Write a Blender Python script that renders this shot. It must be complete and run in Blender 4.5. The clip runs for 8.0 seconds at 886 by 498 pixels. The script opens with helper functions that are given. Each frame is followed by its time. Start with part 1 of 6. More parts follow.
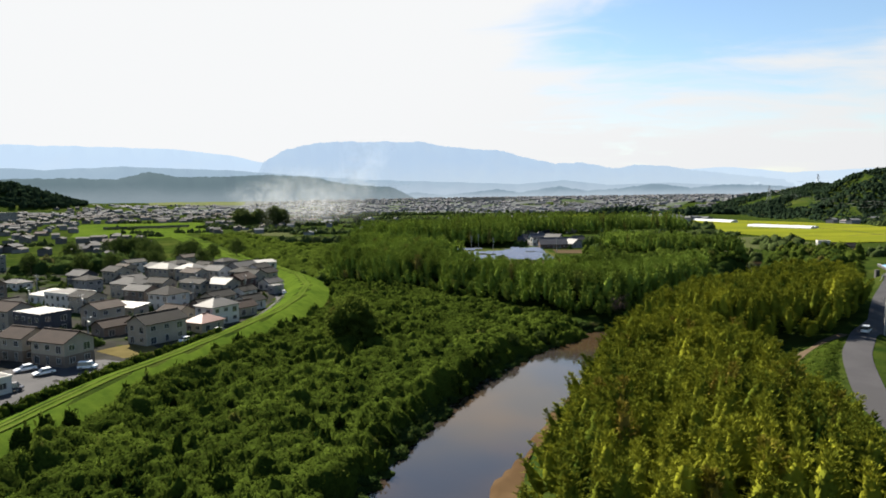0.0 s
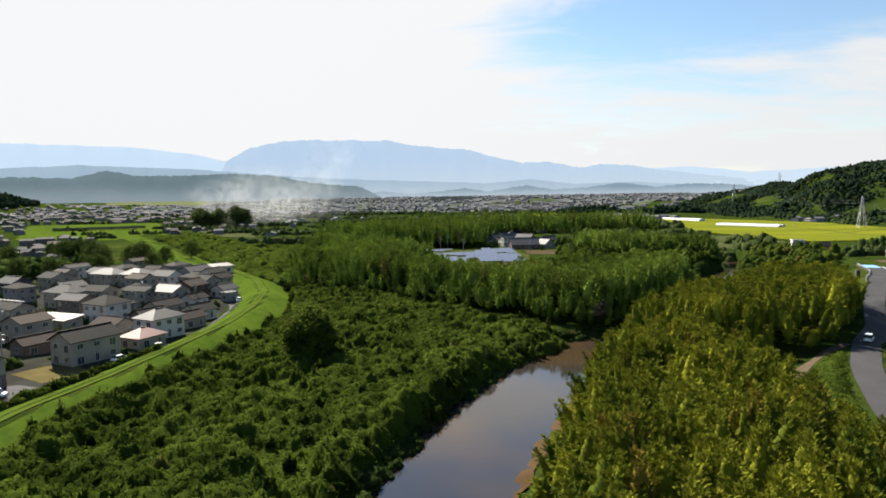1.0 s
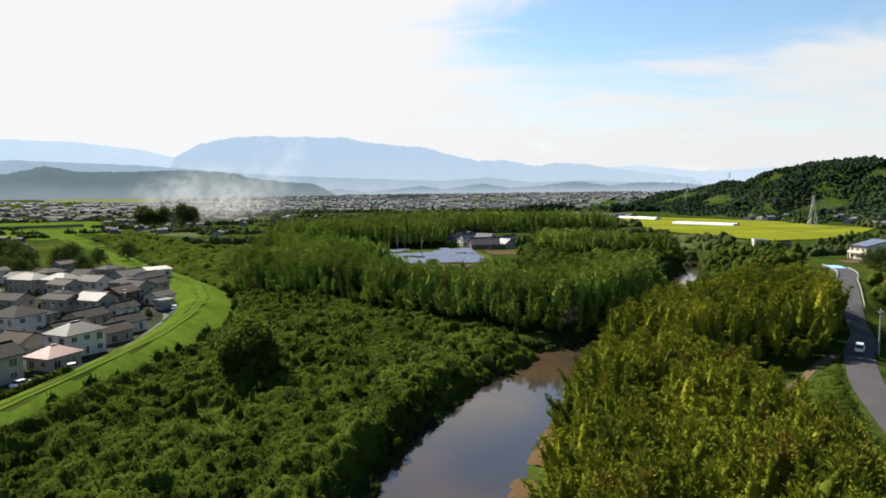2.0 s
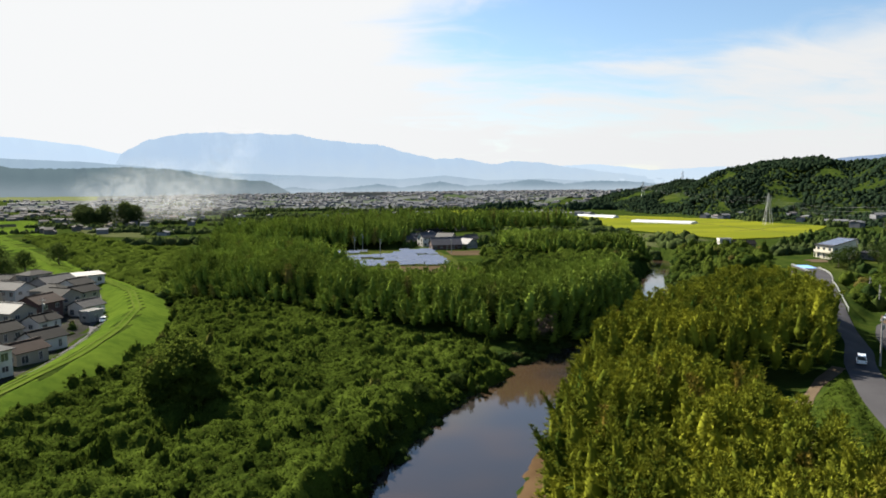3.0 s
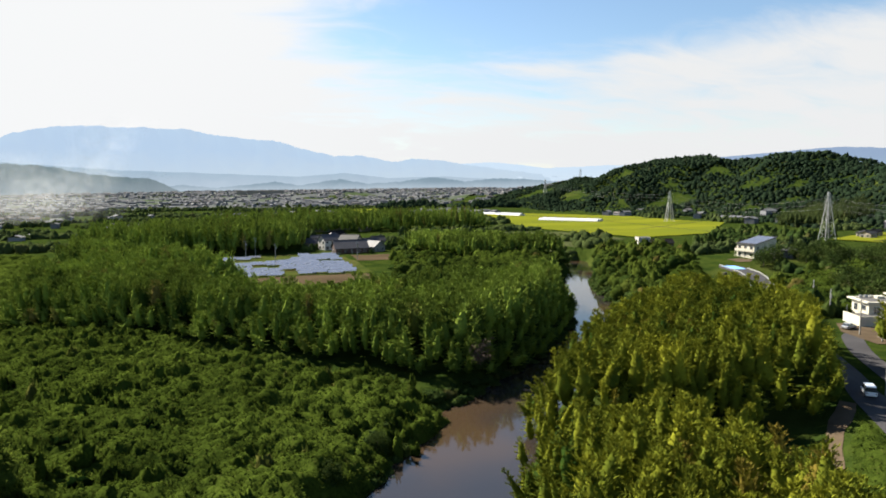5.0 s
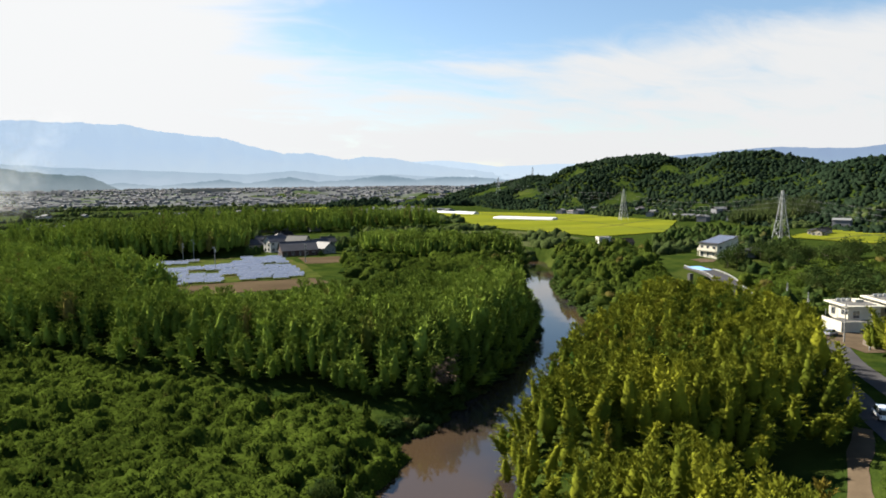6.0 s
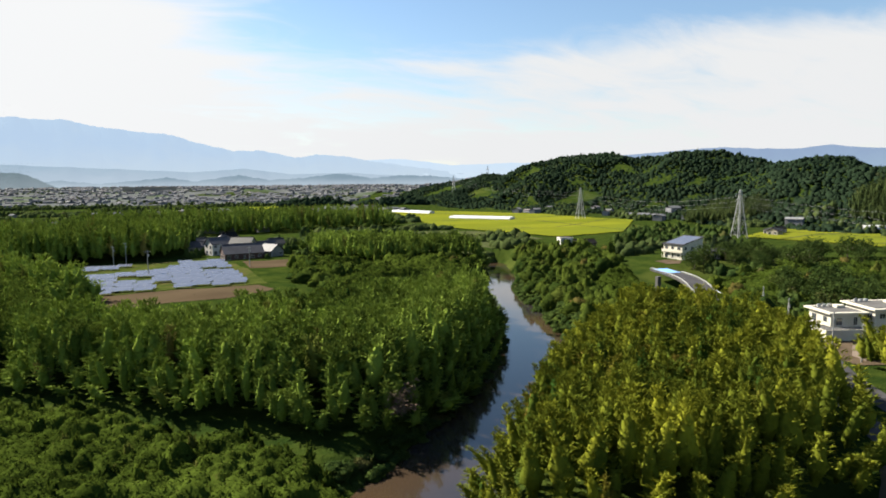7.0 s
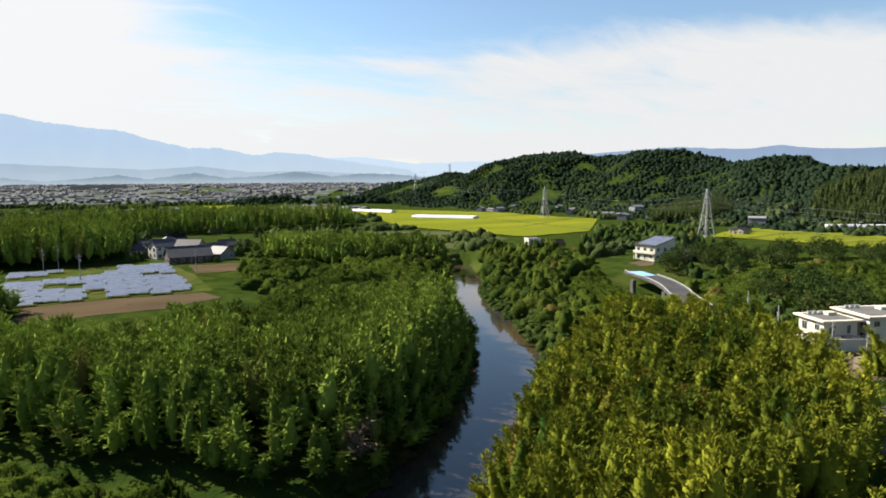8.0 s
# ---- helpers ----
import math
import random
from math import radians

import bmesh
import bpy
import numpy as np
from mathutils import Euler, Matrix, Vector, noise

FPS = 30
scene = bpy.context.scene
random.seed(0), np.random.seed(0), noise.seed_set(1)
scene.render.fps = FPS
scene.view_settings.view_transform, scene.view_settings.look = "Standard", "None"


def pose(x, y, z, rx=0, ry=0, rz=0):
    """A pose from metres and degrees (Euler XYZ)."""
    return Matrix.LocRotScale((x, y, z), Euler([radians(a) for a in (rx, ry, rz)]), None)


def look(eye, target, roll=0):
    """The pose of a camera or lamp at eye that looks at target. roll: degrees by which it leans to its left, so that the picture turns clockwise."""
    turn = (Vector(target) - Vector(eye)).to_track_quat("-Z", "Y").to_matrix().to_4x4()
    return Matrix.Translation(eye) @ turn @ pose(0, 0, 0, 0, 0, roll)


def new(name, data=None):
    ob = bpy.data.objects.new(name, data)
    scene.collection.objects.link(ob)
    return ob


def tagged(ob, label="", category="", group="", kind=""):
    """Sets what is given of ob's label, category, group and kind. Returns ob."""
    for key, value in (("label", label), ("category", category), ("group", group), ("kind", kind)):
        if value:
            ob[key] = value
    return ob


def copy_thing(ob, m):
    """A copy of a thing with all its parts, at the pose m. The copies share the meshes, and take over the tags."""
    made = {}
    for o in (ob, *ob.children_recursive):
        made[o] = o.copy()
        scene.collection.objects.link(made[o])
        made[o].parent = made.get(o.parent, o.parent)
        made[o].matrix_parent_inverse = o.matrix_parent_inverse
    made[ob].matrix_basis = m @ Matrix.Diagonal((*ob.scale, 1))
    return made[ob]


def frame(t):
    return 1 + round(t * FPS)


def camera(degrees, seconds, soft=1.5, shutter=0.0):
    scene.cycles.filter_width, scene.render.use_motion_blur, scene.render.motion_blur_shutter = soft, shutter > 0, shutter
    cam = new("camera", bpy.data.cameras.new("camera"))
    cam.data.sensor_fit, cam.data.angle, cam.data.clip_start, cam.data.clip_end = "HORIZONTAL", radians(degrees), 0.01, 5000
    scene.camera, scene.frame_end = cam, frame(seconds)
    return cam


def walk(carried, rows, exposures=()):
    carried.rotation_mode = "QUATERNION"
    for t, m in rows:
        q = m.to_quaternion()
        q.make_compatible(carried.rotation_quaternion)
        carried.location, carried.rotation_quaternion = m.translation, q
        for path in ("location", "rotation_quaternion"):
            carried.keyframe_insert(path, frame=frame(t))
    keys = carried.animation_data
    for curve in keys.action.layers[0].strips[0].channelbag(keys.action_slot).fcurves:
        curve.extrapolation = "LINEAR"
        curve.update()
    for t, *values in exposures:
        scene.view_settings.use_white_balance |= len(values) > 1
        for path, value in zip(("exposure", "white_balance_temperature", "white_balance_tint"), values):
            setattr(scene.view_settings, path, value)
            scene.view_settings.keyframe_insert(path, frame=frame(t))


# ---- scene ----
# camera and its flight
cam = camera(71.3, 8.0, soft=1.8)
PATH = [
    (0, (0.969, -2.869, 32.481), (0.896, -0.876, 32.323), -0.7),
    (0.5, (0.561, 5.289, 32.469), (0.531, 7.282, 32.311), -0.8),
    (1, (0.269, 13.405, 32.493), (0.3, 15.398, 32.331), -0.8),
    (1.5, (0.173, 21.53, 32.556), (0.276, 23.52, 32.389), -0.7),
    (3, (0.085, 46.081, 32.693), (0.394, 48.049, 32.515), -0.6),
    (3.5, (0.174, 54.41, 32.716), (0.563, 56.363, 32.535), -0.6),
    (4, (0.665, 62.699, 32.72), (1.137, 64.634, 32.536), -0.7),
    (4.5, (1.766, 70.83, 32.706), (2.311, 72.745, 32.52), -0.7),
    (6, (7.451, 94.481, 32.728), (8.213, 96.319, 32.532), -0.7),
    (6.5, (10.054, 102.093, 32.723), (10.884, 103.902, 32.523), -0.6),
    (7, (13.214, 109.43, 32.723), (14.109, 111.207, 32.521), -0.6),
    (7.5, (16.508, 116.377, 32.669), (17.465, 118.121, 32.464), -0.5),
    (8, (19.802, 123.279, 32.664), (20.805, 124.997, 32.456), -0.5),
]
walk(cam, [(t, look(eye, target, roll)) for t, eye, target, roll in PATH])


# sky, clouds and sun
SUN_AZ, SUN_EL = radians(-33), radians(39)      # well to the left of the first heading
BANK_AZ, BANK_EL = radians(-30), radians(42)    # the middle of the bright cloud bank
SUN_DIR = Vector((math.sin(SUN_AZ) * math.cos(SUN_EL), math.cos(SUN_AZ) * math.cos(SUN_EL), math.sin(SUN_EL)))
BANK_DIR = Vector((math.sin(BANK_AZ) * math.cos(BANK_EL), math.cos(BANK_AZ) * math.cos(BANK_EL), math.sin(BANK_EL)))


def make_world():
    w = bpy.data.worlds.new("sky")
    w.use_nodes = True
    scene.world = w
    nt = w.node_tree
    nt.nodes.clear()

    def n(kind, **sets):
        node = nt.nodes.new(kind)
        for k, v in sets.items():
            if k == "op":
                node.operation = v
            else:
                node.inputs[k].default_value = v
        return node

    def link(a, b, i=0, o=0):
        nt.links.new(a.outputs[o], b.inputs[i])

    def math_node(op, a, b, clamp=False):
        m = nt.nodes.new("ShaderNodeMath")
        m.operation, m.use_clamp = op, clamp
        for i, v in enumerate((a, b)):
            if isinstance(v, (int, float)):
                m.inputs[i].default_value = v
            else:
                nt.links.new(v, m.inputs[i])
        return m.outputs[0]

    def ramp(value, lo, hi):
        m = nt.nodes.new("ShaderNodeMapRange")
        m.interpolation_type = "SMOOTHSTEP"
        nt.links.new(value, m.inputs[0])
        m.inputs[1].default_value, m.inputs[2].default_value = lo, hi
        return m.outputs[0]

    sky = nt.nodes.new("ShaderNodeTexSky")
    sky.sky_type, sky.sun_disc = "NISHITA", False
    sky.sun_elevation, sky.sun_rotation = SUN_EL, SUN_AZ
    sky.air_density, sky.dust_density, sky.ozone_density = 1.2, 0.15, 3.0
    coord = nt.nodes.new("ShaderNodeTexCoord")
    sep = nt.nodes.new("ShaderNodeSeparateXYZ")
    nt.links.new(coord.outputs["Generated"], sep.inputs[0])
    z = math_node("MAXIMUM", sep.outputs[2], 0.0)
    zz = math_node("ADD", z, 0.16)
    flat = nt.nodes.new("ShaderNodeCombineXYZ")
    nt.links.new(math_node("DIVIDE", sep.outputs[0], zz), flat.inputs[0])
    nt.links.new(math_node("DIVIDE", sep.outputs[1], zz), flat.inputs[1])
    # broad cloud masses and wisps
    big = n("ShaderNodeTexNoise", Scale=0.62, Detail=7.0, Roughness=0.55, Distortion=0.35)
    wisp = n("ShaderNodeTexNoise", Scale=2.2, Detail=8.0, Roughness=0.6, Distortion=0.9)
    shift = nt.nodes.new("ShaderNodeMapping")
    shift.inputs["Location"].default_value = (3.1, 1.4, 0)
    shift.inputs["Scale"].default_value = (0.75, 1.5, 1)
    nt.links.new(flat.outputs[0], shift.inputs[0])
    for t in (big, wisp):
        nt.links.new(shift.outputs[0], t.inputs["Vector"])
    # nearness to the middle of the cloud bank
    dot = nt.nodes.new("ShaderNodeVectorMath")
    dot.operation = "DOT_PRODUCT"
    nt.links.new(coord.outputs["Generated"], dot.inputs[0])
    dot.inputs[1].default_value = BANK_DIR
    near_sun = ramp(dot.outputs["Value"], 0.64, 0.84)
    low = math_node("MULTIPLY", ramp(z, 0.265, 0.165), math_node("ADD", 0.15, math_node("MULTIPLY", ramp(dot.outputs["Value"], -0.45, -0.02), 0.85)))
    cover = math_node("ADD", math_node("MULTIPLY", low, 0.62), math_node("MULTIPLY", near_sun, 0.75))
    cover = math_node("ADD", cover, math_node("MULTIPLY", math_node("SUBTRACT", big.outputs[0], 0.5), 1.2))
    cover = math_node("ADD", cover, math_node("MULTIPLY", math_node("SUBTRACT", wisp.outputs[0], 0.47), 0.75))
    # unseen sky behind the camera loses its cloud, for less fill light
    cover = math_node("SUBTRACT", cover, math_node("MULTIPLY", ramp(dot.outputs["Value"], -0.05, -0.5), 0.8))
    # overhead, above the view, the sky is cleared of cloud to lower the fill
    cover = math_node("SUBTRACT", cover, math_node("MULTIPLY", ramp(z, 0.30, 0.52), 0.95))
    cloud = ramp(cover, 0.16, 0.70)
    # clear sky
    clear = nt.nodes.new("ShaderNodeVectorMath")
    clear.operation = "SCALE"
    nt.links.new(sky.outputs[0], clear.inputs[0])
    clear.inputs["Scale"].default_value = 0.155
    # cloud radiance rises towards the sun and the sun side of the horizon
    side = ramp(dot.outputs["Value"], 0.35, 0.86)
    lum = math_node("ADD", 0.87, math_node("MULTIPLY", side, 0.08))
    white = nt.nodes.new("ShaderNodeVectorMath")
    white.operation = "SCALE"
    white.inputs[0].default_value = (0.98, 0.99, 1.0)
    nt.links.new(lum, white.inputs["Scale"])
    mix = nt.nodes.new("ShaderNodeMix")
    mix.data_type = "RGBA"
    nt.links.new(cloud, mix.inputs[0])
    nt.links.new(clear.outputs[0], mix.inputs[6])
    nt.links.new(white.outputs[0], mix.inputs[7])
    bg = nt.nodes.new("ShaderNodeBackground")
    nt.links.new(mix.outputs[2], bg.inputs[0])
    bg.inputs[1].default_value = 0.303
    out = nt.nodes.new("ShaderNodeOutputWorld")
    nt.links.new(bg.outputs[0], out.inputs[0])


make_world()
sun = new("sun", bpy.data.lights.new("sun", "SUN"))
sun.data.energy, sun.data.angle, sun.data.color = 5.0, radians(0.6), (1.0, 0.93, 0.80)
sun.matrix_world = look((0, 0, 300), Vector((0, 0, 300)) - SUN_DIR)
scene.view_settings.exposure = 1.72


# materials
class Nodes:
    """Short hand for building one node material."""

    def __init__(self, name):
        self.m = bpy.data.materials.new(name)
        self.m.use_nodes = True
        self.t = self.m.node_tree
        self.t.nodes.clear()
        self.out = self.t.nodes.new("ShaderNodeOutputMaterial")
        self.geo = self.t.nodes.new("ShaderNodeNewGeometry")
        self.pos = self.geo.outputs["Position"]

    def node(self, kind):
        return self.t.nodes.new(kind)

    def link(self, a, b):
        self.t.links.new(a, b)

    def put(self, v, socket):
        if isinstance(v, (int, float)):
            socket.default_value = v
        elif isinstance(v, tuple):
            socket.default_value = (*v, 1.0) if len(v) == 3 and len(socket.default_value) == 4 else v
        else:
            self.link(v, socket)

    def math(self, op, a, b=0.0, clamp=False):
        m = self.node("ShaderNodeMath")
        m.operation, m.use_clamp = op, clamp
        self.put(a, m.inputs[0]), self.put(b, m.inputs[1])
        return m.outputs[0]

    def noise(self, scale, detail=4.0, rough=0.55, stretch=(1, 1, 1), vec=None, turn=0.0, distort=0.0):
        mp = self.node("ShaderNodeMapping")
        self.link(vec or self.pos, mp.inputs[0])
        mp.inputs["Scale"].default_value = stretch
        mp.inputs["Rotation"].default_value = (0, 0, radians(turn))
        t = self.node("ShaderNodeTexNoise")
        t.inputs["Scale"].default_value, t.inputs["Detail"].default_value = scale, detail
        t.inputs["Roughness"].default_value, t.inputs["Distortion"].default_value = rough, distort
        self.link(mp.outputs[0], t.inputs["Vector"])
        return t.outputs[0]

    def ramp(self, fac, lo, hi):
        m = self.node("ShaderNodeMapRange")
        m.interpolation_type = "SMOOTHSTEP"
        self.put(fac, m.inputs[0])
        m.inputs[1].default_value, m.inputs[2].default_value = lo, hi
        return m.outputs[0]

    def mix(self, fac, a, b):
        m = self.node("ShaderNodeMix")
        m.data_type = "RGBA"
        self.put(fac, m.inputs[0]), self.put(a, m.inputs[6]), self.put(b, m.inputs[7])
        return m.outputs[2]

    def attr(self, name):
        a = self.node("ShaderNodeAttribute")
        a.attribute_name = name
        return a.outputs["Fac"]

    def bump(self, height, strength=0.4, distance=0.1):
        b = self.node("ShaderNodeBump")
        b.inputs["Strength"].default_value, b.inputs["Distance"].default_value = strength, distance
        self.link(height, b.inputs["Height"])
        return b.outputs[0]

    def principled(self, color, rough=0.8, metal=0.0, normal=None, spec=0.4):
        p = self.node("ShaderNodeBsdfPrincipled")
        self.put(color, p.inputs["Base Color"])
        self.put(rough, p.inputs["Roughness"])
        self.put(metal, p.inputs["Metallic"])
        p.inputs["Specular IOR Level"].default_value = spec
        if normal:
            self.link(normal, p.inputs["Normal"])
        return p

    def end(self, shader):
        self.link(shader.outputs[0], self.out.inputs[0])
        return self.m


def leaf_material(name, dark, light, dry, through_light=0.35, scale=0.05, dry_amount=0.12, grain=3.2, relief=0.5, vary=1.0, contrast=2.4, broad=0.9, single=0.3):
    """Foliage: the tint of each plant and leaf runs from dark to light green, with some dry ones, and fine leafy relief."""
    k = Nodes(name)
    tint = k.attr("tint")
    leaf = k.geo.outputs["Random Per Island"]
    patch = k.noise(scale, 3.0)
    fine = k.noise(grain, 6.0, 0.72)
    f = k.math("ADD", k.math("MULTIPLY", k.math("SUBTRACT", tint, 0.5), 0.5 * vary), k.math("ADD", k.math("MULTIPLY", k.math("SUBTRACT", leaf, 0.5), single * vary), 0.42))
    f = k.math("ADD", f, k.math("MULTIPLY", k.math("SUBTRACT", patch, 0.5), broad))
    f = k.math("ADD", f, k.math("MULTIPLY", k.math("SUBTRACT", fine, 0.48), contrast), True)
    col = k.mix(f, dark, light)
    col = k.mix(k.math("MULTIPLY", k.ramp(k.math("FRACT", k.math("MULTIPLY", tint, 7.31)), 1.0 - dry_amount, 1.0), 0.8), col, dry)
    bump = k.bump(fine, 0.9, relief)
    p = k.principled(col, 0.9, normal=bump, spec=0.0)
    tr = k.node("ShaderNodeBsdfTranslucent")
    warm = k.mix(0.5, col, light)
    k.link(warm, tr.inputs[0])
    m = k.node("ShaderNodeMixShader")
    m.inputs[0].default_value = through_light
    k.link(p.outputs[0], m.inputs[1]), k.link(tr.outputs[0], m.inputs[2])
    return k.end(m)


def two_tone(name, a, b, rough=0.85, scale=0.4, fine=6.0, bump=0.3, metal=0.0, dist=0.05, third=None, stretch=(1, 1, 1), turn=0.0, spec=0.4):
    """A rough surface with broad stains and fine grain."""
    k = Nodes(name)
    broad = k.noise(scale, 4.0, stretch=stretch, turn=turn)
    grain = k.noise(fine, 3.0, stretch=stretch, turn=turn)
    f = k.math("ADD", k.math("MULTIPLY", k.ramp(broad, 0.3, 0.7), 0.65), k.math("MULTIPLY", grain, 0.35))
    col = k.mix(f, a, b)
    if third:
        col = k.mix(k.ramp(k.noise(scale * 0.37, 2.0), 0.52, 0.68), col, third)
    return k.end(k.principled(col, rough, metal, k.bump(grain, bump, dist), spec))


BAMBOO_GOLD = leaf_material("bamboo_leaf_gold", (0.020, 0.044, 0.008), (0.218, 0.222, 0.020), (0.15, 0.10, 0.022), 0.14, 0.05, 0.05, 2.0, 0.10, 1.3, 0.6, 1.5, 0.10)
BAMBOO_DEEP = leaf_material("bamboo_leaf_deep", (0.011, 0.027, 0.006), (0.240, 0.318, 0.050), (0.12, 0.082, 0.028), 0.08, 0.03, 0.05, 2.0, 0.10, 1.3, 0.6, 1.2, 0.10)
VINE_LEAF = leaf_material("vine_leaf", (0.0030, 0.0082, 0.0020), (0.059, 0.085, 0.012), (0.07, 0.07, 0.018), 0.24, 0.06, 0.04, 2.4, 0.12, 1.5, 1.7, 1.2)
BUSH_LEAF = leaf_material("bush_leaf", (0.0168, 0.0333, 0.00975), (0.0625, 0.0868, 0.0209), (0.0833, 0.0764, 0.0278), 0.25, 0.04, 0.05, 2.8, 0.4)
CROWN_LEAF = leaf_material("crown_leaf", (0.016, 0.032, 0.008), (0.090, 0.118, 0.018), (0.11, 0.085, 0.026), 0.42, 0.05, 0.08, 1.6, 0.3, 1.2, 1.4, 1.2)
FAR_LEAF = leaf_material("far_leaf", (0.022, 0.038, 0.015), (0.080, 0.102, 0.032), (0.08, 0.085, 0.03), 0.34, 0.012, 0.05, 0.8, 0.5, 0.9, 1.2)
# bluish, close tones and strong translucency: hillside haze painted into the leaves
FOREST_LEAF = leaf_material("forest_leaf", (0.013, 0.025, 0.015), (0.026, 0.040, 0.020), (0.034, 0.041, 0.019), 0.34, 0.010, 0.04, 0.35, 0.3, 0.5, 0.6, 0.8)
BARK = two_tone("bark", (0.06, 0.045, 0.03), (0.14, 0.11, 0.08), 0.9, 0.8, 9.0)
DRY_CULM = two_tone("dry_bamboo", (0.075, 0.05, 0.035), (0.15, 0.105, 0.075), 0.85, 0.6, 5.0, 0.1, spec=0.1)


def ground_material():
    k = Nodes("meadow_ground")
    broad, mid, fine = k.noise(0.02, 4.0), k.noise(0.16, 5.0), k.noise(1.7, 4.0)
    col = k.mix(k.ramp(mid, 0.3, 0.7), (0.0126, 0.0239, 0.00494), (0.0295, 0.0421, 0.00768))
    col = k.mix(k.ramp(broad, 0.52, 0.70), col, (0.0407, 0.0506, 0.0112))
    col = k.mix(k.math("MULTIPLY", k.ramp(fine, 0.62, 0.8), 0.6), col, (0.0378, 0.0324, 0.0162))
    h = k.math("ADD", fine, k.math("MULTIPLY", mid, 2.0))
    return k.end(k.principled(col, 0.9, 0.0, k.bump(h, 0.7, 0.4), 0.0))


def grass_material():
    k = Nodes("levee_grass")
    broad, mid, fine = k.noise(0.035, 3.0), k.noise(0.35, 5.0), k.noise(3.0, 5.0)
    f = k.math("ADD", k.math("MULTIPLY", k.ramp(broad, 0.3, 0.7), 0.5), k.math("MULTIPLY", k.ramp(mid, 0.3, 0.7), 0.5))
    col = k.mix(f, (0.029, 0.053, 0.0075), (0.066, 0.098, 0.0122))
    col = k.mix(k.math("MULTIPLY", k.ramp(fine, 0.56, 0.75), 0.5), col, (0.0567, 0.0702, 0.013))
    h = k.math("ADD", fine, k.math("MULTIPLY", mid, 1.5))
    return k.end(k.principled(col, 0.85, 0.0, k.bump(h, 0.6, 0.2), 0.0))


def water_material():
    k = Nodes("river_water")
    ripple = k.noise(0.9, 4.0, stretch=(1, 0.45, 1), turn=35)
    swell = k.noise(0.12, 2.0)
    still = k.ramp(swell, 0.35, 0.65)
    h = k.math("MULTIPLY", ripple, still)
    col = k.mix(k.ramp(k.noise(0.03, 2.0), 0.4, 0.65), (0.020, 0.018, 0.018), (0.040, 0.026, 0.015))
    p = k.principled(col, 0.06, 0.0, k.bump(h, 0.06, 0.08), 1.0)
    p.inputs["IOR"].default_value = 1.33
    return k.end(p)


def rice_material():
    k = Nodes("ripe_rice")
    rows = k.noise(0.9, 3.0, stretch=(0.12, 1.0, 1), turn=32)
    broad = k.noise(0.012, 3.0)
    cell = k.node("ShaderNodeTexVoronoi")
    mp = k.node("ShaderNodeMapping")
    k.link(k.pos, mp.inputs[0])
    mp.inputs["Rotation"].default_value = (0, 0, radians(32))
    mp.inputs["Scale"].default_value = (0.010, 0.030, 0.0)
    k.link(mp.outputs[0], cell.inputs["Vector"])
    cell.inputs["Scale"].default_value = 1.0
    bw = k.node("ShaderNodeRGBToBW")
    k.link(cell.outputs["Color"], bw.inputs[0])
    f = k.math("ADD", k.math("MULTIPLY", bw.outputs[0], 0.7), k.math("MULTIPLY", rows, 0.3))
    col = k.mix(f, (0.080, 0.096, 0.010), (0.138, 0.142, 0.013))
    col = k.mix(k.math("MULTIPLY", k.ramp(broad, 0.45, 0.7), 0.5), col, (0.085, 0.108, 0.016))
    return k.end(k.principled(col, 0.85, 0.0, k.bump(rows, 0.5, 0.2), 0.0))


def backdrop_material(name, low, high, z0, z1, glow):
    """A backdrop of distant hills: the summer air's blue haze is painted into colour and glow, by height."""
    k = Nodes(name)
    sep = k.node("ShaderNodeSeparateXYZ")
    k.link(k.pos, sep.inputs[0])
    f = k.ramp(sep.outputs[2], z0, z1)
    # noise paints the shading of ridges and folds into the same glow
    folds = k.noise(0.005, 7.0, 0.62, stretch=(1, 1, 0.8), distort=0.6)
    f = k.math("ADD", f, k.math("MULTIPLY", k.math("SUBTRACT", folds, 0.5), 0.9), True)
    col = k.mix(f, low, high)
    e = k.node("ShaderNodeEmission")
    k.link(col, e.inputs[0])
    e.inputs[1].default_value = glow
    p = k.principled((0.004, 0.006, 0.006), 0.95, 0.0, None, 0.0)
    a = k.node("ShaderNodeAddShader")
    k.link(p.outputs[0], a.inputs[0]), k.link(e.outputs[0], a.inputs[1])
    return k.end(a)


GROUND, GRASS, WATER, RICE = ground_material(), grass_material(), water_material(), rice_material()
SAND = two_tone("wet_sand", (0.0466, 0.0286, 0.015), (0.0746, 0.0484, 0.026), 0.85, 0.15, 2.5, 0.3, spec=0.0)
SOIL = two_tone("ploughed_soil", (0.0472, 0.0344, 0.0211), (0.0749, 0.0555, 0.0344), 0.95, 0.08, 1.5, 0.6, spec=0.0, stretch=(0.25, 1, 1), turn=10)
DRY = two_tone("dry_grass_lot", (0.0721, 0.0583, 0.025), (0.105, 0.086, 0.0361), 0.95, 0.2, 2.0, 0.4, spec=0.0)
ASPHALT = two_tone("asphalt", (0.0305, 0.0294, 0.0316), (0.0527, 0.0505, 0.0527), 0.9, 0.12, 3.0, 0.15, third=(0.0416, 0.04, 0.0416), spec=0.1)
CONCRETE = two_tone("concrete", (0.071, 0.0688, 0.0644), (0.111, 0.106, 0.1), 0.85, 0.3, 4.0, 0.2, spec=0.1)
WORN_CONCRETE = two_tone("weathered_concrete", (0.040, 0.039, 0.036), (0.068, 0.066, 0.061), 0.9, 0.3, 3.0, 0.3, spec=0.05)
PALE_PATH = two_tone("worn_track", (0.044, 0.068, 0.010), (0.070, 0.090, 0.018), 0.95, 0.3, 3.0, 0.4, spec=0.0)
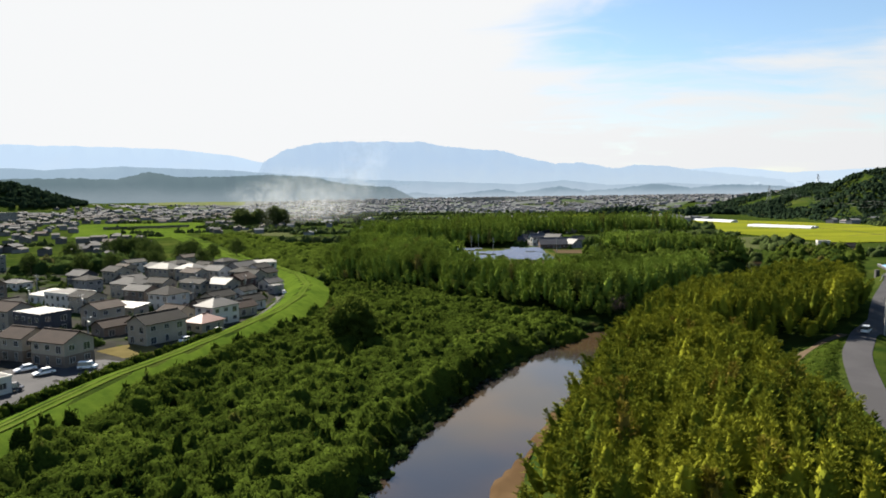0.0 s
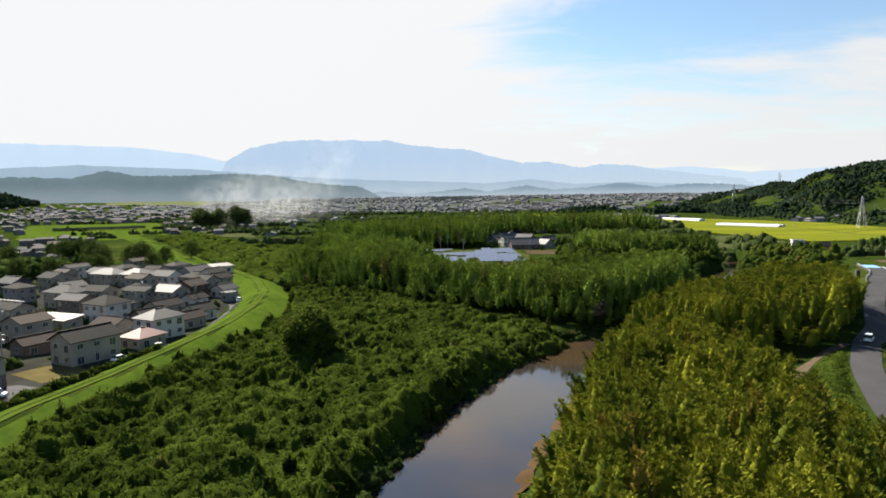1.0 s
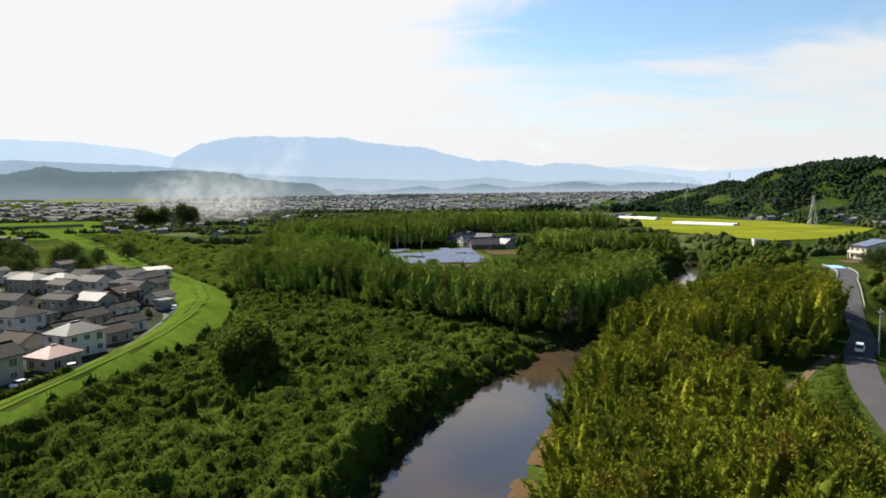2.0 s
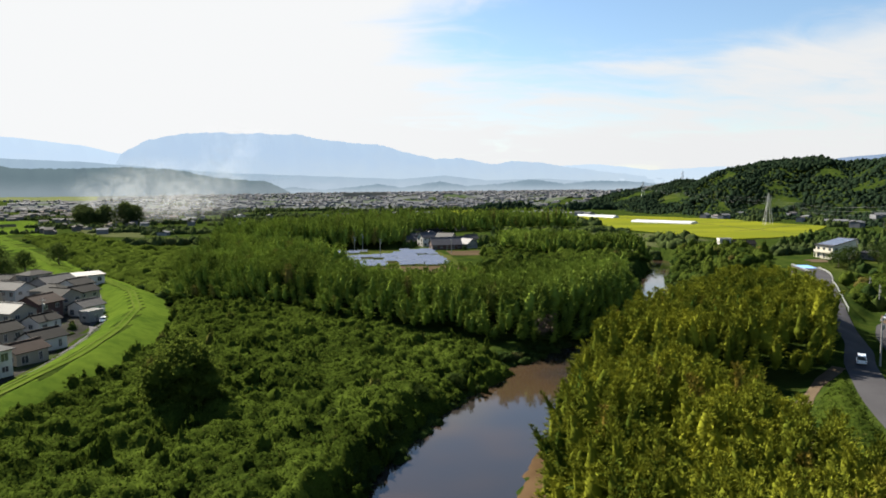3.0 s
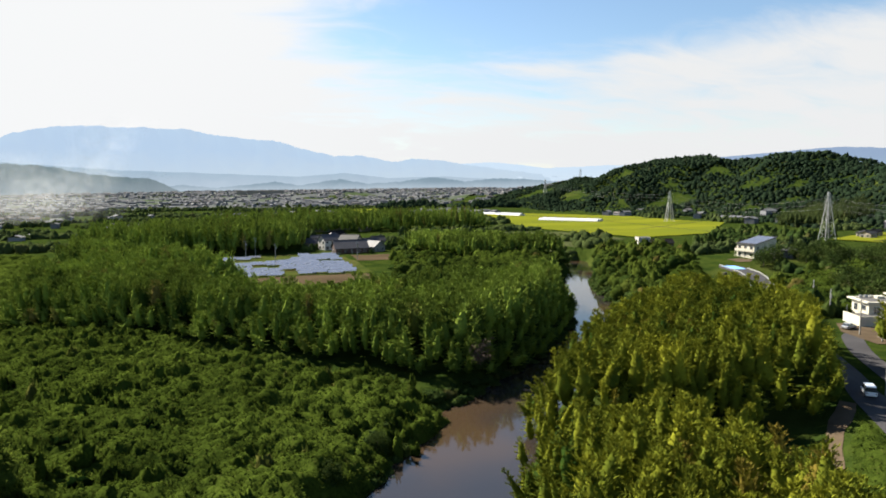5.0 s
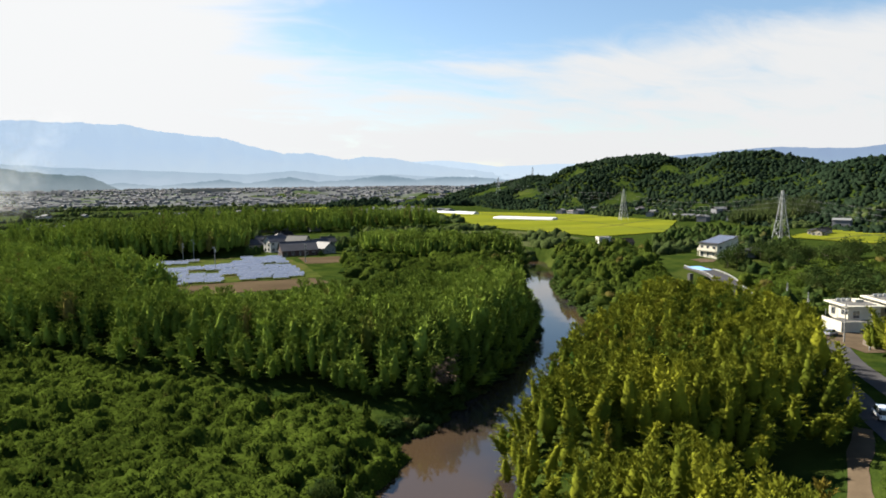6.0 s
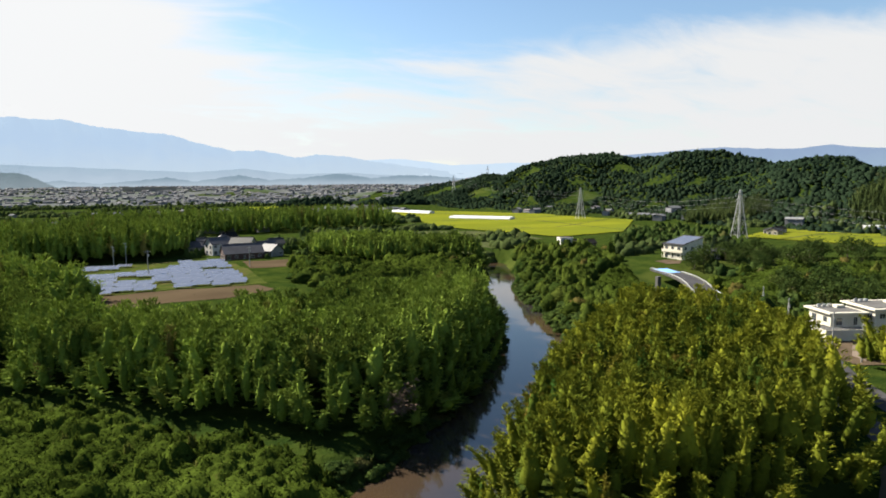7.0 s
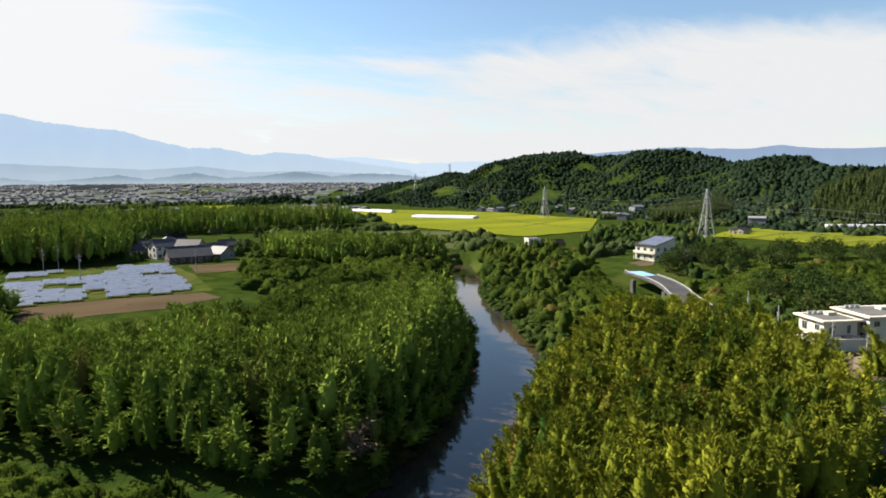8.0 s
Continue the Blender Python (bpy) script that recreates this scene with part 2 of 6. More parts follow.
FALLOW = two_tone("fallow_grass", (0.0388, 0.0472, 0.0189), (0.0583, 0.0638, 0.0277), 0.95, 0.05, 0.8, 0.3, spec=0.0)
# lighter version of the fallow colour, haze painted in for far fields
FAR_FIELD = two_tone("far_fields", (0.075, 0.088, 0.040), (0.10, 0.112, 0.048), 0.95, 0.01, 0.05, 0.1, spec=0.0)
DIRT = two_tone("dirt_track", (0.0555, 0.0416, 0.0277), (0.0888, 0.0666, 0.0444), 0.95, 0.3, 3.0, 0.4, spec=0.0)
WHITE = two_tone("white_wall", (0.375, 0.359, 0.325), (0.488, 0.463, 0.425), 0.8, 0.4, 5.0, 0.1)
CREAM = two_tone("cream_wall", (0.204, 0.18, 0.143), (0.268, 0.236, 0.19), 0.8, 0.4, 5.0, 0.1)
GREY_WALL = two_tone("grey_wall", (0.1332, 0.1295, 0.1258), (0.1924, 0.185, 0.1813), 0.8, 0.4, 5.0, 0.1)
BROWN_WALL = two_tone("brown_siding", (0.0962, 0.074, 0.0592), (0.148, 0.1147, 0.0888), 0.8, 0.4, 5.0, 0.1)
NAVY_WALL = two_tone("dark_siding", (0.018, 0.020, 0.030), (0.035, 0.038, 0.05), 0.6, 0.4, 5.0, 0.1)
ROOF_DARK = two_tone("dark_roof", (0.00454, 0.0043, 0.00454), (0.00858, 0.00813, 0.0078), 0.8, 0.5, 4.0, 0.3, spec=0.06)
ROOF_GREY = two_tone("grey_roof", (0.0186, 0.0186, 0.0204), (0.0333, 0.0329, 0.0346), 0.75, 0.5, 4.0, 0.3, spec=0.1)
ROOF_BROWN = two_tone("brown_roof", (0.022, 0.0135, 0.0105), (0.034, 0.021, 0.016), 0.8, 0.5, 4.0, 0.3, spec=0.06)
ROOF_RED = two_tone("red_roof", (0.122, 0.0416, 0.0305), (0.167, 0.0638, 0.0472), 0.6, 0.5, 4.0, 0.3)
ROOF_PALE = two_tone("pale_metal_roof", (0.036, 0.035, 0.0345), (0.050, 0.048, 0.046), 0.6, 0.5, 4.0, 0.1, spec=0.15)
GLASS = two_tone("window_glass", (0.02, 0.025, 0.03), (0.05, 0.055, 0.06), 0.08, 0.7, 2.0, 0.0, spec=0.8)
ALU = two_tone("window_frame", (0.35, 0.35, 0.35), (0.5, 0.5, 0.5), 0.4, 1.0, 6.0, 0.0, metal=0.6)
STEEL = two_tone("galvanised_steel", (0.24, 0.245, 0.25), (0.31, 0.31, 0.31), 0.45, 0.8, 5.0, 0.0, metal=0.5)
POLE = two_tone("pole_concrete", (0.192, 0.186, 0.174), (0.264, 0.258, 0.24), 0.8, 0.8, 5.0, 0.1)
PANEL = two_tone("solar_cells", (0.075, 0.08, 0.105), (0.10, 0.105, 0.13), 0.22, 0.2, 3.0, 0.0, spec=1.0)
PLASTIC = two_tone("greenhouse_film", (0.33, 0.336, 0.341), (0.429, 0.429, 0.429), 0.4, 0.2, 2.0, 0.1)
BLUE_SHEET = two_tone("blue_tarpaulin", (0.10, 0.28, 0.62), (0.22, 0.42, 0.75), 0.5, 0.6, 3.0, 0.3)
PAINT_WHITE = two_tone("white_paint", (0.25, 0.25, 0.24), (0.32, 0.32, 0.31), 0.5, 0.5, 4.0, 0.05)
CAR_WHITE = two_tone("white_car_paint", (0.74, 0.75, 0.76), (0.80, 0.80, 0.81), 0.2, 0.5, 2.0, 0.0, spec=0.6)
CAR_DARK = two_tone("dark_car_paint", (0.02, 0.02, 0.025), (0.04, 0.04, 0.05), 0.2, 0.5, 2.0, 0.0, spec=0.6)
CAR_SILVER = two_tone("silver_car_paint", (0.42, 0.43, 0.45), (0.50, 0.50, 0.52), 0.25, 0.5, 2.0, 0.0, metal=0.5)
RUBBER = two_tone("tyre_rubber", (0.012, 0.012, 0.012), (0.03, 0.03, 0.03), 0.8, 2.0, 9.0, 0.2)
ROOF_TILE = two_tone("grey_roof_tiles", (0.044, 0.042, 0.048), (0.066, 0.063, 0.070), 0.6, 0.5, 4.0, 0.3, spec=0.2)
MAROON = two_tone("dark_red_boards", (0.040, 0.020, 0.018), (0.062, 0.032, 0.028), 0.8, 0.4, 5.0, 0.1)
PLASTER = two_tone("cream_plaster", (0.40, 0.37, 0.30), (0.48, 0.45, 0.37), 0.85, 0.4, 5.0, 0.1, spec=0.1)


# the lie of the land
def part(name, bm, material, parent, label=""):
    me = bpy.data.meshes.new(name)
    bm.to_mesh(me)
    bm.free()
    me.materials.append(material)
    ob = new(name, me)
    ob.parent = parent
    return tagged(ob, label)


WATER_Z = -9.3
RIVER = np.array([  # x, y, half width
    (-34, -140, 9), (-26, -60, 9), (-12, 30, 9.5), (-3, 84, 9.5), (6, 110, 11), (14, 129, 11.5), (26, 153, 11), (44, 180, 10),
    (60, 194, 8), (88.5, 219.5, 8), (109, 244, 8.5), (122, 272, 8.5), (142, 316, 6.5), (166, 352, 6), (186, 392, 6), (170, 440, 6)])
LEVEE = np.array([(-78, -120), (-74, 20), (-71, 90), (-70, 116), (-66, 134), (-63, 156), (-59, 190), (-60, 218), (-65, 250), (-79, 288),
                  (-107, 334), (-145, 384), (-196, 470), (-285, 610), (-420, 820)], float)
ROAD = np.array([(40, -140, -4.2), (50, -20, -4.0), (58, 40, -3.8), (65, 80, -3.4), (69.5, 100, -3.0), (74.3, 110.5, -2.7), (81, 124, -2.0), (85.5, 132, -1.6), (98, 149.5, -1.2), (111, 163.5, -1.0),
                 (122, 180, -0.6), (132.5, 195, -0.1), (156, 226, 0.9), (163, 236, 1.1)])
BRIDGE = np.array([(163, 236, 1.1), (171, 245, 1.2), (178, 255, 1.25), (184, 267, 1.25), (188, 277, 1.25)])
SIDE_ROAD = np.array([(92, 60, -3.6), (100, 120, -3.3), (112, 152, -3.0), (128, 174, -2.8), (140, 186, -2.9), (150, 189, -3.1)])
RIDGE = np.array([(701, 1346, 34), (660, 1079, 51), (641, 907, 72), (646, 838, 79), (665, 793, 66), (671, 745, 70), (690, 693, 68),
                  (697, 637, 60), (692, 557, 51), (695, 514, 56), (677, 463, 44), (654, 419, 45), (650, 330, 42), (680, 200, 40), (700, 60, 30)])
LEVELS_WEST = np.array([(-100, 120, -4.6), (-110, 200, -4.6), (-95, 160, -4.6), (-140, 300, -4.5), (-250, 300, -4.4), (-400, 500, -3), (-150, 60, -4.6),
                        (-300, 100, -4.6), (-120, -80, -4.6), (-95, 260, -4.6)])
LEVELS_PLAIN = np.array([(-45, 60, -6.6), (-40, 110, -6.8), (-30, 160, -6.6), (-10, 190, -6.6), (20, 190, -7.0), (-40, 230, -6.5), (-70, 320, -5.5),
                         (-120, 420, -4), (-250, 650, -2), (0, 245, -6), (40, 225, -6.5), (80, 250, -6), (-50, 290, -6), (100, 290, -5.5), (-30, -60, -6.6)])
LEVELS_EAST = np.array([(25, 330, -1.2), (20, 380, -1), (60, 400, -1), (60, 440, -1), (10, 310, -1.8), (40, 310, -1.6), (40, 110, -6.5), (70, 160, -5.5),
                        (90, 200, -5), (50, 70, -6), (110, 120, -3.6), (140, 183, -3.2), (155, 192, -3.2), (200, 230, -2), (250, 260, -0.5), (215, 295, 1.4),
                        (300, 330, 0), (220, 360, 1), (120, 400, -2.4), (170, 390, -3), (240, 440, 0), (172, 258, -4.5), (60, -60, -5), (92, 160, -2.2), (104, 174, -1.6), (114, 192, -1.5)])
LEVELS_FAR = np.array([(400, 600, 0), (700, 900, 0), (0, 700, 0), (-600, 900, 2), (0, 1000, 2), (300, 800, 0), (600, 100, 0), (300, 0, -2), (100, 560, 0)])
MOUNDS = [(385, 1000, 62, 26, 9), (270, 1060, 60, 22, 9), (-1180, 1500, 190, 120, 72), (300, 2000, 120, 90, 14), (560, 1500, 110, 80, 16)]


def along(px, py, line):
    """Distance to a polyline, and its other columns at the nearest place."""
    best = np.full(px.shape, 1e9)
    extra = np.zeros(px.shape + (line.shape[1] - 2,)) if line.shape[1] > 2 else None
    for a, b in zip(line[:-1], line[1:]):
        dx, dy = b[0] - a[0], b[1] - a[1]
        u = np.clip(((px - a[0]) * dx + (py - a[1]) * dy) / (dx * dx + dy * dy), 0, 1)
        d = np.hypot(px - a[0] - u * dx, py - a[1] - u * dy)
        m = d < best
        best = np.where(m, d, best)
        if extra is not None:
            extra[m] = (a[2:] + u[..., None] * (b[2:] - a[2:]))[m]
    return best, extra


def smooth(v, lo, hi):
    t = np.clip((v - lo) / (hi - lo), 0, 1)
    return t * t * (3 - 2 * t)


def waves(x, y, size, seed=0.0):
    """Cheap smooth unevenness between -1 and 1."""
    a, b = x / size, y / size
    return (np.sin(a * 2.1 + 1.3 * np.sin(b * 1.7 + seed) + seed) + np.sin(b * 2.6 + 1.1 * np.sin(a * 1.9 + 2 * seed) + 1.7 * seed)
            + 0.6 * np.sin(a * 4.3 + b * 3.7 + 3 * seed + np.sin(b * 5.1))) / 2.6


def height(x, y):
    x, y = np.asarray(x, float), np.asarray(y, float)
    num, den = np.zeros(x.shape), np.zeros(x.shape)
    for cx, cy, cz in np.concatenate((LEVELS_WEST, LEVELS_PLAIN, LEVELS_EAST, LEVELS_FAR)):
        wgt = 1.0 / ((x - cx) ** 2 + (y - cy) ** 2 + 150) ** 2
        num, den = num + wgt * cz, den + wgt
    z = num / den
    far = np.hypot(x, y)
    z = z + smooth(far, 900, 3200) * 44
    z = z + 0.25 * waves(x, y, 9, 0.4) * smooth(far, 1200, 300)
    dr, hw = along(x, y, RIDGE)
    z = z + hw[..., 0] * (1 - smooth(dr + 34 * waves(x, y, 62, 1.1), 0, 215)) * (1 + 0.14 * waves(x, y, 48, 2.0))
    for cx, cy, rx, ry, hz in MOUNDS:
        z = z + hz * np.exp(-((x - cx) / rx) ** 2 - ((y - cy) / ry) ** 2)
    dl, _ = along(x, y, LEVEE)
    z = np.maximum(z, np.where(dl < 22, -2.0 - np.maximum(0, dl - 2.2) * 0.42, -99))
    for line, half in ((ROAD, 3.6), (SIDE_ROAD, 3.0)):
        d, zr = along(x, y, line)
        z = zr[..., 0] - 0.06 + (z - zr[..., 0] + 0.06) * smooth(d, half + 0.8, half + 8)
    d, hw = along(x, y, RIVER)
    d = d - hw[..., 0] + 0.9 * waves(x, y, 6, 0.9)
    shore = smooth(y, 45, 70) * smooth(y, 165, 140) * smooth(x - np.interp(y, RIVER[:, 1], RIVER[:, 0]), 0, 4)
    d = d + 2.2 * shore
    bank = WATER_Z + 0.15 + (z - WATER_Z - 0.15) * smooth(d, 0.3 + 2.5 * shore, 5.5 + 3 * shore)
    return np.where(d < 0, WATER_Z - 0.45 - 1.3 * smooth(-d, 0, 4), np.where(d < 8.5, bank, z))


def height1(x, y):
    return float(height(np.array([x]), np.array([y]))[0])


def mesh_from(name, verts, faces, material=None, smooth_faces=False):
    """A mesh from arrays whose faces all have the same number of corners."""
    verts, faces = np.asarray(verts, np.float32), np.asarray(faces, np.int32)
    me = bpy.data.meshes.new(name)
    k = faces.shape[1]
    me.vertices.add(len(verts)), me.loops.add(faces.size), me.polygons.add(len(faces))
    me.vertices.foreach_set("co", verts.ravel())
    me.loops.foreach_set("vertex_index", faces.ravel())
    me.polygons.foreach_set("loop_start", np.arange(0, faces.size, k, dtype=np.int32))
    me.polygons.foreach_set("use_smooth", np.full(len(faces), smooth_faces))
    me.update(calc_edges=True)
    if material:
        me.materials.append(material)
    return me


def grid_faces(nx, ny):
    i = np.arange((nx - 1) * (ny - 1))
    a = (i // (nx - 1)) * nx + i % (nx - 1)
    return np.stack((a, a + 1, a + nx + 1, a + nx), 1)


def spread(lo, hi, step, end_lo, end_hi):
    core = np.arange(lo, hi + 0.01, step)
    up, down, s = [hi], [lo], step
    while up[-1] < end_hi:
        s *= 1.13
        up.append(up[-1] + s)
    s = step
    while down[-1] > end_lo:
        s *= 1.13
        down.append(down[-1] - s)
    return np.concatenate((down[:0:-1], core, up[1:]))


def build_ground():
    xs, ys = spread(-140, 330, 2.4, -4900, 4900), spread(-60, 440, 2.4, -2500, 4900)
    gx, gy = np.meshgrid(xs, ys)
    gz = height(gx, gy)
    me = mesh_from("ground", np.stack((gx.ravel(), gy.ravel(), gz.ravel()), 1), grid_faces(len(xs), len(ys)), GROUND, True)
    tagged(new("ground", me), "green meadow and river plain with low weeds", "ground", kind="structure")


def ribbon(name, line, offsets, material, label, category, lift=0.05, kind="structure", follow=True, step=1.5, uneven=0.0):
    """A strip along a line; offsets are the distances to the right of the line; it follows the land or the line's own heights."""
    line = np.asarray(line, float)
    seg = np.hypot(*(line[1:, :2] - line[:-1, :2]).T)
    s = np.concatenate(([0], np.cumsum(seg)))
    t = np.linspace(0, s[-1], max(3, int(s[-1] / step)))
    c = np.stack([np.interp(t, s, line[:, i]) for i in range(line.shape[1])], 1)
    for _ in range(6):
        c[1:-1] = (c[:-2] + 2 * c[1:-1] + c[2:]) / 4
    d = np.gradient(c[:, :2], axis=0)
    d /= np.linalg.norm(d, axis=1)[:, None]
    side = np.stack((d[:, 1], -d[:, 0]), 1)
    cols = []
    for i, o in enumerate(offsets):
        w = o + (uneven * waves(t, t * 0.3 + 7 * i, 5, i) if i in (0, len(offsets) - 1) else 0)
        p = c[:, :2] + side * np.reshape(w, (-1, 1))
        z = height(p[:, 0], p[:, 1]) if follow else c[:, 2]
        cols.append(np.column_stack((p, z + lift)))
    v = np.stack(cols, 1).reshape(-1, 3)
    me = mesh_from(name, v, grid_faces(len(offsets), len(t)), material, True)
    return tagged(new(name, me), label, category, kind=kind)


def patch(name, corners, material, label, category, lift=0.06, step=3.0, kind="structure"):
    """A flat area of another surface that lies on the land: a convex outline with slightly uneven edges."""
    p = np.asarray(corners, float)
    mid = p.mean(0)
    rim = []
    for a, b in zip(p, np.roll(p, -1, 0)):
        k = max(2, int(np.hypot(*(b - a)) / step))
        rim += [a + (b - a) * i / k for i in range(k)]
    rim = np.array(rim)
    rings = max(3, int(np.max(np.hypot(*(rim - mid).T)) / step))
    f = np.linspace(1, 0.02, rings)
    v = (mid + (rim[None] - mid) * f[:, None, None]).reshape(-1, 2)
    z = height(v[:, 0], v[:, 1]) + lift
    n = len(rim)
    i = np.arange((rings - 1) * n)
    a, b = i, (i // n) * n + (i + 1) % n
    faces = np.stack((a, b, b + n, a + n), 1)
    me = mesh_from(name, np.column_stack((v, z)), faces, material, True)
    return tagged(new(name, me), label, category, kind=kind)


build_ground()


def build_water():
    c = RIVER
    v, s = [], np.gradient(c[:, :2], axis=0)
    s /= np.linalg.norm(s, axis=1)[:, None]
    for p, d in zip(c, s):
        for o in (-1, 1):
            v.append((p[0] + o * d[1] * (p[2] + 4.5), p[1] - o * d[0] * (p[2] + 4.5), WATER_Z))
    me = mesh_from("water", v, grid_faces(2, len(c)), WATER, True)
    tagged(new("water", me), "calm brown river water reflecting the sky", "river", kind="structure")


build_water()
ribbon("levee_grass", LEVEE, (-9.0, -6, -3, 0, 3, 6.5, 10), GRASS, "bright green mown grass on the levee", "grass", 0.10, uneven=1.2)
for o in (-0.85, 0.85):
    ribbon("wheel_track", LEVEE[1:], (o - 0.33, o, o + 0.33), PALE_PATH, "worn pale wheel track in the grass of the levee", "path", 0.16, uneven=0.12)
ribbon("road", ROAD, (-2.7, -1, 1, 2.7), ASPHALT, "grey asphalt road beside the bamboo", "road", 0.10)
ribbon("side_road", SIDE_ROAD, (-2.2, 0, 2.2), ASPHALT, "narrow grey asphalt side road", "road", 0.09)
ribbon("sand_bar", [(1, 62), (5.5, 84), (8, 96), (13, 107), (18.5, 116)], (-1.2, -0.4, 0.4, 1.6, 3.2), SAND, "pale brown sand bar at the river's edge", "sand", 0.22, uneven=0.7)
ribbon("sand_bar", [(21, 121), (26, 130), (31.5, 137), (37, 142)], (-2.6, -1.4, -0.2, 1.2, 2.8), SAND, "small tongue of pale sand below the bamboo", "sand", 0.22, uneven=0.7)
patch("rice_field", [(240, 575), (246, 470), (254, 424), (318, 436), (428, 540), (420, 590), (432, 690), (400, 795), (310, 930), (300, 800)], RICE,
      "ripe yellow-green rice field", "rice field", 0.5, 8)
patch("rice_field", [(345, 362), (352, 268), (420, 190), (500, 190), (490, 300), (430, 400)], RICE, "ripe yellow-green rice field", "rice field", 0.5, 8)


patch("meadow_field", [(100, 455), (175, 400), (240, 420), (238, 500), (200, 540), (120, 520)], FALLOW, "pale green fallow fields beside the rice", "field", 0.12, 5)
for line in ([(250, 520), (310, 500), (420, 560)], [(270, 640), (330, 610), (430, 640)], [(300, 760), (360, 720), (420, 740)], [(330, 440), (345, 560), (350, 700), (340, 860)],
             [(352, 300), (420, 290), (488, 280)], [(350, 340), (400, 350), (455, 345)], [(400, 200), (410, 290), (405, 395)]):
    ribbon("field_path", line, (-1.0, 0, 1.0), FALLOW, "grassy path between the rice fields", "path", 0.62, step=4)
CHANNEL = [(-300, 600), (-420, 640), (-560, 880), (-420, 960), (-330, 800)]
patch("channel_grass", CHANNEL, GRASS, "bright green grass of the old channel below the bridge", "grass", 0.2, 8)
LEVEE_TWO = np.array([(-86, 400), (-108, 440), (-150, 488), (-200, 545), (-250, 620), (-330, 760)], float)
ribbon("levee_grass", LEVEE_TWO, (-7, -3, 0, 3, 7), GRASS, "green grass bank across the old channel", "grass", 0.25, uneven=2.0, step=4)
patch("meadow_field", [(-313, 818), (-239, 817), (-168, 600), (-232, 640)], FALLOW, "pale grey-green fallow field", "field", 0.3, 8)
patch("meadow_field", [(-720, 2000), (-1040, 2000), (-1400, 2700), (-970, 2700)], FAR_FIELD, "yellow-green fields below the far hills, paled by painted haze", "field", 1.0, 40)
patch("rice_field", [(170, 950), (205, 930), (262, 1120), (180, 1140)], RICE, "yellow-green rice field between groves", "rice field", 0.6, 10)


def build_backdrop(name, profile, dist, material, label, base=-40, rough=0.05):
    """A range of far hills: azimuth and elevation in degrees of its main tops, seen from the valley."""
    prof = np.array(profile, float)
    az = np.arange(prof[0, 0], prof[-1, 0], 0.12)
    el = np.interp(az, prof[:, 0], prof[:, 1])
    k = np.array([1, 2, 3, 2, 1]) / 9
    el = np.convolve(np.pad(el, 2, mode="edge"), k, "valid")
    el = el + rough * (waves(az, az * 0, 0.5, 1.0) + 0.5 * waves(az, az * 0, 0.17, 2.0))
    a = np.radians(az)
    top = 32.6 + dist * np.tan(np.radians(el))
    rows = []
    for f, out in ((1.0, 0.0), (0.8, -0.02), (0.5, -0.06), (0.2, -0.12), (0.0, -0.2), (-0.1, -0.2)):
        r = dist * (1 + out) + 60 * waves(az, az * 0 + f * 3, 1.1, f)
        rows.append(np.column_stack((10 + r * np.sin(a), 60 + r * np.cos(a), base + (top - base) * f)))
    back = rows[0].copy()
    back[:, 2] = base
    back[:, :2] *= 1.05
    v = np.concatenate([back] + rows)
    me = mesh_from(name, v, grid_faces(len(az), 7), material, True)
    tagged(new(name, me), label, "mountain", kind="structure")


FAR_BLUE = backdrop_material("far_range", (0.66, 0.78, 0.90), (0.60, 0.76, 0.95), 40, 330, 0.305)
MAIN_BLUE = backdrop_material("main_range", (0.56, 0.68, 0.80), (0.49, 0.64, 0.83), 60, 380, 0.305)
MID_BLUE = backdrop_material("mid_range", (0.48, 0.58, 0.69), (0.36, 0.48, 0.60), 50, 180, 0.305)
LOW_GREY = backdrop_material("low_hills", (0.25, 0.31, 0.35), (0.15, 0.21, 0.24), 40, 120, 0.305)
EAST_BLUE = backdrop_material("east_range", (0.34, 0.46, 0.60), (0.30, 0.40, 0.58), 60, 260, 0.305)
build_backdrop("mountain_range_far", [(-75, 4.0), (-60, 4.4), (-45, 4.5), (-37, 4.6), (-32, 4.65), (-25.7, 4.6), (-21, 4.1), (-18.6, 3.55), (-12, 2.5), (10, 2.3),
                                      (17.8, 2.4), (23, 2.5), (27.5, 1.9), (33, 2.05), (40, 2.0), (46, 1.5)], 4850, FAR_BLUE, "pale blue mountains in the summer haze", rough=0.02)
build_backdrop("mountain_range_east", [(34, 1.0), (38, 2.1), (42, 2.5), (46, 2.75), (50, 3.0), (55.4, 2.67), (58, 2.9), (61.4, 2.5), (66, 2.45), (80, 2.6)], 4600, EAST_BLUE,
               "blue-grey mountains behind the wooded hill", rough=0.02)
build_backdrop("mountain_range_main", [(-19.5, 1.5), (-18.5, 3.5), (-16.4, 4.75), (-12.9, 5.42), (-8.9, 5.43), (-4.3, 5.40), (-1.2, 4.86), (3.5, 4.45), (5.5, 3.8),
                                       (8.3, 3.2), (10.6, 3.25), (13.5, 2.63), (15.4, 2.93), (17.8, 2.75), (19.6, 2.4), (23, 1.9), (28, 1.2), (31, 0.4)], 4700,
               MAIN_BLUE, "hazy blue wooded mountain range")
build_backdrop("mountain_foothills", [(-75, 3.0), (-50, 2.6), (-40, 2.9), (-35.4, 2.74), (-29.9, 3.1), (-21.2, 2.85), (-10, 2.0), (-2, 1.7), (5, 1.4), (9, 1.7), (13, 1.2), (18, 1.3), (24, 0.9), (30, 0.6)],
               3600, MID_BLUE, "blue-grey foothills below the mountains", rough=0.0)
